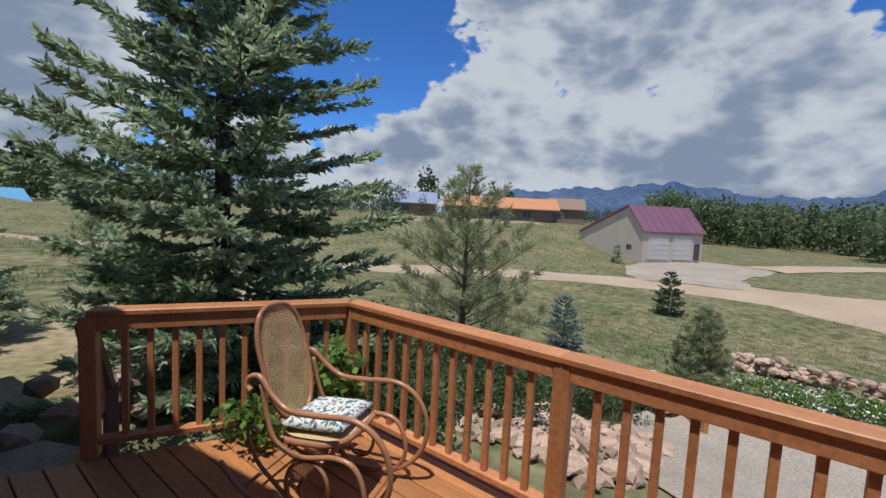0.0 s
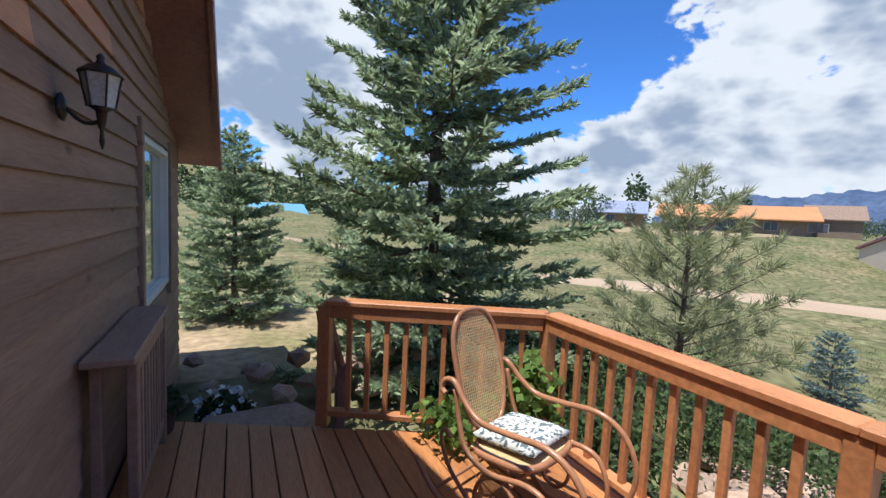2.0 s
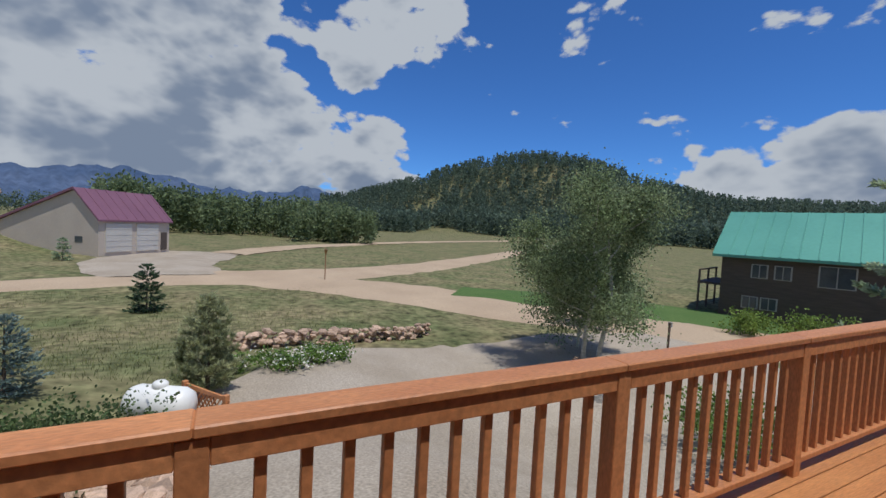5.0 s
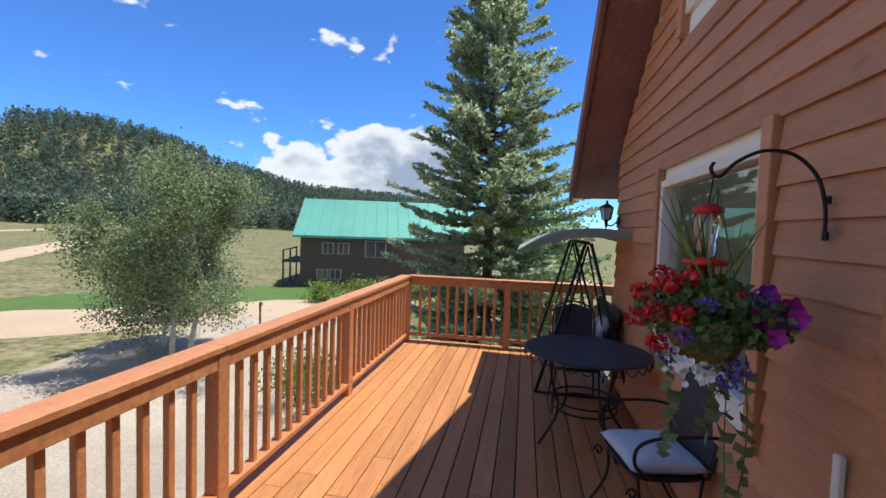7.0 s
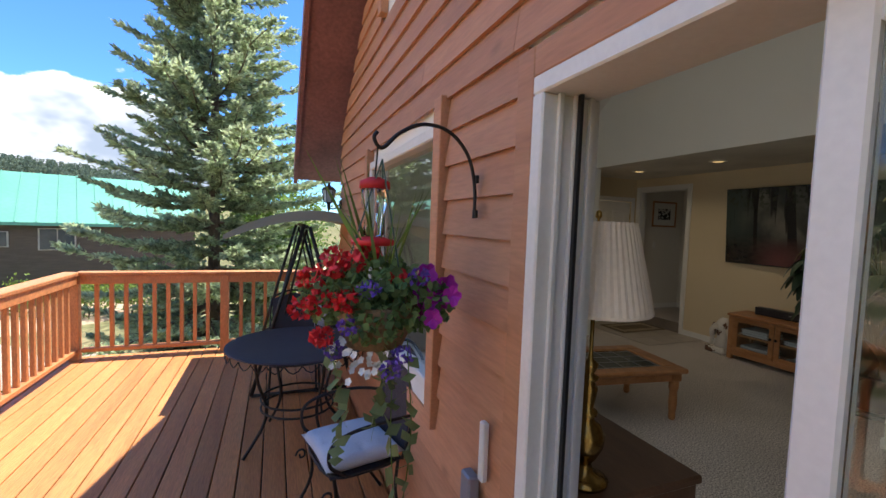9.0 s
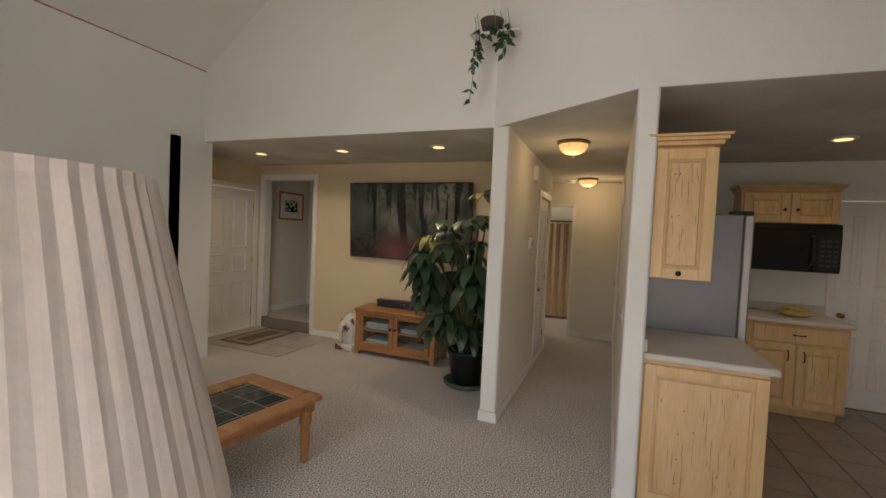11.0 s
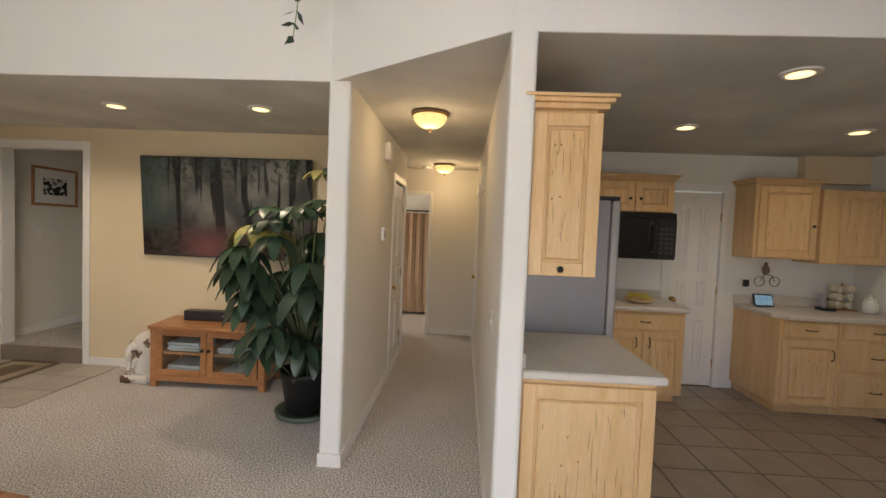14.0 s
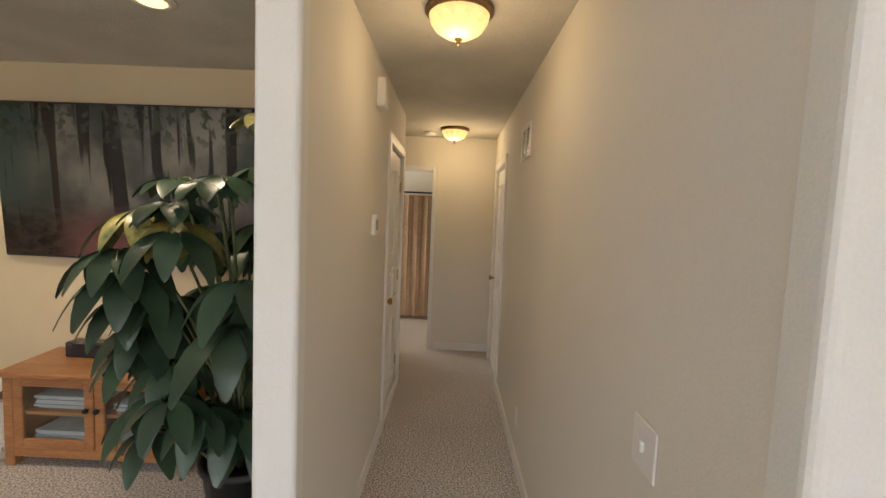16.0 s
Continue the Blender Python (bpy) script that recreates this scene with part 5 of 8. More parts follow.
for k, (x, y, h, r) in enumerate(((11.7, -25.5, 1.5, 1.5), (9.6, -25.6, 1.7, 1.7), (7.6, -25.4, 1.6, 1.6), (14.2, -25.6, 1.0, 1.4))):
    broadleaf("shrub", x, y, h, r, leafy("garden_shrub_leaves", (0.24, 0.32, 0.07), (0.15, 0.22, 0.05)), "bright yellow-green garden shrub by the neighbouring house", 60 + k, 1500, 0.14, 3, "shrub", bark, 0.05, 0.03, 0.8, "shrubs by the green-roofed house")
# climbing plant inside the railing corner and at the rail's foot
broadleaf("climbing_plant", 2.36, 2.02, 0.72, 0.24, leaf_green, "leafy green climber in the railing corner", 50, 620, 0.075, 3, "plant", bark, 0.1, 0.008, 1.0, "", DECK_Z)
broadleaf("trailing_plant", 1.98, 2.33, 0.2, 0.3, leaf_green, "low green plant spilling on the deck boards", 51, 300, 0.07, 3, "plant", bark, 0.1, 0.006, 0.6, "", DECK_Z)

# ---- stones ----
stone_mat = mat("sandstone", (0.50, 0.345, 0.25), 0.9, (0.37, 0.25, 0.175), 5, (1, 1, 1), 26, 0.6, 0.35, 0, 0.25)


def stone_meshes(n, flat, material, name="stone"):
    out = []
    for k in range(n):
        bm = B()
        bmesh.ops.create_icosphere(bm, subdivisions=1, radius=0.5)
        rng = random.Random(k + 70)
        for v in bm.verts:
            v.co *= 1 + 0.22 * noise.noise(v.co * 2.3 + Vector((k * 7.1, 0, 0))) + rng.uniform(-0.1, 0.1)
            v.co.z *= flat
            v.co.x *= 1.15
        out.append(mesh_of(name, bm, material))
    return out


STONES = stone_meshes(7, 0.62, stone_mat)


def stones(name, label, spots, low, high, seed, group=""):
    """Loose stones at spots (x, y, lift), each an object under the pile."""
    rng = random.Random(seed)
    x0, y0, _ = spots[0]
    h = thing(name, label, "stones", (x0, y0, hland(x0, y0)), group)
    for x, y, lift in spots:
        s = rng.uniform(low, high)
        o = piece("stone", rng.choice(STONES), h, (x - x0, y - y0, hland(x, y) - hland(x0, y0) + lift + s * 0.18), (rng.uniform(-0.3, 0.3), rng.uniform(-0.3, 0.3), rng.uniform(0, 6.28)))
        o.scale = (s, s * rng.uniform(0.75, 1.1), s * rng.uniform(0.7, 1.1))
    return h


rng = random.Random(9)
stones("stone_border", "rough reddish sandstone border by the deck end", [(0.1 + k * 0.17 + rng.uniform(-0.05, 0.05), 4.75 - 0.1 * k * 0.17 + (k % 2) * 0.22 + rng.uniform(-0.08, 0.08), 0.1 + 0.16 * ((k * 5) % 3)) for k in range(34)], 0.2, 0.38, 1)
stones("stone_bank", "pale red rubble stones on the bank above the gravel", [(rng.uniform(4.7, 8.2), 1.5 + rng.uniform(-1.0, 1.0), rng.uniform(-0.03, 0.08)) for k in range(230)], 0.16, 0.36, 2)
stones("dry_stone_wall", "low dry-laid sandstone wall beside the gravel", [(15.6 + 2.6 * f + rng.uniform(-0.18, 0.18), 0.2 - 8.2 * f + rng.uniform(-0.1, 0.1), 0.13 * lay + rng.uniform(-0.02, 0.04)) for lay in range(4) for f in [(k + rng.random()) / 34 for k in range(34)]], 0.22, 0.46, 3)
stones("stone_ring", "stones ringed round the aspen's foot", [(12.0 + math.cos(a) * 0.9 * rng.uniform(0.3, 1), -11.7 + math.sin(a) * 0.7 * rng.uniform(0.3, 1), rng.uniform(0.1, 0.35)) for a in [k * 0.4 for k in range(16)]], 0.25, 0.5, 4)
stones("stone_bed", "scattered red stones beside the north lawn", [(rng.uniform(3.2, 5.4), rng.uniform(3.6, 6.2), rng.uniform(-0.03, 0.05)) for k in range(46)], 0.2, 0.42, 5)

# white daisies along the gravel
daisy = mat("white_petals", (0.80, 0.79, 0.72), 0.7, (0.72, 0.70, 0.6), 8, (1, 1, 1), 40, 0, 0.1, 0, 0.1)
for k, (x, y) in enumerate(((12.9, -0.9), (13.3, -1.9), (13.7, -2.7), (13.0, 0.0), (13.0, -2.1), (12.4, -1.3))):
    t = broadleaf("daisy_clump", x, y, 0.45, 0.55, leaf_green, "clump of white daisies at the gravel's edge", 60 + k, 700, 0.07, 3, "flowers", bark, 0.05, 0.008, 0.5, "daisies by the gravel")
    r = np.random.default_rng(90 + k)
    P = np.stack((r.normal(size=110) * 0.26, r.normal(size=110) * 0.26, r.uniform(0.3, 0.5, 110)), 1)
    D = r.normal(size=(110, 3)) * np.array([1, 1, 0.25])
    D /= np.linalg.norm(D, axis=1, keepdims=True)
    V, F = blades(P, D, 0.06, 0.03, r)
    raw("blossoms", V, F, daisy, t, "white blossoms")


def tufts():
    """Tall meadow grass: single blades, thick near the house and thinner further off."""
    r = np.random.default_rng(12)
    n = 110000
    a, d = r.uniform(-0.35, 2.9, n), 5.5 + 34 * r.random(n) ** 1.7
    X, Y = 0.8 + np.sin(a) * d, np.cos(a) * d
    drive = (X > 4.6) & (X < 16.6) & (Y < 0.9) & (Y > -30)
    road = (np.abs(X - 36) < 5) | ((X > 16) & (Y < -6.5)) | ((X > 20) & (Y > 8) & (np.abs((Y - 26) + 1.1 * (X - 22)) < 6))
    patch = np.array([noise.noise((x * 0.22, y * 0.22, 1.0)) for x, y in zip(X, Y)])
    keep = ~drive & ~road & (X > 0.3) & (patch > -0.18) & ~((X < 5.0) & (Y < 13.0) & (Y > 0))
    X, Y = X[keep], Y[keep]
    P = np.stack((X, Y, land(X, Y) - 0.01), 1)
    D = r.normal(size=P.shape) * np.array([0.35, 0.35, 0.1]) + np.array([0, 0, 1.0])
    D /= np.linalg.norm(D, axis=1, keepdims=True)
    V, F = blades(P, D, 0.15, 0.008, r)
    ob = raw("meadow_grass", V, F, leafy("grass_blades", (0.26, 0.25, 0.10), (0.17, 0.20, 0.075), 0.5))
    tagged(ob, "tall green and straw-coloured meadow grass", "grass", kind="stuff")


tufts()


def woods(name, label, spots, material, seed, round_crown):
    """A far wood as one object: every tree a ragged crown of leaf clumps or drooping whorls."""
    r = np.random.default_rng(seed)
    VV, FF, n = [], [], 0
    for x, y, h in spots:
        z = hland(x, y)
        m = 150 if round_crown else 46
        if round_crown:
            u = r.normal(size=(m, 3))
            u /= np.linalg.norm(u, axis=1, keepdims=True)
            slim = r.uniform(0.15, 0.21)
            lobes = 1 + 0.25 * np.sin(u[:, :1] * 5 + r.uniform(0, 6)) * np.cos(u[:, 2:] * 4)
            P = u * lobes * r.uniform(0.3, 1.0, (m, 1)) ** 0.5 * np.array([slim * h, slim * h, 0.46 * h]) + np.array([x, y, z + h * 0.52])
            D = u * 0.5 + r.normal(size=(m, 3)) * 0.7
            size, wid = h * 0.085, h * 0.032
        else:
            f = r.random(m)
            a = r.uniform(0, 6.28, m)
            rad = 0.25 * h * (1 - f) * r.uniform(0.2, 0.75, m)
            P = np.stack((x + np.cos(a) * rad, y + np.sin(a) * rad, z + h * (0.06 + 0.9 * f)), 1)
            D = np.stack((np.cos(a), np.sin(a), -0.1 + 0.9 * f), 1) + r.normal(size=(m, 3)) * 0.25
            size, wid = h * 0.14, h * 0.05
        D /= np.linalg.norm(D, axis=1, keepdims=True)
        V, F = blades(P, D, size, wid, r)
        VV.append(V)
        FF.append(F + n)
        n += len(V)
    ob = raw(name, np.concatenate(VV), np.concatenate(FF), material)
    return tagged(ob, label, "woods", kind="stuff")


rr = np.random.default_rng(77)


def polar(az0, az1, d0, d1, n, h0, h1):
    out = []
    for _ in range(n):
        a, d = radians(rr.uniform(az0, az1)), rr.uniform(d0, d1)
        out.append((d * math.sin(a), d * math.cos(a), rr.uniform(h0, h1)))
    return out


def clearings(spots, scale, cut):
    """Leaves out the trees that would stand in open glades."""
    return [p for p in spots if noise.noise((p[0] * scale, p[1] * scale, 4.0)) > cut]


far_green = leafy("belt_leaves", (0.16, 0.20, 0.12), (0.10, 0.135, 0.08), 0.4)
woods("cottonwood_grove", "dense green cottonwood grove beyond the garage", polar(78, 104, 120, 178, 330, 8, 12.5) + polar(97, 107.5, 100, 118, 75, 6.5, 9.5), leafy("grove_leaves", (0.22, 0.27, 0.13), (0.13, 0.17, 0.08), 0.4), 5, True)
woods("far_grove", "pale tree belt at the foot of the mountains", polar(60, 84, 200, 330, 260, 5, 9), far_green, 6, True)
# hill needle tones are lifted so the colour itself carries the haze
woods("hill_forest", "pine forest with open glades covering the hill", clearings(polar(101, 172, 300, 720, 12000, 9, 16), 0.016, -0.36), leafy("hazy_hill_needles", (0.16, 0.205, 0.14), (0.095, 0.135, 0.10), 0.5), 7, False)
woods("ridge_trees", "pines and oaks round the houses on the rise", polar(36, 52, 78, 130, 70, 3, 6) + polar(66, 70, 85, 105, 12, 2, 4), far_green, 8, True)
woods("north_forest", "dark pine belt behind the northern house", polar(-30, 30, 170, 330, 420, 10, 18), leaf_far, 9, False)
woods("ridge_pines", "tall pines behind the long house", polar(50.2, 51.6, 100, 112, 4, 10, 13) + polar(55, 62, 100, 110, 9, 6.5, 9), leaf_far, 10, True)

# ---- mountains ----


def mountains():
    V, F = [], []
    n = 150
    for i in range(n + 1):
        az = 52 + 56 * i / n
        hgt = 235 + 40 * math.exp(-((az - 70) / 3) ** 2) + 45 * math.exp(-((az - 80.6) / 0.9) ** 2) + 25 * math.exp(-((az - 79) / 3.4) ** 2) + 70 * math.exp(-((az - 77) / 4.0) ** 2) + 60 * math.exp(-((az - 84) / 3.0) ** 2) + 85 * math.exp(-((az - 99.5) / 2.2) ** 2)
        hgt += 26 * noise.noise((az * 0.9, 0.3, 0)) + 14 * noise.noise((az * 2.7, 1.3, 0))
        hgt *= min(1, (az - 50) / 10) if az < 62 else 1
        for k, (q, dist) in enumerate(((1.0, 4000), (0.62, 3800), (0.3, 3550), (0.0, 3200), (-0.3, 2500))):
            wob = 60 * noise.noise((az * 1.7, k * 2.0, 5)) if 0 < k < 3 else 0
            d = direction(az, 0) * (dist + wob * 3)
            V.append((d.x, d.y, hgt * q + wob * 0.35))
    for i in range(n):
        for k in range(4):
            F.append((i * 5 + k, i * 5 + k + 1, (i + 1) * 5 + k + 1, (i + 1) * 5 + k))
    # the blue tones carry the distance haze; no air is modelled
    m = mat("haze_blue_mountain", (0.055, 0.085, 0.15), 1.0, (0.09, 0.12, 0.19), 0.004, (1, 1, 1), 0.02, 0, 0, 0, 0.25, 0.0)
    tagged(raw("backdrop_mountains", V, F, m, None, "", True), "mountain range on the horizon with distance haze in its blue colour", "mountains", kind="structure")


mountains()

# ---- neighbours ----
window_trim = mat("weathered_window_trim", (0.42, 0.40, 0.37), 0.6)
garage_door_paint = mat("garage_door_paint", (0.60, 0.56, 0.50), 0.6, (0.55, 0.51, 0.46), 0.8)
pane_dark = mat("dark_window", (0.05, 0.06, 0.07), 0.12, (0.09, 0.10, 0.11), 1.2, (1, 1, 1), 10, 0, 0, 0, 0.1)


def house(name, label, at, heading, L, W, wall_h, ridge, walls, roofs, windows, over=0.6, base_drop=1.5, seams=0.0, ridge_at=0.5, doors=()):
    """A gabled house: its long front along local x, looking to local -y; windows are (x, z, w, h) on that front."""
    t = thing(name, label, "house", at)
    R = Matrix.Rotation(radians(heading), 4, "Z")
    bm = B()
    ry = W * ridge_at
    back_h = wall_h if ridge_at == 0.5 else wall_h * 0.75
    prism(bm, [(0, 0, -base_drop), (0, 0, wall_h), (0, ry, ridge), (0, W, back_h), (0, W, -base_drop)], (L, 0, 0))
    bm.transform(R)
    w = part("wall", bm, walls, t)
    for y0, z0, y1, z1 in ((-over, wall_h - over * (ridge - wall_h) / ry, ry, ridge), (W + over, back_h - over * (ridge - back_h) / (W - ry), ry, ridge)):
        bm = B()
        prism(bm, [(-over, y0, z0 + 0.02), (-over, y1, z1 + 0.02), (-over, y1, z1 + 0.2), (-over, y0, z0 + 0.2)], (L + 2 * over, 0, 0))
        bm.transform(R)
        slope = part("roof", bm, roofs, t)
        k = 0.0
        while seams and k < L + 2 * over:
            bm = B()
            prism(bm, [(-over + k, y0, z0 + 0.2), (-over + k, y1, z1 + 0.2), (-over + k, y1, z1 + 0.26), (-over + k, y0, z0 + 0.26)], (0.05, 0, 0))
            bm.transform(R)
            part("seam", bm, roofs, slope)
            k += seams
    for x, z, ww, hh in windows:
        bm = B()
        box(bm, x - 0.05, x + ww + 0.05, -0.06, 0.0, z - 0.05, z + hh + 0.05)
        bm.transform(R)
        fr_ = part("window", bm, window_trim, t)
        bm = B()
        for q in range(2):
            box(bm, x + q * ww / 2 + 0.03, x + (q + 1) * ww / 2 - 0.03, -0.08, -0.04, z, z + hh)
        bm.transform(R)
        part("pane", bm, pane_dark, fr_)
    for x, ww, hh, m in doors:
        bm = B()
        box(bm, x, x + ww, -0.09, 0.0, 0.0, hh)
        for q in range(1, 5):
            if m is not garage_door_paint:
                break
            box(bm, x, x + ww, -0.11, -0.09, hh * q / 5 - 0.02, hh * q / 5 + 0.02)
        bm.transform(R)
        part("door", bm, m, t)
    return t, R


tan_wall = mat("tan_metal_wall", (0.56, 0.47, 0.38), 0.7, (0.52, 0.43, 0.35), 0.6, (1, 1, 1), 8, 0.1, 0, 0, 0.06)
purple_roof = mat("maroon_metal_roof", (0.25, 0.115, 0.155), 0.45, (0.22, 0.10, 0.135), 0.4, (1, 1, 1), 6, 0.05, 0, 0.2, 0.08)
orange_roof = mat("orange_roof", (0.55, 0.25, 0.10), 0.7, (0.48, 0.21, 0.09), 0.5, (1, 1, 1), 6, 0.2, 0, 0, 0.12)
green_roof = mat("green_metal_roof", (0.13, 0.36, 0.27), 0.4, (0.11, 0.32, 0.24), 0.3, (1, 1, 1), 5, 0.05, 0, 0.2, 0.06)
blue_roof = mat("blue_metal_roof", (0.20, 0.42, 0.60), 0.4, (0.17, 0.38, 0.55), 0.3, (1, 1, 1), 5, 0.05, 0, 0.2, 0.06)
dark_wall = mat("dark_brown_wall", (0.10, 0.075, 0.06), 0.8, (0.075, 0.055, 0.045), 1.5, (1, 1, 6), 12, 0.2, 0, 0, 0.15)
log_wall = mat("log_wall", (0.26, 0.19, 0.13), 0.8, (0.2, 0.14, 0.10), 1.5, (1, 1, 6), 12, 0.2, 0, 0, 0.15)
gz = -2.62
house("garage", "tan saltbox garage with a maroon metal roof", (53.6, 11.2, gz), -37, 8.6, 12.5, 3.3, 6.1, tan_wall, purple_roof, [], 0.25, 1.5, 1.1, 0.22, [(0.7, 2.9, 2.9, garage_door_paint), (4.2, 2.8, 2.9, garage_door_paint), (7.4, 0.8, 2.0, dark_wall)])
sm_w = thing("garage_window", "small dark window in the garage's gable wall", "window", (55.0, 13.0, gz + 1.2))
bm = B()
obox(bm, Matrix.Rotation(radians(-37), 4, "Z"), 0.12, 0.9, 0.6)
part("pane", bm, pane_dark, sm_w)
RZ = hland(68, 40) - 0.2
house("ranch_house", "long brown ranch house with an orange roof on the rise", (63.5, 47.0, RZ), -58, 19.0, 9.0, 2.7, 4.4, log_wall, orange_roof, [(1.5, 0.9, 2, 1.2), (7.5, 0.5, 3.5, 1.8), (13.5, 0.9, 1.6, 1.2), (18.5, 0.9, 2.2, 1.2)], 1.0)
house("cabin", "small tan cabin with a blue-grey roof", (58.0, 55.0, RZ + 0.2), -50, 7.0, 6.0, 2.6, 4.4, mat("orange_log", (0.40, 0.24, 0.12), 0.8), mat("grey_blue_roof", (0.30, 0.33, 0.42), 0.5), [(1, 0.9, 1.4, 1.1)], 0.6)
house("cottage", "small brown cottage half hidden on the rise", (77.0, 33.0, RZ + 0.6), -62, 6.0, 6.0, 2.4, 4.2, log_wall, mat("brown_roof", (0.30, 0.2, 0.14), 0.8), [], 0.5)
gh, GR = house("green_roof_house", "dark brown two-storey house with a green metal roof", (18.2, -29.8, -3.0), 199, 13.0, 9.0, 3.9, 6.7, dark_wall, green_roof, [(1.7, 2.4, 0.8, 0.8), (2.9, 2.4, 0.8, 0.8), (1.3, 0.4, 0.8, 0.7), (2.3, 0.4, 0.8, 0.7), (5.0, 2.2, 1.6, 1.2)], 0.5, 2.0, 0.9)
bm = B()
box(bm, -1.5, 0.0, 0.5, 6.0, 1.6, 1.75)
for x, y in ((-1.4, 0.6), (-1.4, 3.2), (-1.4, 5.8)):
    box(bm, x - 0.06, x + 0.06, y - 0.06, y + 0.06, -1.5, 2.6)
box(bm, -1.45, -1.35, 0.5, 6.0, 2.5, 2.6)
bm.transform(GR)
part("balcony", bm, dark_wall, gh)
house("blue_roof_house", "log house with a bright blue metal roof and dormers", (3.6, 95.0, -2.8), 8, 10.5, 9.0, 2.1, 4.5, dark_wall, blue_roof, [(1.5, 0.8, 1.5, 1.2), (8, 0.8, 1.5, 1.2)], 1.2)
for dx in (3.6, 6.4):
    house("dormer", "gabled dormer on the blue roof", (3.2 + dx, 95.9 + 0.14 * dx, -0.7), 8, 1.7, 3.0, 1.0, 2.0, log_wall, blue_roof, [(0.4, 0.2, 0.9, 0.7)], 0.15, 0.4)

# propane tank with its lattice screen
tank = thing("propane_tank", "white domed propane tank on the bank", "gas tank", (10.1, 1.25, hland(10.1, 1.25) - 0.15))
bm = B()
prof = [(0.02, -0.62), (0.16, -0.59), (0.26, -0.52), (0.31, -0.4), (0.31, 0.4), (0.26, 0.52), (0.16, 0.59), (0.02, 0.62)]
lathe(bm, prof, sides=24)
bm.transform(Matrix.Translation((0, 0, 0.62)) @ Matrix.Rotation(radians(60), 4, "Z") @ Matrix.Rotation(math.pi / 2, 4, "Y"))
part("body", bm, trim_white, tank, "", True)
bm = B()
lathe(bm, [(0.12, 0.88), (0.13, 0.98), (0.09, 1.02), (0.01, 1.03)], sides=18)
part("dome", bm, trim_white, tank, "white valve dome", True)
for s in (-0.3, 0.3):
    bm = B()
    obox(bm, Matrix.Rotation(radians(60), 4, "Z") @ Matrix.Translation((s, 0, 0.16)), 0.12, 0.4, 0.34, 0.01)
    part("foot", bm, stone_mat, tank)
lat = thing("lattice_screen", "brown wooden lattice screen beside the tank", "screen", (10.0, 0.55, hland(10.0, 0.55) - 0.2))
Rl = Matrix.Rotation(radians(35), 4, "Z")
for k in range(2):
    bm = B()
    obox(bm, Rl @ Matrix.Translation((-0.6 + 1.2 * k, 0, 0.4)), 0.09, 0.09, 0.95, 0.005)
    part("post", bm, rail_wood, lat)
for z in (0.1, 0.8):
    bm = B()
    obox(bm, Rl @ Matrix.Translation((0, 0, z)), 1.2, 0.04, 0.08, 0.004)
    part("rail", bm, rail_wood, lat)
bm = B()
obox(bm, Matrix.Identity(4), 0.88, 0.012, 0.03)
slat = mesh_of("slat", bm, rail_wood)
for k in range(9):
    for s in (1, -1):
        o = piece("slat", slat, lat, Rl @ Vector((-0.44 + k * 0.11, 0.012 * s, 0.45)), (0, 0, 0))
        o.rotation_euler = (Rl @ Matrix.Rotation(s * radians(52), 4, "Y")).to_euler()

# roadside post with a lantern, street sign post
for nm, lab, x, y, h, lamp in (("post_lamp", "lantern on a wooden roadside post", 34.9, -6.8, 2.1, True), ("sign_post", "plain wooden sign post by the lane", 11.6, -15.0, 1.9, False)):
    p = thing(nm, lab, "post", (x, y, hland(x, y)))
    bm = B()
    box(bm, -0.035, 0.035, -0.035, 0.035, -0.3, h, 0.008)
    part("post", bm, bark if not lamp else mat("rusty_post", (0.3, 0.16, 0.08), 0.8), p)
    bm = B()
    if lamp:
        lathe(bm, [(0.07, h), (0.15, h + 0.3), (0.18, h + 0.32), (0.02, h + 0.46)], sides=6)
        part("lantern", bm, bronze, p)
    else:
        box(bm, -0.09, 0.09, -0.05, -0.036, h - 0.16, h + 0.02, 0.004)
        part("plate", bm, trim_white, p)

# ---- things on the deck ----
bent = mat("bentwood", (0.44, 0.205, 0.105), 0.32, (0.34, 0.15, 0.075), 3, (1, 1, 1), 30, 0.05, 0, 0, 0.15)
cane = mat("woven_cane", (0.70, 0.50, 0.27), 0.6, (0.6, 0.41, 0.21), 8, (1, 1, 1), 60, 0.2, 0, 0, 0.2)


def pattern(name, a, b, scale, lo=0.47, hi=0.53):
    """A printed cloth of two colours."""
    m = mat(name, a, 0.9, b, scale, (1, 1, 1), 90, 0.3, 0, 0, 0.12, 0.2)
    r = [n for n in m.node_tree.nodes if n.type == "MAP_RANGE"][0]
    r.inputs["From Min"].default_value, r.inputs["From Max"].default_value = lo, hi
    return m


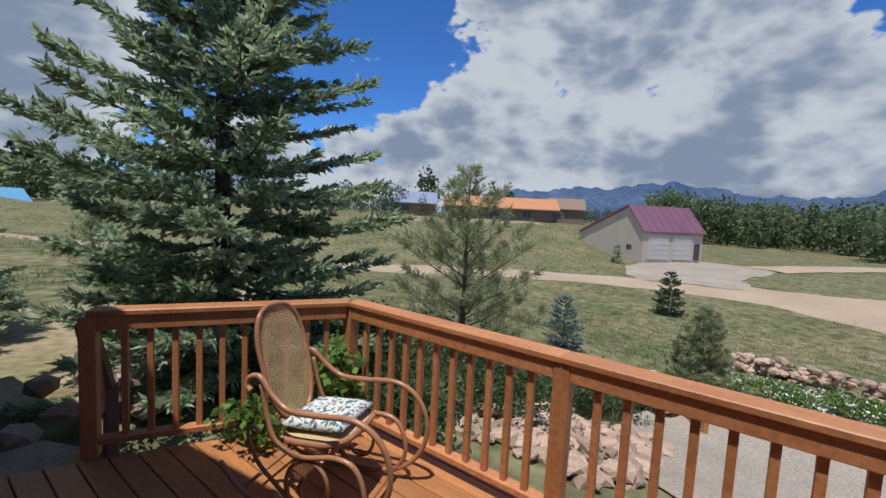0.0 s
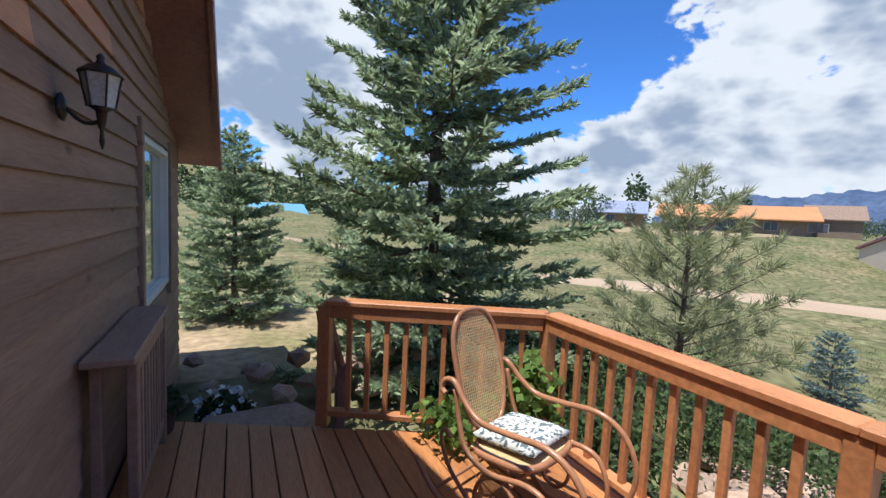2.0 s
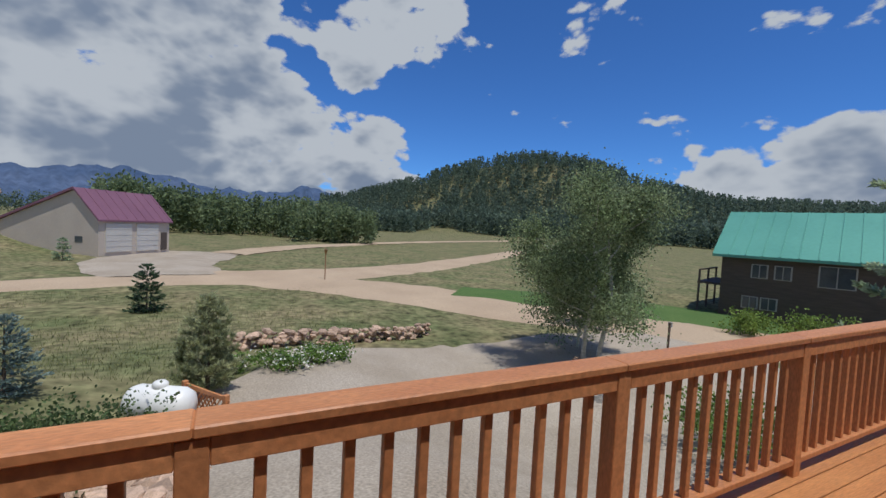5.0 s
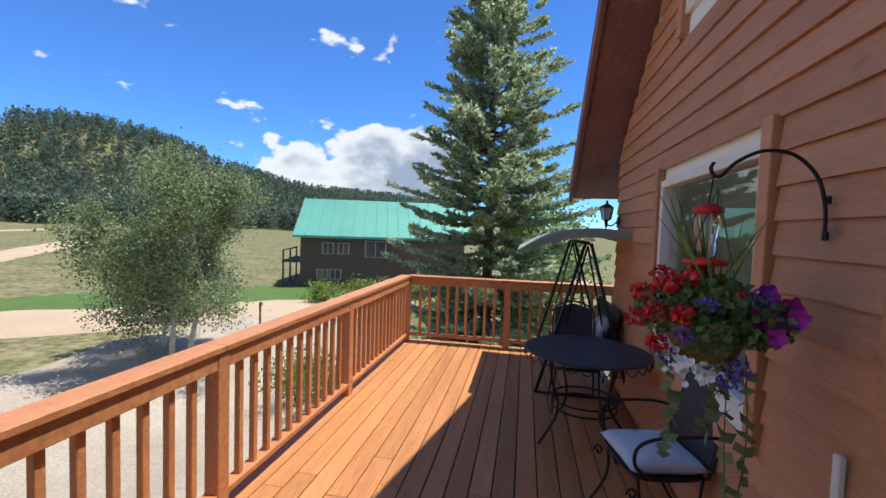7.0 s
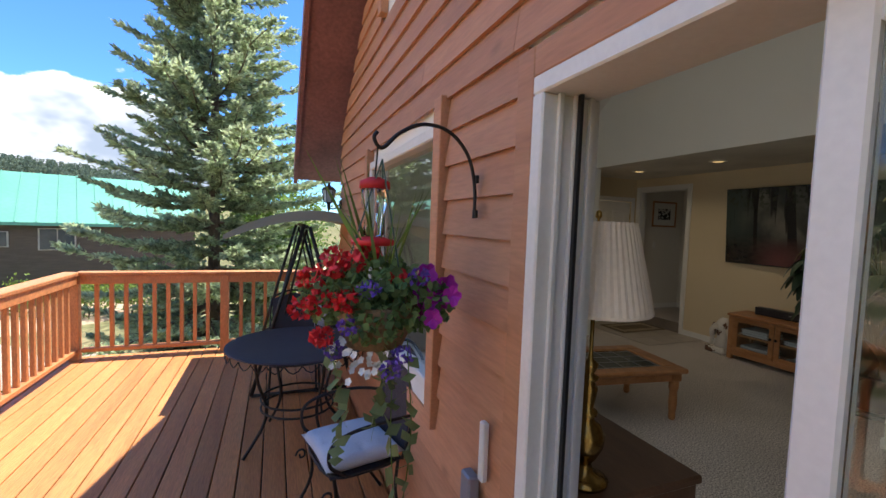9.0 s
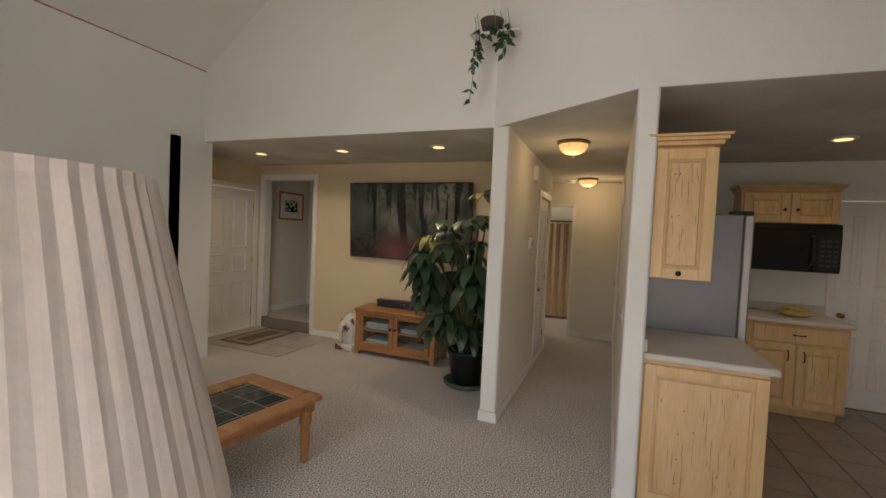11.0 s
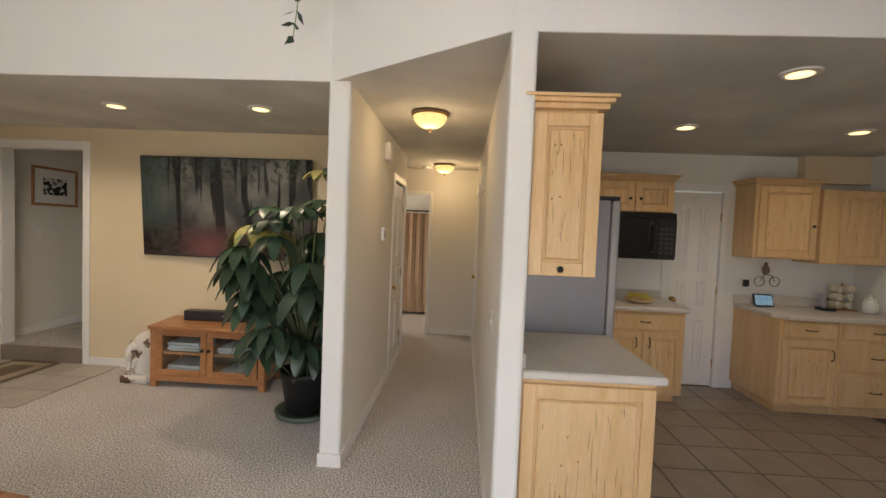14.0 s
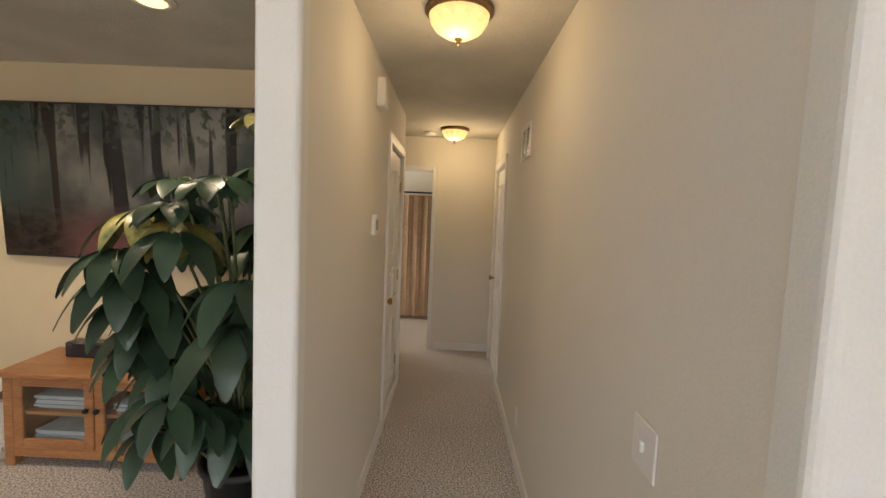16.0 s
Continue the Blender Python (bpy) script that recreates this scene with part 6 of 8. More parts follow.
def cushion(sx, sy, h, n=12, tuft=0):
    """A stuffed cushion: rounded slab with pinched corners and tufts."""
    bm = B()
    rows = []
    for face in (1, -1):
        grid = []
        for i in range(n + 1):
            row = []
            for j in range(n + 1):
                u, v = i / n * 2 - 1, j / n * 2 - 1
                edge = max(0.0, (1 - u ** 4) * (1 - v ** 4)) ** 0.45
                z = face * h / 2 * edge
                if tuft:
                    z -= face * h * 0.28 * math.exp(-((math.sin(u * math.pi * tuft / 2)) ** 2 + (math.sin(v * math.pi * tuft / 2)) ** 2) * 6) * edge
                pinch = 1 - 0.05 * (1 - abs(u)) * abs(v) - 0.05 * (1 - abs(v)) * abs(u)
                row.append(bm.verts.new((u * sx / 2 * pinch, v * sy / 2 * pinch, z)))
            grid.append(row)
        rows.append(grid)
        for i in range(n):
            for j in range(n):
                q = (grid[i][j], grid[i + 1][j], grid[i + 1][j + 1], grid[i][j + 1])
                bm.faces.new(q if face > 0 else tuple(reversed(q)))
    bmesh.ops.remove_doubles(bm, verts=bm.verts, dist=0.002)
    return bm


def rocking_chair():
    t = thing("rocking_chair", "brown bentwood rocking chair with cane seat and back", "rocking chair")
    lean = Matrix.Translation((-0.24, 0, 0.42)) @ Matrix.Rotation(radians(-19), 4, "Y")
    ring = []
    for k in range(40):
        a = k * math.tau / 40
        c, s = math.cos(a), math.sin(a)
        wy = 0.205 * math.copysign(abs(c) ** 0.7, c)
        z = 0.36 + 0.34 * math.copysign(abs(s) ** 0.75, s)
        ring.append(lean @ Vector((0, wy * (0.88 + 0.12 * min(1, z / 0.5)), z)))
    bm = B()
    tube(bm, ring, 0.0155, 8, True)
    part("back_frame", bm, bent, t, "", True)
    bm = B()
    for k in range(-11, 12):
        y = k * 0.0168
        hgt = 0.32 * math.sqrt(max(0.0, 1 - (abs(y) / 0.2) ** 2.6))
        if hgt > 0.03:
            for o in (-0.002, 0.002):
                obox(bm, lean @ Matrix.Translation((o, y, 0.36)), 0.0018, 0.0030, hgt * 2)
    for k in range(-19, 20):
        z = k * 0.0168
        wid = 0.195 * max(0.0, 1 - (abs(z) / 0.335) ** 2.6) ** 0.5
        if wid > 0.03:
            obox(bm, lean @ Matrix.Translation((0.0, 0, 0.36 + z)), 0.0018, wid * 2, 0.0042)
    tagged(part("back_cane", bm, cane, t), "woven cane back panel", kind="stuff")
    seat_ring = []
    tilt = Matrix.Translation((0.0, 0, 0.42)) @ Matrix.Rotation(radians(-5), 4, "Y")
    for k in range(36):
        a = k * math.tau / 36
        c, s = math.cos(a), math.sin(a)
        seat_ring.append(tilt @ Vector((0.235 * math.copysign(abs(c) ** 0.6, c), 0.23 * math.copysign(abs(s) ** 0.6, s), 0)))
    bm = B()
    tube(bm, seat_ring, 0.02, 8, True)
    part("seat_frame", bm, bent, t, "", True)
    bm = B()
    obox(bm, tilt @ Matrix.Translation((0, 0, 0.006)), 0.43, 0.42, 0.006, 0.002)
    part("seat", bm, cane, t, "woven cane seat")
    for s in (-1, 1):
        y = 0.265 * s
        bm = B()
        tube(bm, bez([(-0.62, y, 0.21), (-0.42, y, 0.07), (-0.12, y, 0.018), (0.2, y, 0.03), (0.42, y, 0.10), (0.545, y, 0.24), (0.57, y, 0.40), (0.49, y, 0.55), (0.33, y, 0.62), (0.1, y, 0.605), (-0.1, y, 0.60), (-0.23, y * 0.97, 0.66), (-0.33, y * 0.93, 0.74), (-0.40, y * 0.96, 0.735), (-0.415, y, 0.69), (-0.38, y, 0.665)], 6), 0.0165, 8)
        part("rocker", bm, bent, t, "", True)
        bm = B()
        tube(bm, bez([(-0.33, y * 0.9, 0.70), (-0.27, y * 0.92, 0.5), (-0.2, y * 0.95, 0.40), (-0.02, y, 0.36), (0.22, y, 0.40), (0.36, y, 0.36), (0.42, y, 0.2), (0.36, y, 0.07)], 6), 0.015, 8)
        part("side_loop", bm, bent, t, "", True)
        bm = B()
        sp = []
        for k in range(46):
            a = k * 0.26
            r = 0.055 + 0.0042 * k
            sp.append(Vector((0.05 + r * math.cos(a + 2.2), y * 0.98, 0.20 + min(r, 0.17) * math.sin(a + 2.2))))
        tube(bm, sp[:34], 0.012, 7)
        tube(bm, bez([sp[33], (-0.2, y, 0.18), (-0.33, y, 0.28), (-0.4, y, 0.42), (-0.36, y, 0.47), (-0.31, y, 0.44)], 6), 0.012, 7)
        part("scroll", bm, bent, t, "curled bentwood scroll", True)
    for x, z in ((-0.45, 0.085), (0.35, 0.075), (0.1, 0.33)):
        bm = B()
        tube(bm, [(x, -0.265, z), (x, 0.265, z)], 0.012, 8)
        part("stretcher", bm, bent, t, "", True)
    t.matrix_world = pose(2.03, 1.50, DECK_Z, 0, 0, -70) @ Matrix.Diagonal((0.88, 1, 1, 1))
    c = thing("seat_cushion", "white cushion with a dark leaf print on the rocker", "cushion")
    bm = cushion(0.40, 0.38, 0.085)
    part("cover", bm, pattern("leaf_print", (0.72, 0.71, 0.66), (0.13, 0.16, 0.17), 42, 0.50, 0.54), c, "", True)
    c.matrix_world = pose(2.03, 1.50, DECK_Z, 0, 0, -70) @ Matrix.Translation((-0.02, 0.01, 0.475)) @ Matrix.Rotation(radians(-6), 4, "Y")


rocking_chair()

mesh_iron = mat("iron_mesh", (0.045, 0.042, 0.052), 0.55, (0.03, 0.028, 0.036), 3, (1, 1, 1), 120, 0.3, 0, 0.3, 0.3)


def iron_table(cx, cy):
    t = thing("patio_table", "round black wrought-iron patio table", "table", (cx, cy, DECK_Z))
    bm = B()
    lathe(bm, [(0.01, 0.708), (0.47, 0.708), (0.485, 0.715), (0.485, 0.722), (0.47, 0.726), (0.01, 0.724)], sides=48)
    part("tabletop", bm, mesh_iron, t, "dark expanded-mesh tabletop")
    bm = B()
    for k in range(28):
        a = k * math.tau / 28
        p = [(0.48 * math.cos(a + o), 0.48 * math.sin(a + o), z) for o, z in ((0, 0.706), (0.05, 0.675), (0.11, 0.66), (0.17, 0.675), (0.22, 0.706))]
        tube(bm, p, 0.004, 5)
    part("apron", bm, black_metal, t, "scrolled iron apron")
    for k in range(4):
        a = k * math.pi / 2 + 0.5
        c, s = math.cos(a), math.sin(a)
        bm = B()
        tube(bm, bez([(0.33 * c, 0.33 * s, 0.705), (0.30 * c, 0.30 * s, 0.5), (0.24 * c, 0.24 * s, 0.32), (0.27 * c, 0.27 * s, 0.18), (0.40 * c, 0.40 * s, 0.008)], 6), 0.011, 7)
        part("leg", bm, black_metal, t, "", True)
    for r, z in ((0.25, 0.33), (0.25, 0.27)):
        bm = B()
        tube(bm, [(r * math.cos(k * math.tau / 32), r * math.sin(k * math.tau / 32), z) for k in range(32)], 0.008, 6, True)
        part("hoop", bm, black_metal, t, "", True)


iron_table(0.50, -2.86)


def iron_chair(m, label, cloth, cushion_label):
    t = thing("patio_chair", label, "chair", (0, 0, 0), "patio chairs")
    bm = B()
    tube(bm, [(0.2 * math.copysign(abs(math.cos(a)) ** 0.5, math.cos(a)), 0.21 * math.copysign(abs(math.sin(a)) ** 0.5, math.sin(a)), 0.40) for a in [k * math.tau / 32 for k in range(32)]], 0.009, 6, True)
    part("seat_frame", bm, black_metal, t, "", True)
    bm = B()
    box(bm, -0.19, 0.19, -0.2, 0.2, 0.398, 0.404)
    part("seat", bm, mesh_iron, t)
    bm = B()
    tube(bm, bez([(-0.19, -0.2, 0.40), (-0.25, -0.2, 0.62), (-0.31, -0.19, 0.86), (-0.325, -0.1, 0.93), (-0.33, 0, 0.95), (-0.325, 0.1, 0.93), (-0.31, 0.19, 0.86), (-0.25, 0.2, 0.62), (-0.19, 0.2, 0.40)], 6), 0.009, 7)
    part("back_frame", bm, black_metal, t, "", True)
    bm = B()
    prism(bm, [(-0.2, -0.19, 0.44), (-0.2, 0.19, 0.44), (-0.308, 0.18, 0.88), (-0.322, 0, 0.93), (-0.308, -0.18, 0.88)], (0.004, 0, 0.001))
    part("backrest", bm, mesh_iron, t, "dark mesh backrest")
    for s in (-1, 1):
        bm = B()
        tube(bm, bez([(-0.25, 0.2 * s, 0.62), (-0.1, 0.235 * s, 0.64), (0.1, 0.24 * s, 0.63), (0.2, 0.235 * s, 0.58), (0.2, 0.22 * s, 0.48), (0.12, 0.21 * s, 0.41)], 6), 0.009, 7)
        part("armrest", bm, black_metal, t, "", True)
        for x0, x1 in ((0.17, 0.26), (-0.17, -0.27)):
            bm = B()
            tube(bm, bez([(x0, 0.19 * s, 0.40), (x0 * 0.95, 0.2 * s, 0.2), (x1, 0.215 * s, 0.008)], 6), 0.009, 7)
            part("leg", bm, black_metal, t, "", True)
        bm = B()
        tube(bm, [(0.21 + 0.03 * math.cos(a) * (1 - a / 9), 0.22 * s, 0.33 + 0.035 * math.sin(a) * (1 - a / 9)) for a in [k * 0.4 for k in range(18)]], 0.006, 6)
        part("scroll", bm, black_metal, t, "", True)
    t.matrix_world = m
    c = thing("chair_cushion", cushion_label, "cushion", (0, 0, 0), "patio cushions")
    part("cover", cushion(0.41, 0.42, 0.10, 16, 3), cloth, c, "", True)
    c.matrix_world = m @ Matrix.Translation((0.01, 0, 0.448))


ice = mat("pale_blue_cloth", (0.50, 0.56, 0.63), 0.9, (0.46, 0.52, 0.60), 6, (1, 1, 1), 120, 0.3, 0, 0, 0.06, 0.2)
iron_chair(pose(0.27, -1.86, DECK_Z, 0, 0, 12), "black wrought-iron patio chair near the sliding door", ice, "pale blue tufted cushion on the iron chair")
stripe = mat("striped_cloth", (0.50, 0.54, 0.62), 0.9, (0.12, 0.13, 0.17), 14, (0.3, 6, 1), 90, 0.2, 0, 0, 0.1, 0.2)
iron_chair(pose(0.50, -3.52, DECK_Z, 0, 0, 90), "black wrought-iron patio chair beyond the table", stripe, "grey striped cushion on the far iron chair")


def porch_swing():
    t = thing("porch_swing", "canopied porch swing with a dark frame and grey-green top", "porch swing", (0.40, -4.45, DECK_Z))
    for y in (-0.72, 0.72):
        for x in (-0.45, 0.45):
            bm = B()
            tube(bm, [(x, y, 0.02), (x * 0.06, y, 1.55)], 0.017, 8)
            part("leg", bm, black_metal, t, "", True)
        bm = B()
        tube(bm, [(-0.45, y, 0.02), (0.45, y, 0.02)], 0.016, 8)
        part("foot", bm, black_metal, t, "", True)
        for x in (-0.2, 0.2):
            bm = B()
            tube(bm, [(0, y * 0.96, 1.52), (x, y * 0.9, 0.62)], 0.01, 6)
            part("hanger", bm, black_metal, t, "", True)
    bm = B()
    tube(bm, [(0, -0.74, 1.55), (0, 0.74, 1.55)], 0.018, 8)
    part("top_bar", bm, black_metal, t, "", True)
    bm = B()
    top = [(-0.68 + 1.36 * k / 14, 0, 1.70 - 0.19 * (abs(k / 14 * 2 - 0.88)) ** 2.0) for k in range(15)]
    low = [(x, 0, z - 0.045 - 0.045 * (1 - abs(x / 0.68) ** 2)) for x, _, z in reversed(top)]
    prism(bm, [(x, -0.76, z) for x, _, z in top + low], (0, 1.52, 0))
    part("canopy", bm, mat("canopy_cloth", (0.27, 0.31, 0.27), 0.85, (0.23, 0.27, 0.23), 3, (1, 1, 1), 120, 0.2, 0, 0, 0.06), t, "grey-green arched canopy")
    bm = B()
    box(bm, -0.24, 0.26, -0.6, 0.6, 0.33, 0.36, 0.008)
    part("seat", bm, black_metal, t)
    bm = B()
    obox(bm, Matrix.Translation((-0.30, 0, 0.62)) @ Matrix.Rotation(radians(-14), 4, "Y"), 0.03, 1.2, 0.5, 0.01)
    part("backrest", bm, black_metal, t)
    c = thing("swing_cushion", "pale blue seat cushion on the porch swing", "cushion", (0.41, -4.45, DECK_Z + 0.425))
    part("cover", cushion(0.5, 1.16, 0.13, 14, 4), ice, c, "", True)
    p = thing("throw_pillow", "tan patterned pillow leaning on the porch swing", "pillow", (0.28, -4.15, DECK_Z + 0.66))
    bm = cushion(0.4, 0.4, 0.14)
    bm.transform(Matrix.Rotation(radians(68), 4, "Y"))
    part("cover", bm, pattern("tan_print", (0.42, 0.30, 0.17), (0.25, 0.16, 0.08), 14), p, "", True)
    p2 = thing("throw_pillow", "pale blue pillow leaning on the porch swing", "pillow", (0.26, -3.98, DECK_Z + 0.63))
    bm = cushion(0.4, 0.42, 0.15)
    bm.transform(Matrix.Rotation(radians(62), 4, "Y"))
    part("cover", bm, ice, p2, "", True)


porch_swing()


def petals(center, radius, n, size, seed, squash=0.7):
    r = np.random.default_rng(seed)
    u = r.normal(size=(n, 3))
    u /= np.linalg.norm(u, axis=1, keepdims=True)
    P = u * radius * np.array([1, 1, squash]) * r.uniform(0.75, 1.0, (n, 1)) + np.array(center)
    D = np.cross(u, r.normal(size=(n, 3))) + u * 0.35
    D /= np.linalg.norm(D, axis=1, keepdims=True)
    return blades(P, D, size, size * 0.48, r)


def bloom(center, face, r, rng, n=5):
    """One open trumpet flower: wide rounded petals round a throat."""
    f = Vector(face).normalized()
    s = f.orthogonal().normalized()
    q = f.cross(s)
    c = Vector(center)
    V, F = [tuple(c - f * r * 0.4)], []
    m = n * 3
    a0 = rng.uniform(0, 6.28)
    for k in range(m):
        a = a0 + k * math.tau / m
        rr_ = r * (1.0 if k % 3 else 0.78)
        p = c + (s * math.cos(a) + q * math.sin(a)) * rr_ + f * (0.12 * r * rng.uniform(-1, 1))
        V.append(tuple(p))
    for k in range(m):
        F.append((0, 1 + k, 1 + (k + 1) % m))
    return V, F


def hanging_basket():
    cx, cy, cz = 0.36, -1.03, 1.25
    h = thing("wall_hook", "black iron shepherd hook fixed on the siding", "hook", (0.03, -1.0, 1.60))
    bm = B()
    tube(bm, [p - Vector((0.03, -1.0, 1.60)) for p in bez([(0.026, -1.0, 1.585), (0.03, -1.0, 1.70), (0.06, -1.0, 1.80), (0.13, -1.0, 1.87), (0.22, -1.0, 1.885), (0.30, -1.0, 1.85), (0.35, -1.0, 1.80), (0.372, -1.0, 1.80), (0.385, -1.0, 1.825), (0.375, -1.0, 1.845)], 7)], 0.0065, 8)
    part("arm", bm, black_metal, h, "", True)
    for z in (1.60, 1.72):
        bm = B()
        box(bm, -0.013, 0.0, -0.011, 0.011, z - 1.60 - 0.014, z - 1.60 + 0.014, 0.002)
        part("bracket", bm, black_metal, h)
    t = thing("hanging_basket", "hanging basket overflowing with red, purple and white flowers", "hanging basket", (cx, cy, cz))
    o = Vector((cx, cy, cz))
    bm = B()
    lathe(bm, [(0.05, -0.12), (0.11, -0.1), (0.15, -0.02), (0.165, 0.05), (0.15, 0.052)], sides=20)
    part("pot", bm, mat("coir", (0.30, 0.20, 0.10), 0.95, None, 12, (1, 1, 1), 60, 0.8), t, "", True)
    for k in range(3):
        a = k * 2.1
        bm = B()
        tube(bm, [(0.155 * math.cos(a), 0.155 * math.sin(a), 0.05), (-0.005, 0.03, 0.555)], 0.003, 5)
        part("chain", bm, mat("green_wire", (0.06, 0.14, 0.11), 0.5), t)
    r = np.random.default_rng(5)
    Vs, Fs, n = [], [], 0
    for c, rad, cnt, size in (((0, 0, 0.09), 0.18, 780, 0.036), ((0.13, -0.05, 0.07), 0.14, 480, 0.034), ((-0.13, 0.07, 0.06), 0.14, 500, 0.036), ((0.02, 0.10, 0.0), 0.10, 220, 0.034)):
        V, F = petals(c, rad, cnt, size, cnt)
        Vs.append(V), Fs.append(F + n)
        n += len(V)
    raw("foliage", np.concatenate(Vs), np.concatenate(Fs), leafy("basket_leaves", (0.26, 0.38, 0.15), (0.16, 0.27, 0.10)), t, "mixed green foliage")
    red = mat("red_petals", (0.78, 0.035, 0.04), 0.6, (0.62, 0.02, 0.025), 9, (1, 1, 1), 30, 0, 0.2, 0, 0.15)
    for k, (x, y, z, s) in enumerate(((0.24, -0.06, 0.13, 0.06), (0.21, 0.05, 0.07, 0.055), (0.17, 0.03, 0.18, 0.055), (0.09, 0.05, 0.20, 0.05), (0.02, 0.0, 0.23, 0.05), (0.27, -0.02, 0.03, 0.05), (0.13, 0.13, 0.08, 0.05), (0.20, 0.06, -0.05, 0.045), (0.14, -0.12, 0.2, 0.06), (-0.07, 0.10, 0.14, 0.045))):
        V, F = petals((x, y, z), s * 0.82, 80, 0.026, 100 + k)
        raw("geranium", V, F, red, t, "round red geranium head")
    mag = mat("magenta_petals", (0.45, 0.02, 0.38), 0.6, (0.36, 0.012, 0.33), 9, (1, 1, 1), 30, 0, 0.15, 0, 0.1)
    rg = random.Random(3)
    for k in range(13):
        V, F = bloom((-0.21 + rg.uniform(-0.06, 0.07), 0.13 + rg.uniform(-0.06, 0.08), 0.10 + rg.uniform(-0.09, 0.09)), (0.2 + rg.uniform(-0.3, 0.3), 1.0, rg.uniform(-0.1, 0.5)), rg.uniform(0.034, 0.046), rg)
        raw("petunia", V, F, mag, t, "magenta petunia")
    vio = mat("violet_petals", (0.13, 0.07, 0.42), 0.6, (0.20, 0.09, 0.50), 9, (1, 1, 1), 30, 0, 0.2, 0, 0.1)
    for k, (x, y, z) in enumerate(((0.06, 0.15, 0.12), (0.12, 0.14, 0.0), (-0.06, 0.17, -0.10), (0.16, 0.05, -0.10), (-0.12, 0.16, 0.16), (-0.02, 0.17, -0.15))):
        V, F = petals((x, y, z), 0.038, 55, 0.018, 200 + k)
        raw("lobelia", V, F, vio, t, "violet flower spray")
    wht = mat("white_small_petals", (0.80, 0.79, 0.76), 0.6, (0.72, 0.72, 0.68), 9, (1, 1, 1), 30, 0, 0.05, 0, 0.05)
    for k in range(34):
        V, F = bloom((0.08 + rg.uniform(-0.12, 0.1), 0.08 + rg.uniform(-0.08, 0.1), -0.12 + rg.uniform(-0.06, 0.05)), (0.6, 0.6, 0.5), 0.014, rg)
        raw("bacopa", V, F, wht, t)
    # spiky grass and trailing vines
    P = np.tile(np.array([0.0, 0.02, 0.12]), (26, 1)) + r.normal(size=(26, 3)) * 0.03
    D = r.normal(size=(26, 3)) * np.array([0.32, 0.32, 0.1]) + np.array([0, 0, 0.9])
    D /= np.linalg.norm(D, axis=1, keepdims=True)
    V, F = blades(P, D, 0.42, 0.006, r)
    raw("spike_leaves", V, F, leaf_green, t, "thin upright spike leaves")
    vine_leaf = leafy("vine_leaves", (0.24, 0.30, 0.14), (0.16, 0.23, 0.09), 0.3)
    for k, (x, y, length) in enumerate(((-0.06, 0.10, 0.9), (0.14, 0.02, 0.45), (-0.10, 0.14, 0.7), (0.0, 0.12, 0.3))):
        bm = B()
        pts = [Vector((x + 0.02 * math.sin(q * 5 + k), y + 0.03 * math.sin(q * 3.3 + k), -0.05 - length * q)) for q in [s / 12 for s in range(13)]]
        tube(bm, pts, 0.0025, 4)
        v = part("vine", bm, leaf_green, t)
        Vs, Fs, n = [], [], 0
        for p in pts[1:]:
            for s in (-1, 1):
                d = np.array([[0.5 * rg.uniform(-1, 1), s * 0.8, -0.5]])
                d /= np.linalg.norm(d)
                V, F = blades(np.array([tuple(p)]), d, 0.06, 0.034, r)
                Vs.append(V), Fs.append(F + n)
                n += len(V)
        raw("vine_leaves", np.concatenate(Vs), np.concatenate(Fs), vine_leaf, v, "pale rounded vine leaves")
    t.scale = (0.86, 0.86, 0.92)
    f = thing("bird_feeder", "glass hummingbird feeder with a red cap and base", "bird feeder", (0.37, -1.04, 1.48))
    bm = B()
    lathe(bm, [(0.02, 0.03), (0.036, 0.04), (0.03, 0.09), (0.042, 0.14), (0.045, 0.185), (0.03, 0.19)], sides=18)
    part("bottle", bm, clear, f, "clear glass bottle", True)
    bm = B()
    lathe(bm, [(0.03, 0.186), (0.05, 0.188), (0.05, 0.21), (0.02, 0.225)], sides=18)
    part("cap", bm, red, f, "red plastic cap", True)
    bm = B()
    lathe(bm, [(0.02, 0.0), (0.07, 0.005), (0.075, 0.02), (0.03, 0.032)], sides=18)
    part("base", bm, red, f, "red plastic base", True)
    bm = B()
    tube(bm, [(0, 0, 0.222), (0.0, 0.03, 0.32)], 0.003, 5)
    part("hanger", bm, black_metal, f)


hanging_basket()


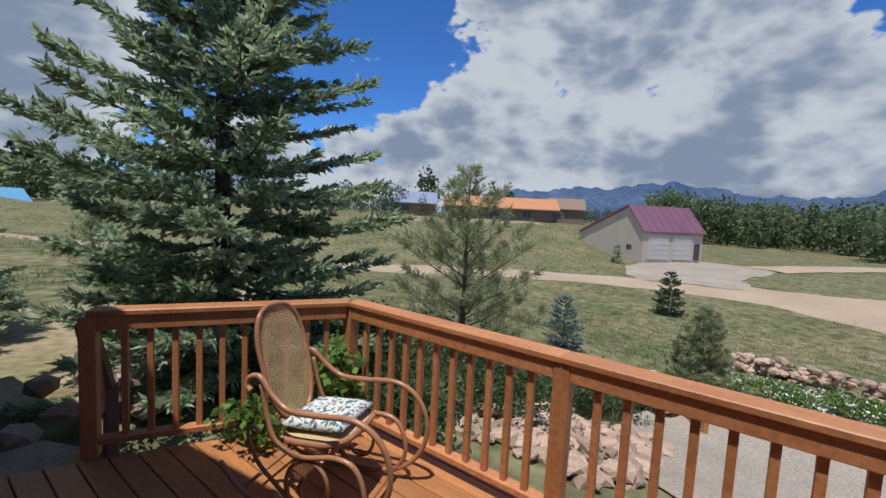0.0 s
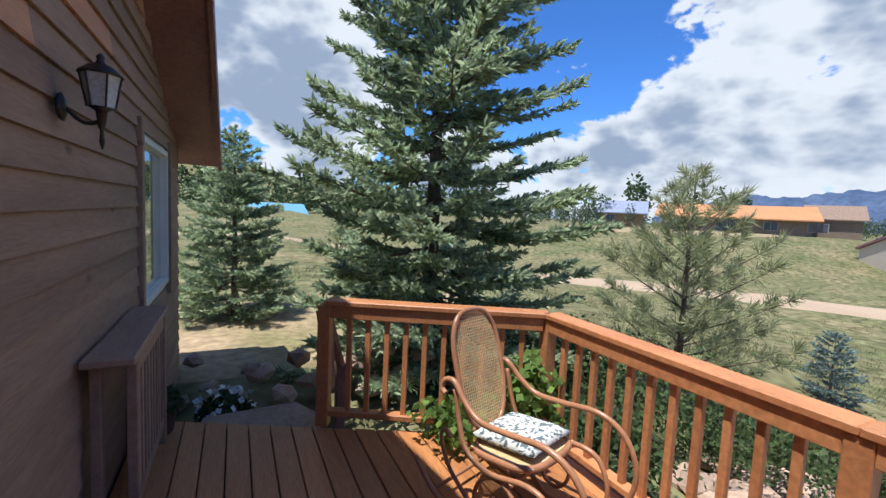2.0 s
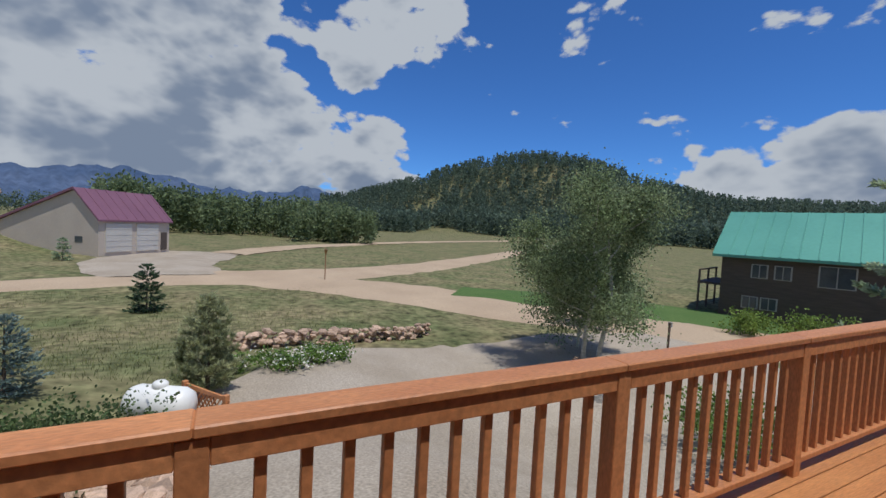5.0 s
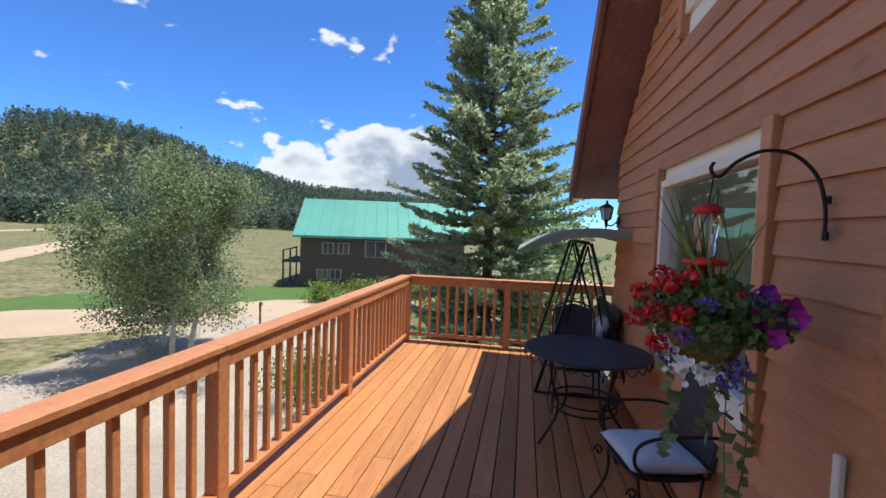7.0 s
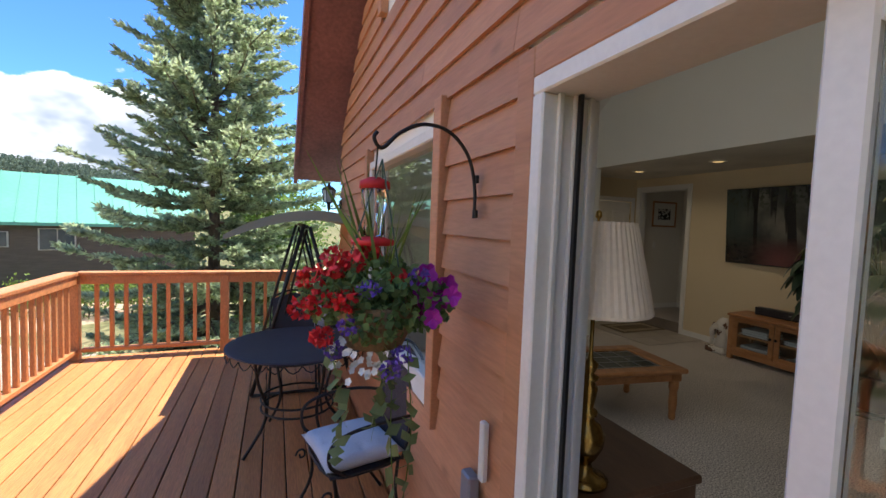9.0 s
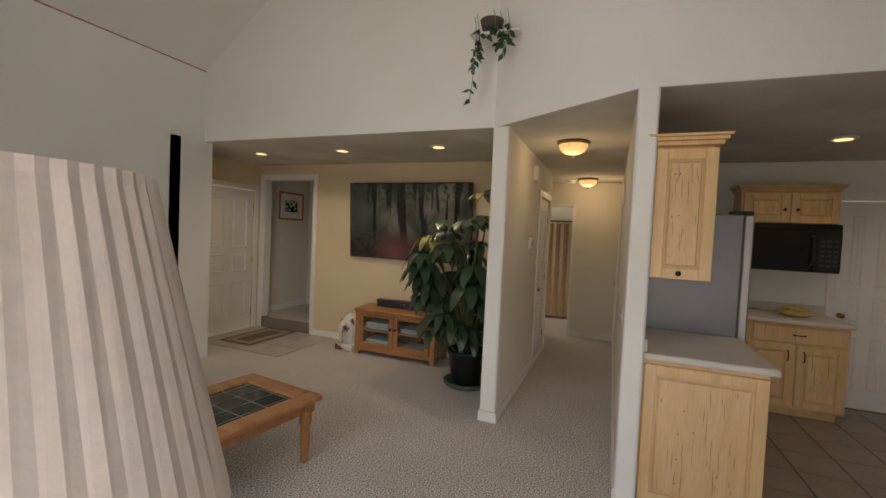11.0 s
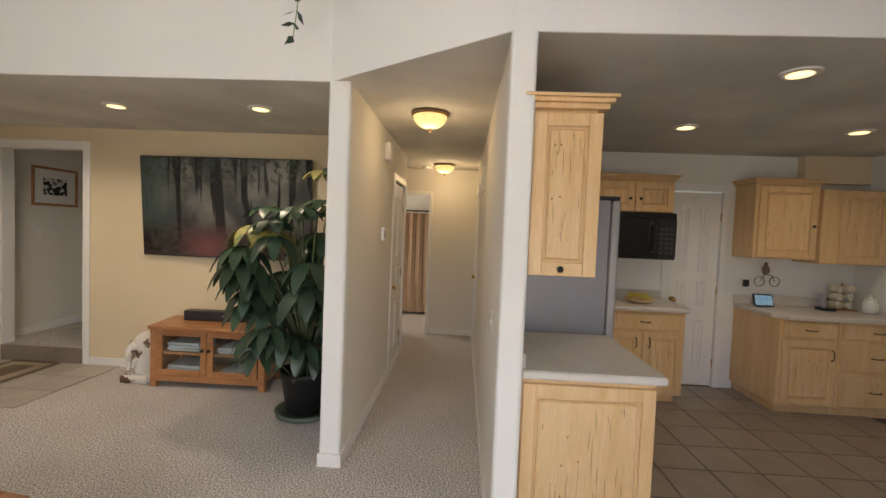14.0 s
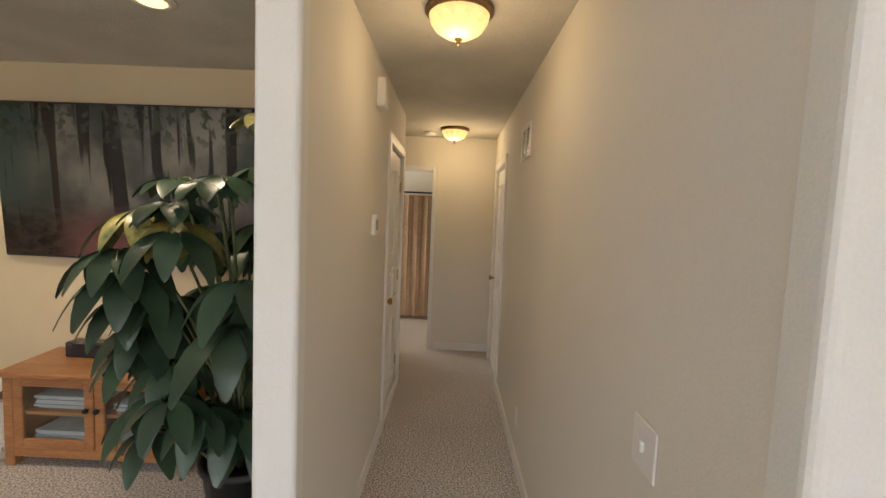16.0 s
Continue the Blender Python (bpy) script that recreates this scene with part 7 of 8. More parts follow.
def wall_lantern(y, z, label):
    t = thing("wall_lantern", label, "wall lamp", (0.018, y, z), "wall lanterns")
    dk = mat("dark_bronze", (0.06, 0.05, 0.042), 0.45, None, 9, (1, 1, 1), 60, 0.1, 0, 0.6)
    bm = B()
    lathe(bm, [(0.05, 0), (0.055, 0.008), (0.03, 0.02), (0.01, 0.022)], sides=18)
    bm.transform(Matrix.Translation((0, 0, -0.05)) @ Matrix.Rotation(math.pi / 2, 4, "Y"))
    part("backplate", bm, dk, t, "", True)
    bm = B()
    tube(bm, bez([(0.015, 0, -0.05), (0.07, 0, -0.1), (0.12, 0, -0.09), (0.13, 0, -0.04)], 6), 0.008, 7)
    lathe(bm, [(0.003, -0.2), (0.01, -0.17), (0.006, -0.13), (0.014, -0.1), (0.02, -0.05), (0.045, -0.035)], (0.13, 0, 0), 12)
    part("arm", bm, dk, t, "", True)
    bm = B()
    lathe(bm, [(0.045, -0.035), (0.06, 0.06), (0.066, 0.09), (0.03, 0.091)], (0.13, 0, 0), 6)
    part("glass", bm, mat("frosted_glass", (0.55, 0.58, 0.55), 0.3, None, 6, (1, 1, 1), 60, 0.1), t, "pale frosted glass panes")
    for k in range(6):
        bm = B()
        a = k * math.tau / 6
        tube(bm, [(0.13 + 0.047 * math.cos(a), 0.047 * math.sin(a), -0.036), (0.13 + 0.069 * math.cos(a), 0.069 * math.sin(a), 0.091)], 0.004, 5)
        part("cage_bar", bm, dk, t)
    bm = B()
    lathe(bm, [(0.078, 0.09), (0.07, 0.1), (0.04, 0.125), (0.018, 0.135), (0.012, 0.15), (0.016, 0.16), (0.003, 0.175)], (0.13, 0, 0), 12)
    part("roof", bm, dk, t, "", True)


wall_lantern(1.92, 1.97, "dark bronze wall lantern on the weathered siding")
wall_lantern(-4.28, 1.78, "dark bronze wall lantern near the house corner")


def slat_stand():
    t = thing("slatted_stand", "dark wooden slatted stand against the house wall", "plant stand", (0.13, 2.58, DECK_Z))
    bm = B()
    box(bm, -0.105, 0.10, -0.56, 0.56, 0.885, 0.92, 0.006)
    part("top", bm, siding_grey, t)
    for y in (-0.44, 0.44):
        for x in (-0.07, 0.07):
            bm = B()
            box(bm, x - 0.022, x + 0.022, y - 0.03, y + 0.03, 0, 0.885, 0.004)
            part("leg", bm, siding_grey, t)
    for z in (0.12, 0.795):
        bm = B()
        box(bm, 0.055, 0.085, -0.41, 0.41, z, z + 0.07, 0.004)
        part("rail", bm, siding_grey, t)
    bm = B()
    box(bm, -0.012, 0.012, -0.02, 0.02, 0, 0.604, 0.003)
    me = mesh_of("slat", bm, siding_grey)
    for k in range(9):
        piece("slat", me, t, (0.07, -0.36 + k * 0.09, 0.19))


slat_stand()


def stair_rail():
    t = thing("stair_rail", "dark stained sloping stair rail at the deck's end", "stair rail", (1.24, 2.96, DECK_Z))
    bm = B()
    tube(bm, [(0.02, 0.02, 0.84), (0.32, 0.80, 0.12)], 0.045, 6)
    part("handrail", bm, trim_red, t, "dark weathered handrail")
    bm = B()
    prism(bm, [(-0.06, 0.0, 0.86), (0.05, 0.02, 0.80), (0.08, 0.05, 0.2), (0.0, 0.03, 0.12), (-0.02, 0.02, 0.62)], (0.05, 0.1, 0))
    part("bracket", bm, trim_red, t)
    bm = B()
    box(bm, 0.28, 0.37, 0.76, 0.85, -0.7, 0.15, 0.005)
    part("post", bm, trim_red, t)
    s = thing("stone_step", "pale flat stone step below the deck", "step", (0.85, 3.5, -0.42))
    bm = B()
    prism(bm, [(-0.5, -0.22, 0), (0.25, -0.3, 0), (0.45, -0.05, 0), (0.3, 0.25, 0), (-0.45, 0.2, 0)], (0, 0, 0.18))
    prism(bm, [(-0.6, -0.1, -0.5), (0.5, -0.1, -0.5), (0.5, 0.4, -0.5), (-0.6, 0.4, -0.5)], (0, 0, 0.49))
    part("slab", bm, mat("pale_stone", (0.36, 0.27, 0.20), 0.9, None, 4, (1, 1, 1), 30, 0.4), s)


stair_rail()


def flower_pot(x, y, z, label, blossoms, seed, s=1.0):
    t = thing("flower_pot", label, "flower pot", (x, y, z), "flower pots at the deck end")
    bm = B()
    lathe(bm, [(0.07 * s, 0), (0.09 * s, 0.02), (0.11 * s, 0.16 * s), (0.12 * s, 0.165 * s), (0.10 * s, 0.17 * s)], sides=18)
    part("pot", bm, mat("dark_clay", (0.10, 0.075, 0.06), 0.8), t, "", True)
    V, F = petals((0, 0, 0.22 * s), 0.13 * s, 220, 0.06 * s, seed)
    raw("foliage", V, F, leafy("pot_leaves", (0.10, 0.13, 0.06), (0.06, 0.09, 0.04)), t)
    if blossoms:
        V, F = petals((0, 0, 0.26 * s), 0.15 * s, 120, 0.045 * s, seed + 1)
        raw("blossoms", V, F, daisy, t, "white blossoms")


flower_pot(0.55, 4.05, hland(0.55, 4.05), "dark pot of white flowers among the stones", True, 71, 1.6)
flower_pot(0.16, 3.15, DECK_Z, "small dark pot with a leafy plant by the wall", False, 73, 1.0)

th = thing("wall_thermometer", "small white gauge on the siding by the door", "gauge", (0.024, -0.86, 0.72))
bm = B()
box(bm, -0.01, 0.012, -0.016, 0.016, 0, 0.2, 0.004)
part("case", bm, white_vinyl, th)
ob_ = thing("outlet_box", "grey weatherproof outlet box on the siding", "outlet", (0.026, -0.93, 0.60))
bm = B()
box(bm, -0.012, 0.03, -0.035, 0.035, 0, 0.11, 0.006)
part("case", bm, fridge_grey, ob_)

# ---- things indoors ----
shade_cloth = mat("pleated_shade", (0.82, 0.74, 0.66), 0.9, (0.79, 0.70, 0.62), 3, (1, 1, 1), 60, 0.1, 0, 0, 0.05)
dark_wood = mat("dark_wood", (0.09, 0.045, 0.025), 0.35, (0.06, 0.03, 0.018), 3, (5, 1, 5), 20, 0.05, 0, 0, 0.2)


def table_lamp(x, y, z):
    t = thing("table_lamp", "brass table lamp with a pleated cream shade", "lamp", (x, y, z))
    bm = B()
    lathe(bm, [(0.075, 0), (0.08, 0.015), (0.06, 0.025), (0.03, 0.04), (0.022, 0.07), (0.035, 0.085), (0.058, 0.13), (0.062, 0.17), (0.045, 0.205), (0.022, 0.225), (0.034, 0.24), (0.034, 0.25), (0.018, 0.262), (0.026, 0.30), (0.030, 0.33), (0.018, 0.352), (0.03, 0.362), (0.03, 0.37), (0.014, 0.38), (0.024, 0.40), (0.028, 0.415), (0.01, 0.43), (0.007, 0.45), (0.007, 0.64)], sides=24)
    part("base", bm, mat("antique_brass", (0.30, 0.19, 0.06), 0.22, (0.16, 0.10, 0.035), 6, (1, 1, 1), 60, 0.02, 0, 1.0, 0.1), t, "turned brass and glass base", True)
    bm = B()
    n = 96
    rings = []
    for rr_, zz in ((0.182, 0.60), (0.184, 0.61), (0.122, 0.885), (0.121, 0.895)):
        rings.append([bm.verts.new(((rr_ + 0.0022 * (k % 2)) * math.cos(k * math.tau / n), (rr_ + 0.0022 * (k % 2)) * math.sin(k * math.tau / n), zz)) for k in range(n)])
    for A, C in zip(rings, rings[1:]):
        for k in range(n):
            bm.faces.new((A[k], A[(k + 1) % n], C[(k + 1) % n], C[k]))
    bmesh.ops.solidify(bm, geom=list(bm.faces), thickness=0.003)
    part("shade", bm, shade_cloth, t, "pleated cream cloth shade")
    bm = B()
    lathe(bm, [(0.004, 0.88), (0.004, 0.905), (0.011, 0.913), (0.009, 0.93), (0.002, 0.935)], sides=12)
    tube(bm, [(-0.118, 0, 0.885), (0.118, 0, 0.885)], 0.002, 4)
    part("finial", bm, brass, t, "", True)


def end_table(x, y):
    t = thing("end_table", "dark wooden end table under the lamp", "table", (x, y, 0))
    bm = B()
    box(bm, -0.28, 0.28, -0.3, 0.3, 0.655, 0.69, 0.008)
    part("tabletop", bm, dark_wood, t)
    for a in (-0.25, 0.25):
        for b in (-0.26, 0.26):
            bm = B()
            box(bm, a - 0.022, a + 0.022, b - 0.022, b + 0.022, 0, 0.655, 0.004)
            part("leg", bm, dark_wood, t)
    bm = B()
    box(bm, -0.24, 0.24, -0.26, 0.26, 0.2, 0.225, 0.004)
    part("shelf", bm, dark_wood, t)
    bm = B()
    box(bm, -0.26, 0.26, -0.28, 0.28, 0.55, 0.655, 0.004)
    part("apron", bm, dark_wood, t)


end_table(-0.50, -0.98)
table_lamp(-0.335, -0.792, 0.692)


def coffee_table():
    t = thing("coffee_table", "oak coffee table with a leaded glass inset", "coffee table")
    bm = B()
    for a, b, c, d in ((-0.58, 0.58, -0.36, -0.24), (-0.58, 0.58, 0.24, 0.36), (-0.58, -0.44, -0.24, 0.24), (0.44, 0.58, -0.24, 0.24)):
        box(bm, a, b, c, d, 0.405, 0.445, 0.01)
    part("tabletop", bm, oak, t)
    bm = B()
    box(bm, -0.44, 0.44, -0.24, 0.24, 0.42, 0.428)
    part("glass", bm, mat("smoky_glass", (0.03, 0.04, 0.035), 0.08, (0.06, 0.07, 0.06), 6, (1, 1, 1), 20, 0.05), t, "dark leaded glass inset")
    strips = [((-0.42 + k * 0.168, -0.24, 0.43), (-0.42 + k * 0.168, 0.24, 0.43)) for k in range(6)] + [((-0.44, -0.2 + k * 0.133, 0.4302), (0.44, -0.2 + k * 0.133, 0.4302)) for k in range(4)]
    for ends in strips:
        bm = B()
        tube(bm, ends, 0.003, 4)
        part("lead_strip", bm, steel, t, "silver lead strip")
    for a in (-0.5, 0.5):
        for b in (-0.29, 0.29):
            bm = B()
            lathe(bm, [(0.02, 0), (0.03, 0.02), (0.026, 0.06), (0.035, 0.14), (0.03, 0.24), (0.04, 0.27), (0.04, 0.34)], (a, b, 0), 14)
            box(bm, a - 0.04, a + 0.04, b - 0.04, b + 0.04, 0.335, 0.405, 0.004)
            part("leg", bm, oak, t, "", False)
    bm = B()
    for a, b, c, d in ((-0.5, 0.5, -0.305, -0.28), (-0.5, 0.5, 0.28, 0.305), (-0.515, -0.49, -0.28, 0.28), (0.49, 0.515, -0.28, 0.28)):
        box(bm, a, b, c, d, 0.33, 0.404, 0.003)
    part("apron", bm, oak, t)
    t.matrix_world = pose(-1.98, -2.52, 0, 0, 0, -8)


coffee_table()


def media_console():
    t = thing("media_console", "oak media console with two glass doors", "media console")
    x0, x1, y0, y1 = -5.12, -4.70, -3.27, -2.20
    bm = B()
    prism(bm, [(x0, y0 - 0.06, 0.545), (x1 + 0.05, y0 + 0.0, 0.545), (x1 + 0.05, y1 + 0.04, 0.545), (x0, y1 + 0.1, 0.545)], (0, 0, 0.03))
    bmesh.ops.bevel(bm, geom=list(bm.edges), offset=0.006, segments=1, affect="EDGES")
    part("top", bm, oak, t)
    for y in (y0, y1 - 0.03):
        bm = B()
        box(bm, x0, x1, y, y + 0.03, 0.08, 0.545, 0.004)
        part("side", bm, oak, t)
    for z in (0.08, 0.30):
        bm = B()
        box(bm, x0, x1 - 0.03, y0 + 0.03, y1 - 0.03, z, z + 0.02)
        part("shelf", bm, oak, t)
    bm = B()
    box(bm, x0, x0 + 0.01, y0 + 0.03, y1 - 0.03, 0.08, 0.545)
    part("back", bm, dark_wood, t)
    for y in (y0, y1 - 0.05):
        for x in (x0, x1 - 0.05):
            bm = B()
            box(bm, x, x + 0.055, y - 0.005, y + 0.055, 0, 0.545, 0.005)
            part("post", bm, oak, t)
    for k in range(2):
        a = y0 + 0.055 + k * 0.478
        b = a + 0.47
        bm = B()
        for p, q, c, d in ((a, a + 0.055, 0.11, 0.535), (b - 0.055, b, 0.11, 0.535), (a + 0.055, b - 0.055, 0.11, 0.165), (a + 0.055, b - 0.055, 0.48, 0.535)):
            box(bm, x1 - 0.02, x1 + 0.004, p, q, c, d, 0.004)
        d_ = part("door", bm, oak, t)
        bm = B()
        box(bm, x1 - 0.01, x1 - 0.006, a + 0.055, b - 0.055, 0.165, 0.48)
        g = part("pane", bm, house_glass, d_)
        g.visible_shadow = False
        bm = B()
        lathe(bm, [(0.005, 0), (0.006, 0.012), (0.016, 0.018), (0.014, 0.03), (0.004, 0.034)], sides=12)
        bm.transform(Matrix.Translation((x1 + 0.004, (b - 0.027) if k == 0 else (a + 0.027), 0.36)) @ Matrix.Rotation(math.pi / 2, 4, "Y"))
        part("knob", bm, black_metal, d_, "", True)
    bm = B()
    box(bm, x1 - 0.03, x1 + 0.0, y0 + 0.05, y1 - 0.05, 0.055, 0.11, 0.004)
    part("base_rail", bm, oak, t)
    paper = mat("paper_stack", (0.55, 0.57, 0.6), 0.8, (0.35, 0.4, 0.45), 30, (0.2, 0.2, 3), 60, 0.1)
    for k, (y, z, h) in enumerate(((-3.0, 0.10, 0.09), (-3.0, 0.32, 0.08), (-2.5, 0.10, 0.05), (-2.52, 0.32, 0.05))):
        s = thing("magazine_stack", "stack of magazines inside the console", "magazines", (-4.9, y, z), "stacks in the console")
        r = random.Random(k)
        for j in range(6):
            bm = B()
            dx, dy = r.uniform(-0.01, 0.01), r.uniform(-0.015, 0.015)
            box(bm, -0.13 + dx, 0.13 + dx, -0.15 + dy, 0.15 + dy, h * j / 6, h * (j + 0.92) / 6)
            part("magazine", bm, paper, s)
    sb = thing("soundbar", "black soundbar on the console", "soundbar", (-4.98, -2.72, 0.576))
    bm = B()
    box(bm, -0.05, 0.05, -0.40, 0.40, 0, 0.095, 0.008)
    part("cabinet", bm, dark_plastic, sb)
    bm = B()
    box(bm, 0.05, 0.053, -0.39, 0.39, 0.008, 0.087)
    part("grille", bm, mesh_iron, sb)
    bm = B()
    box(bm, 0.053, 0.0545, -0.012, 0.012, 0.05, 0.06)
    part("badge", bm, steel, sb)


media_console()

# the figure beside the console stays one plain shape
bm = B()
box(bm, -0.14, 0.14, -0.13, 0.13, 0.0, 0.075, 0.012)
lathe(bm, [(0.09, 0.07), (0.10, 0.10), (0.07, 0.2), (0.085, 0.28), (0.10, 0.36), (0.075, 0.42), (0.03, 0.46)], (0, 0.02, 0), 14)
tube(bm, bez([(0.07, -0.02, 0.36), (0.12, -0.05, 0.28), (0.10, -0.06, 0.18), (0.13, -0.05, 0.11)], 5), [0.035] * 4 + [0.03] * 4 + [0.024] * 4 + [0.02] * 4, 8)
for s in (-1, 1):
    tube(bm, [(0.02, 0.02 + s * 0.08, 0.36), (0.05, 0.02 + s * 0.12, 0.27), (0.04, 0.02 + s * 0.1, 0.2)], [0.05, 0.045, 0.015], 7)
fig = part("figurine", bm, pattern("glazed_ceramic", (0.70, 0.66, 0.60), (0.16, 0.09, 0.06), 9, 0.585, 0.61), None, "", True)
fig.matrix_world = Matrix.Translation((-4.86, -3.46, 0))
tagged(fig, "white glazed animal figure with brown markings on a dark base", "figurine")


def picture_screen():
    """The television shows a wood in mist: trunks, path and light, worked into its screen as colours."""
    t = thing("television", "large flat television showing a misty wood", "television", (TV_X + 0.045, -2.815, 1.673))
    w, h = 1.75, 0.99
    bm = B()
    box(bm, -0.04, 0.0, -w / 2, w / 2, -h / 2, h / 2, 0.006)
    part("body", bm, dark_plastic, t)
    m = bpy.data.materials.new("screen_picture")
    m.use_nodes = True
    nt = m.node_tree
    N, L = nt.nodes, nt.links
    b = N["Principled BSDF"]
    b.inputs["Roughness"].default_value = 0.12
    co = N.new("ShaderNodeTexCoord")
    sep = N.new("ShaderNodeSeparateXYZ")
    L.new(co.outputs["Object"], sep.inputs[0])

    def noise_(scale, stretch, detail=4):
        mp = N.new("ShaderNodeMapping")
        mp.inputs["Scale"].default_value = stretch
        L.new(co.outputs["Object"], mp.inputs[0])
        n = N.new("ShaderNodeTexNoise")
        n.inputs["Scale"].default_value, n.inputs["Detail"].default_value = scale, detail
        L.new(mp.outputs[0], n.inputs["Vector"])
        return n.outputs["Fac"]

    def rng_(v, a, b_, c=0.0, d=1.0):
        r = N.new("ShaderNodeMapRange")
        r.interpolation_type = "SMOOTHSTEP"
        for k, x in zip(("From Min", "From Max", "To Min", "To Max"), (a, b_, c, d)):
            r.inputs[k].default_value = x
        L.new(v, r.inputs["Value"])
        return r.outputs[0]

    def mix_(f, a, b_):
        n = N.new("ShaderNodeMix")
        n.data_type = "RGBA"
        L.new(f, n.inputs["Factor"])
        for s, v in (("A", a), ("B", b_)):
            if isinstance(v, tuple):
                n.inputs[s].default_value = (*v, 1)
            else:
                L.new(v, n.inputs[s])
        return n.outputs["Result"]

    mist = mix_(rng_(noise_(2.2, (1, 1.2, 1)), 0.35, 0.7), (0.03, 0.034, 0.03), (0.13, 0.12, 0.10))
    green = mix_(rng_(sep.outputs["Y"], -0.35, -0.8), mist, (0.035, 0.05, 0.042))
    trunks = mix_(rng_(noise_(7.0, (1, 1.0, 0.07), 3), 0.53, 0.56), green, (0.012, 0.010, 0.009))
    leaves = mix_(rng_(noise_(16, (1, 1, 1), 6), 0.5, 0.58), trunks, (0.03, 0.035, 0.022))
    canopy = mix_(rng_(sep.outputs["Z"], 0.1, 0.42), trunks, leaves)
    floor_ = mix_(rng_(noise_(9, (1, 1, 2.5)), 0.4, 0.6), (0.014, 0.011, 0.010), (0.032, 0.024, 0.02))
    lower = mix_(rng_(sep.outputs["Z"], -0.02, -0.38), canopy, floor_)
    path = N.new("ShaderNodeMath")
    path.operation = "ABSOLUTE"
    shift = N.new("ShaderNodeMath")
    shift.operation = "ADD"
    shift.inputs[1].default_value = 0.18
    L.new(sep.outputs["Y"], shift.inputs[0])
    L.new(shift.outputs[0], path.inputs[0])
    onpath = N.new("ShaderNodeMath")
    onpath.operation = "MULTIPLY"
    L.new(rng_(path.outputs[0], 0.42, 0.0), onpath.inputs[0])
    L.new(rng_(sep.outputs["Z"], -0.08, -0.42), onpath.inputs[1])
    final = mix_(onpath.outputs[0], lower, (0.12, 0.045, 0.042))
    L.new(final, b.inputs["Base Color"])
    L.new(final, b.inputs["Emission Color"])
    b.inputs["Emission Strength"].default_value = 0.02
    bm = B()
    box(bm, 0.0, 0.003, -w / 2 + 0.012, w / 2 - 0.012, -h / 2 + 0.016, h / 2 - 0.012)
    part("screen", bm, m, t, "glossy screen with a misty wood")
    bm = B()
    box(bm, -0.095, -0.04, -0.2, 0.2, -0.15, 0.15)
    part("bracket", bm, black_metal, t)
    # hangs tilted forward on its bracket
    t.matrix_world = pose(TV_X + 0.10, -2.80, 1.673, 0, 3.8, -1.8)


picture_screen()


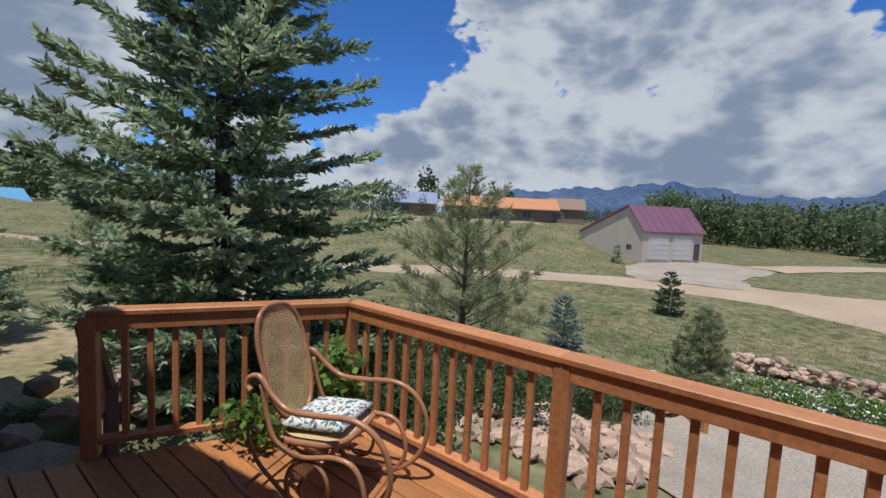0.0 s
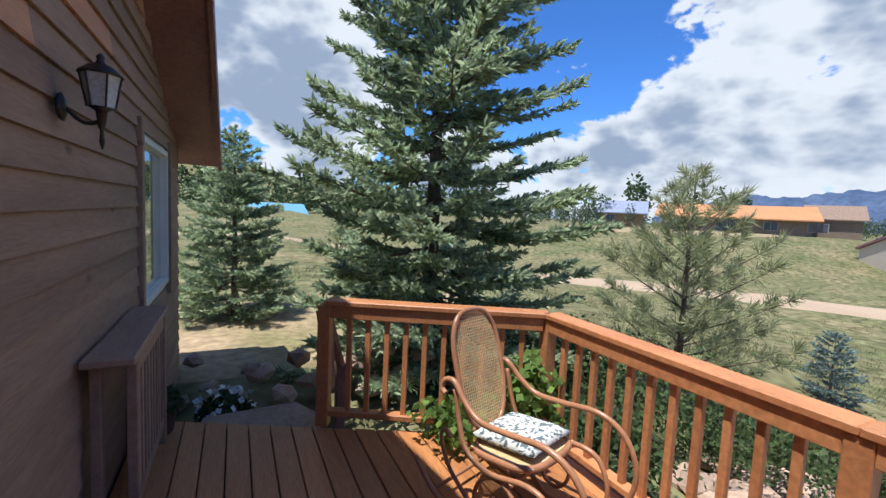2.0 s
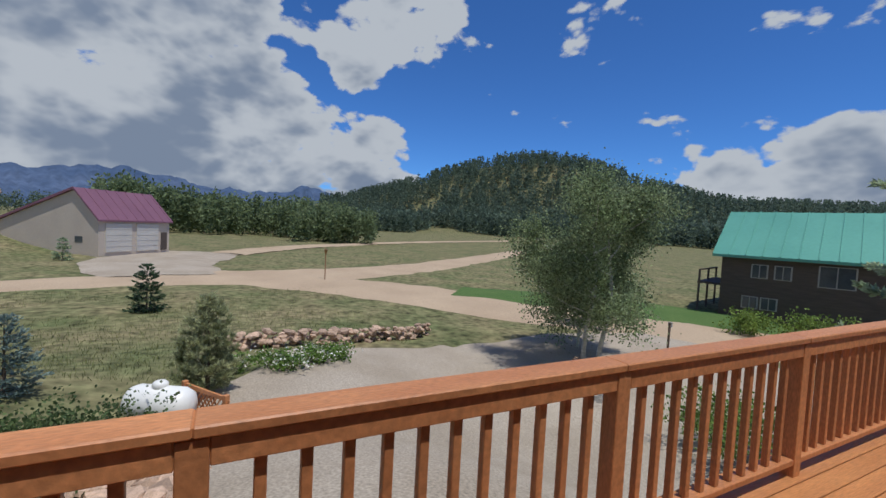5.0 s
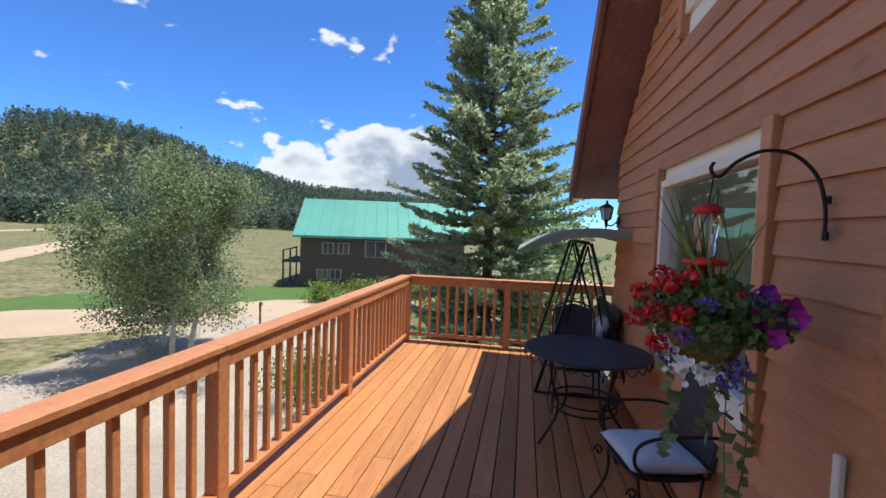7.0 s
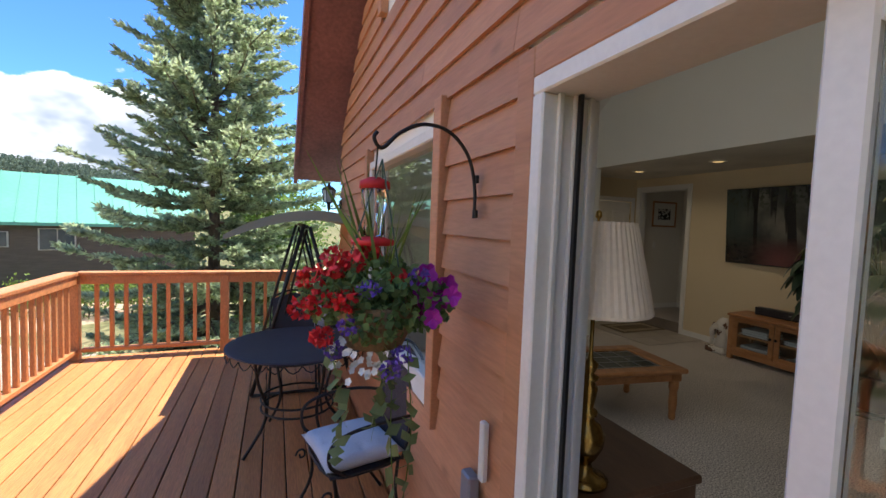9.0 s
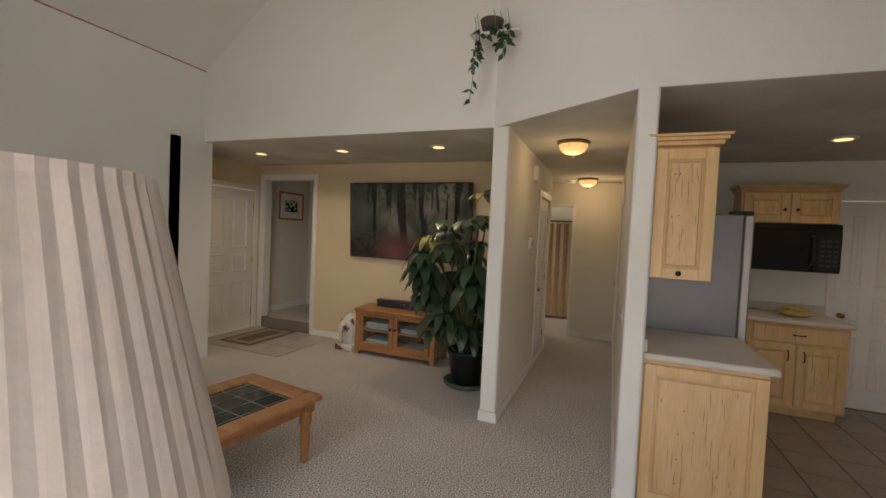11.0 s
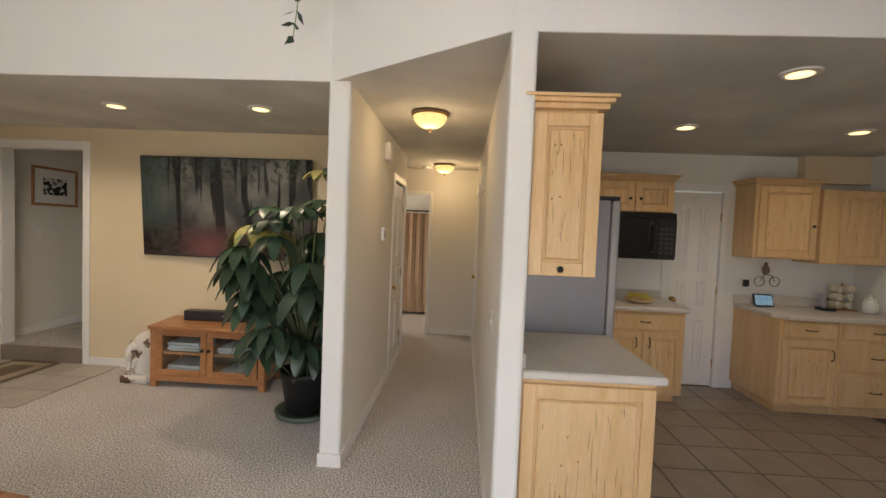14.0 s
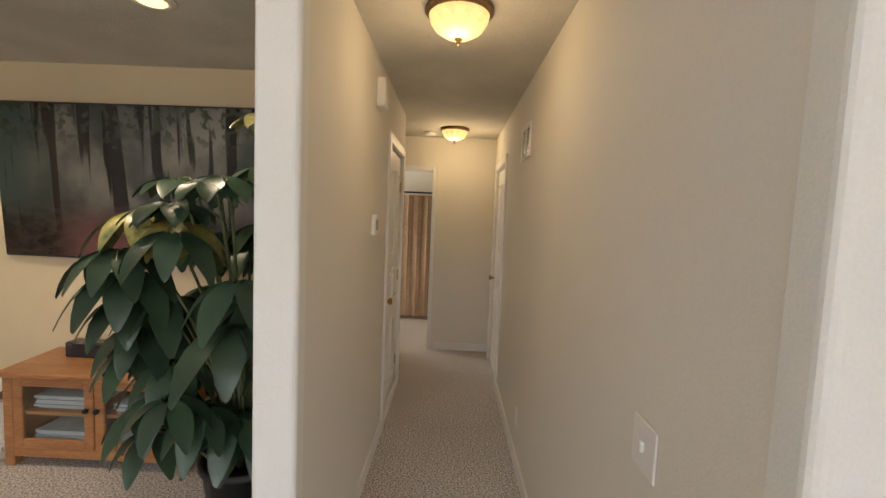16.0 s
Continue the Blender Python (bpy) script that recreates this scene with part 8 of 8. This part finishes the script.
def umbrella_plant():
    t = thing("potted_plant", "large umbrella plant with long drooping leaves in a black pot", "plant", (-4.33, -1.68, 0))
    bm = B()
    lathe(bm, [(0.13, 0.05), (0.15, 0.06), (0.19, 0.33), (0.205, 0.34), (0.205, 0.375), (0.18, 0.37), (0.17, 0.31)], sides=28)
    part("pot", bm, mat("black_ribbed_pot", (0.012, 0.012, 0.013), 0.45, None, 4, (1, 1, 8), 50, 0.3), t, "black ribbed pot", True)
    bm = B()
    lathe(bm, [(0.19, 0.0), (0.225, 0.02), (0.235, 0.055), (0.21, 0.055), (0.18, 0.025)], sides=28)
    part("saucer", bm, mat("green_saucer", (0.10, 0.13, 0.10), 0.5), t, "dull green saucer", True)
    gloss = mat("umbrella_leaf", (0.045, 0.085, 0.045), 0.33, (0.03, 0.06, 0.034), 5, (1, 1, 1), 14, 0.05, 0.25, 0, 0.15)
    varieg = mat("variegated_leaf", (0.06, 0.10, 0.045), 0.35, (0.50, 0.42, 0.12), 12, (1, 1, 1), 20, 0.05, 0.2, 0, 0.2)
    rg = random.Random(8)
    stem_green = mat("green_stem", (0.10, 0.12, 0.05), 0.6)
    heads = []
    for k in range(52):
        a = rg.uniform(0, 6.28)
        z = rg.uniform(0.5, 1.72)
        r = (0.13 + 0.27 * math.sin(math.pi * min(1.0, (z - 0.25) / 1.75)) ** 0.8) * rg.uniform(0.55, 1.1)
        if -0.9 < a - 1.57 < 0.9 and r > 0.3:
            r = 0.3
        hub = Vector((math.cos(a) * r - 0.02, math.sin(a) * r - 0.10, z))
        stem = B()
        tube(stem, bez([(rg.uniform(-0.04, 0.04), rg.uniform(-0.04, 0.04), 0.3), (hub.x * 0.25, hub.y * 0.25, z * 0.6), (hub.x * 0.75, hub.y * 0.75, z - 0.02), hub], 4), 0.007, 5)
        part("stem", stem, stem_green, t, "", True)
        heads.append(hub)
    heads += [Vector((0.02, 0.10, 1.95)), Vector((0.0, 0.2, 1.98))]
    for k, hub in enumerate(heads):
        V, F = [], []
        n = rg.randint(7, 9)
        a0 = rg.uniform(0, 6.28)
        top = hub.z > 1.5
        big = rg.uniform(0.20, 0.30) * (0.8 if top else 1.0)
        for j in range(n):
            a = a0 + j * math.tau / n
            d = Vector((math.cos(a), math.sin(a), 0))
            s = Vector((-d.y, d.x, 0))
            L_ = big * rg.uniform(0.8, 1.1)
            W_ = L_ * 0.21
            base = len(V)
            for q in range(7):
                f = q / 6
                pt = hub + d * (0.03 + L_ * (f * 0.92 - 0.22 * f * f)) + Vector((0, 0, 0.02 - L_ * (0.15 * f + (0.6 if not top else 0.3) * f * f)))
                wd = W_ * math.sin(math.pi * min(0.97, f * 0.92 + 0.04)) ** 0.75
                V += [tuple(pt - s * wd + Vector((0, 0, 0.010))), tuple(pt), tuple(pt + s * wd + Vector((0, 0, 0.010)))]
            for q in range(6):
                b0 = base + q * 3
                F += [(b0, b0 + 1, b0 + 4, b0 + 3), (b0 + 1, b0 + 2, b0 + 5, b0 + 4)]
        raw("leaf_whorl", V, F, varieg if (hub.z > 1.45 and k % 4 == 0) else gloss, t, "", True)


umbrella_plant()


def wall_picture():
    t = thing("framed_picture", "framed black and white print with a wide mat", "picture", (-5.92, -5.418, 1.88))
    bm = B()
    for a, b, c, d in ((-0.29, 0.29, -0.23, -0.2), (-0.29, 0.29, 0.2, 0.23), (-0.29, -0.26, -0.2, 0.2), (0.26, 0.29, -0.2, 0.2)):
        box(bm, a, b, 0, 0.02, c, d, 0.003)
    part("frame", bm, oak, t)
    bm = B()
    box(bm, -0.26, 0.26, 0.0, 0.008, -0.2, 0.2)
    part("mat", bm, wall_white, t)
    bm = B()
    box(bm, -0.15, 0.15, 0.008, 0.0095, -0.1, 0.1)
    part("print", bm, pattern("ink_print", (0.6, 0.6, 0.58), (0.03, 0.03, 0.03), 22, 0.47, 0.5), t)


wall_picture()


def plate(name, label, m, w, h, kind):
    """A wall plate looking to local +y, with a toggle, an outlet or nothing on it."""
    t = thing(name, label, "switch" if kind == "toggle" else "outlet")
    bm = B()
    box(bm, -w / 2, w / 2, 0, 0.006, -h / 2, h / 2, 0.003)
    part("plate", bm, trim_white, t)
    bm = B()
    if kind == "toggle":
        box(bm, -0.006, 0.006, 0.005, 0.016, -0.012, 0.012, 0.002)
        part("toggle", bm, trim_white, t)
    else:
        for z in (-0.02, 0.02):
            box(bm, -0.016, 0.016, 0.005, 0.009, z - 0.014, z + 0.014, 0.003)
        part("sockets", bm, wall_white, t)
    t.matrix_world = m
    return t


plate("light_switch", "white light switch in the side room", pose(-5.72, -5.419, 1.32), 0.07, 0.115, "toggle")
plate("light_switch", "white light switch on the hall wall", pose(-3.32, HALL_N - 0.001, 1.045, 0, 0, 180), 0.115, 0.12, "toggle")
plate("wall_outlet", "white outlet low on the hall wall", pose(-5.0, HALL_N - 0.001, 0.30, 0, 0, 180), 0.07, 0.115, "outlet")
t = thing("thermostat", "white thermostat on the hall wall", "thermostat", (-4.79, HALL_S, 1.49))
bm = B()
box(bm, -0.05, 0.05, 0, 0.025, -0.06, 0.06, 0.006)
part("case", bm, trim_white, t)
bm = B()
box(bm, -0.03, 0.03, 0.025, 0.027, -0.03, 0.03)
part("display", bm, fridge_grey, t)
t = thing("door_chime", "white door chime box high on the hall wall", "door chime", (-4.86, HALL_S, 2.24))
bm = B()
box(bm, -0.06, 0.06, 0, 0.05, -0.08, 0.08, 0.008)
part("case", bm, trim_white, t)
t = thing("air_vent", "white return air grille high on the hall wall", "vent", (-5.2, HALL_N, 2.06))
bm = B()
for a, b, c, d in ((-0.16, 0.16, -0.11, -0.09), (-0.16, 0.16, 0.09, 0.11), (-0.16, -0.14, -0.09, 0.09), (0.14, 0.16, -0.09, 0.09), (-0.008, 0.008, -0.09, 0.09)):
    box(bm, a, b, -0.012, 0, c, d, 0.002)
part("frame", bm, trim_white, t)
# flat dark plate puts the shade of a deep duct into its colour
bm = B()
box(bm, -0.14, 0.14, -0.002, 0, -0.09, 0.09)
part("backing", bm, dark_plastic, t, "flat dark sheet standing in for the shaded duct")
for k in range(8):
    bm = B()
    obox(bm, Matrix.Translation((0, -0.006, -0.078 + k * 0.0225)) @ Matrix.Rotation(0.6, 4, "X"), 0.278, 0.008, 0.002)
    part("slat", bm, trim_white, t)
t = thing("smoke_detector", "white smoke detector on the hall ceiling", "smoke detector", (-6.97, -0.99, CEIL))
bm = B()
lathe(bm, [(0.05, -0.035), (0.062, -0.028), (0.065, -0.001), (0.02, -0.0005)], sides=20)
part("case", bm, trim_white, t, "", True)

# shower curtain beyond the hall
t = thing("shower_curtain", "peach shower curtain hanging from a rod", "curtain", (-8.6, -1.5, 0))
bm = B()
n = 120
front = []
for k in range(n + 1):
    y = -0.75 + 1.5 * k / n
    front.append((0.03 * math.sin(k * 0.55) + 0.012 * math.sin(k * 1.7), y))
for x, y in front:
    bm.verts.new((x, y, 0.06))
    bm.verts.new((x * 0.8, y, 1.84))
bm.verts.ensure_lookup_table()
for k in range(n):
    bm.faces.new((bm.verts[2 * k], bm.verts[2 * k + 2], bm.verts[2 * k + 3], bm.verts[2 * k + 1]))
bmesh.ops.solidify(bm, geom=list(bm.faces), thickness=0.003)
part("cloth", bm, mat("peach_cloth", (0.72, 0.52, 0.35), 0.85, (0.66, 0.46, 0.30), 4, (1, 1, 1), 60, 0.1), t, "", True)
bm = B()
tube(bm, [(0, -0.9, 1.88), (0, 0.9, 1.88)], 0.012, 10)
part("rod", bm, black_metal, t, "", True)

# entry rug and tiles
t = thing("entry_rug", "tan rug with a dark border on the entry tiles", "rug", (-4.69, -4.80, 0.012))
bm = B()
box(bm, -0.43, 0.43, -0.26, 0.26, 0, 0.008, 0.003)
part("field", bm, mat("rug_tan", (0.42, 0.35, 0.25), 0.98, None, 4, (1, 1, 1), 150, 0.6), t)
bm = B()
for a, b, c, d in ((-0.43, 0.43, -0.26, -0.22), (-0.43, 0.43, 0.22, 0.26), (-0.43, -0.39, -0.22, 0.22), (0.39, 0.43, -0.22, 0.22)):
    box(bm, a, b, c, d, 0.0085, 0.0095)
part("border", bm, mat("rug_brown", (0.14, 0.10, 0.065), 0.98, None, 4, (1, 1, 1), 150, 0.6), t, "dark brown border")
bm = B()
box(bm, -0.30, 0.30, -0.11, 0.11, 0.0085, 0.0095)
part("centre", bm, mat("rug_brown_mid", (0.19, 0.14, 0.09), 0.98, None, 4, (1, 1, 1), 150, 0.6), t, "brown centre panel")
entry_tiles = tagged(new("floor_entry_tiles"), "beige tiles inside the front door", "tile floor", kind="structure")
bm = B()
box(bm, -0.172, 0.172, -0.172, 0.172, 0, 0.008, 0.003)
em = mesh_of("tile", bm, mat("entry_tile", (0.46, 0.42, 0.37), 0.4, (0.40, 0.36, 0.32), 5, (1, 1, 1), 40, 0.08, 0.06, 0, 0.1))
for i in range(3):
    for j in range(4):
        piece("tile", em, entry_tiles, (-4.98 + i * 0.352, -5.16 + j * 0.352, 0.001))

# hanging vine above the header
t = thing("trailing_vine", "green trailing vine hanging from a high shelf", "plant", (-3.5, -1.34, 3.12))
bm = B()
lathe(bm, [(0.06, 0.0), (0.09, 0.12), (0.095, 0.13), (0.07, 0.13)], sides=16)
part("pot", bm, mat("dark_clay", (0.10, 0.075, 0.06), 0.8), t, "", True)
bm = B()
box(bm, -0.12, 0.12, -0.14, 0.25, -0.02, 0.0, 0.003)
part("shelf", bm, trim_white, t)
for k, (dx, dy, L_) in enumerate(((0.0, -0.11, 0.5), (0.03, -0.08, 0.25), (0.02, 0.10, 0.13), (0.05, 0.16, 0.20), (0.08, 0.06, 0.08))):
    bm = B()
    pts = [Vector((0.1 + dx + 0.012 * math.sin(q * 6 + k), dy + 0.02 * math.sin(q * 4), 0.13 * (1 - q * 3) if q < 0.33 else -(L_ * (q - 0.33) / 0.67))) for q in [s / 10 for s in range(11)]]
    tube(bm, pts, 0.003, 4)
    v = part("vine", bm, leaf_green, t)
    r = np.random.default_rng(300 + k)
    P = np.array([tuple(p) for p in pts[3:]] * 2)
    D = r.normal(size=P.shape) * np.array([0.7, 0.7, 0.2]) + np.array([0, 0, -0.6])
    D /= np.linalg.norm(D, axis=1, keepdims=True)
    V, F = blades(P, D, 0.075, 0.022, r)
    raw("vine_leaves", V, F, mat("umbrella_leaf", (0.045, 0.085, 0.045)), v)
t = thing("niche_sill", "dark wooden sill high on the living room wall", "shelf", (LW_X, -2.15, 3.70))
bm = B()
box(bm, 0.0, 0.10, -0.45, 0.45, 0, 0.05, 0.004)
part("board", bm, oak, t)

# ---- on the counters ----
t = thing("fruit_plate", "woven plate of yellow fruit on the worktop", "plate", (-5.2, 1.30, 0.913))
bm = B()
lathe(bm, [(0.07, 0), (0.11, 0.02), (0.15, 0.045), (0.145, 0.05), (0.06, 0.02)], sides=24)
part("plate", bm, cane, t, "", True)
for k in range(4):
    bm = B()
    a = k * 0.35 - 0.5
    tube(bm, bez([(-0.08 * math.cos(a), -0.08, 0.045 + 0.01 * k), (0.0, -0.02 + 0.03 * k, 0.075), (0.09, 0.05 + 0.01 * k, 0.05)], 5), [0.006] + [0.016] * 8 + [0.004] * 2, 8)
    part("banana", bm, mat("banana", (0.55, 0.45, 0.08), 0.6, (0.40, 0.36, 0.08), 9), t, "", True)
t = thing("smart_display", "small black display standing on the worktop", "display", (-5.32, 2.56, 0.913))
bm = B()
obox(bm, Matrix.Rotation(radians(0), 4, "Z") @ Matrix.Translation((0, 0, 0.065)) @ Matrix.Rotation(radians(-18), 4, "Y"), 0.018, 0.19, 0.12, 0.005)
part("case", bm, dark_plastic, t)
bm = B()
obox(bm, Matrix.Translation((0.010, 0, 0.066)) @ Matrix.Rotation(radians(-18), 4, "Y"), 0.002, 0.165, 0.098)
part("screen", bm, mat("screen_blue", (0.1, 0.25, 0.4), 0.2, (0.25, 0.35, 0.3), 18, (1, 1, 1), 30, 0, 0, 0, 0.2, 0.5, (0.3, 0.5, 0.7, 0.03)), t, "lit blue screen")
bm = B()
box(bm, -0.05, 0.02, -0.06, 0.06, 0, 0.012, 0.003)
part("foot", bm, dark_plastic, t)
t = thing("bicycle_figure", "small wire bicycle ornament on the wall", "ornament", (-5.515, 2.72, 1.10))
bm = B()
for y in (-0.075, 0.075):
    tube(bm, [(0, y + 0.05 * math.cos(k * math.tau / 20), 0.05 + 0.05 * math.sin(k * math.tau / 20)) for k in range(20)], 0.004, 5, True)
tube(bm, [(0, -0.075, 0.05), (0, -0.02, 0.12), (0, 0.05, 0.11), (0, 0.075, 0.05)], 0.004, 5)
lathe(bm, [(0.02, 0.12), (0.035, 0.16), (0.03, 0.2), (0.012, 0.21), (0.02, 0.235), (0.005, 0.25)], (0, -0.02, 0), 10)
part("wire", bm, mat("rusty_wire", (0.16, 0.10, 0.06), 0.6, (0.25, 0.2, 0.14), 20), t)
t = thing("charger_plug", "black charger plugged into the wall outlet", "charger", (-5.512, 2.50, 1.09))
bm = B()
box(bm, -0.005, 0.03, -0.025, 0.025, 0, 0.07, 0.004)
part("case", bm, dark_plastic, t)
t = thing("cordless_phone", "black cordless phone in its cradle", "telephone", (-5.28, 3.12, 0.913))
bm = B()
box(bm, -0.05, 0.07, -0.06, 0.06, 0, 0.03, 0.006)
part("cradle", bm, dark_plastic, t)
bm = B()
obox(bm, Matrix.Translation((-0.015, -0.015, 0.09)) @ Matrix.Rotation(radians(-22), 4, "Y"), 0.025, 0.045, 0.15, 0.007)
part("handset", bm, fridge_grey, t)
t = thing("canister_rack", "rack of pale round canisters on the worktop", "canisters", (-5.33, 3.30, 0.913))
bm = B()
box(bm, -0.06, 0.06, -0.11, 0.13, 0, 0.012, 0.003)
tube(bm, [(0, 0.01, 0.01), (0, 0.01, 0.27)], 0.008, 8)
part("stand", bm, oak, t)
for r_ in range(3):
    for s in (-1, 1):
        bm = B()
        lathe(bm, [(0.03, -0.055), (0.037, -0.05), (0.037, 0.05), (0.03, 0.055)], sides=18)
        bm.transform(Matrix.Translation((0.0, 0.01 + s * 0.055, 0.055 + r_ * 0.078)) @ Matrix.Rotation(math.pi / 2, 4, "Y"))
        part("canister", bm, mat("cream_ceramic", (0.55, 0.50, 0.40), 0.4, None, 6), t, "", True)
t = thing("ginger_jar", "white lidded jar on the worktop", "jar", (-5.2, 3.47, 0.913))
bm = B()
lathe(bm, [(0.04, 0), (0.06, 0.03), (0.065, 0.09), (0.045, 0.13), (0.04, 0.14)], sides=20)
part("body", bm, trim_white, t, "", True)
bm = B()
lathe(bm, [(0.045, 0.141), (0.045, 0.155), (0.015, 0.165), (0.012, 0.18), (0.003, 0.185)], sides=20)
part("lid", bm, trim_white, t, "", True)
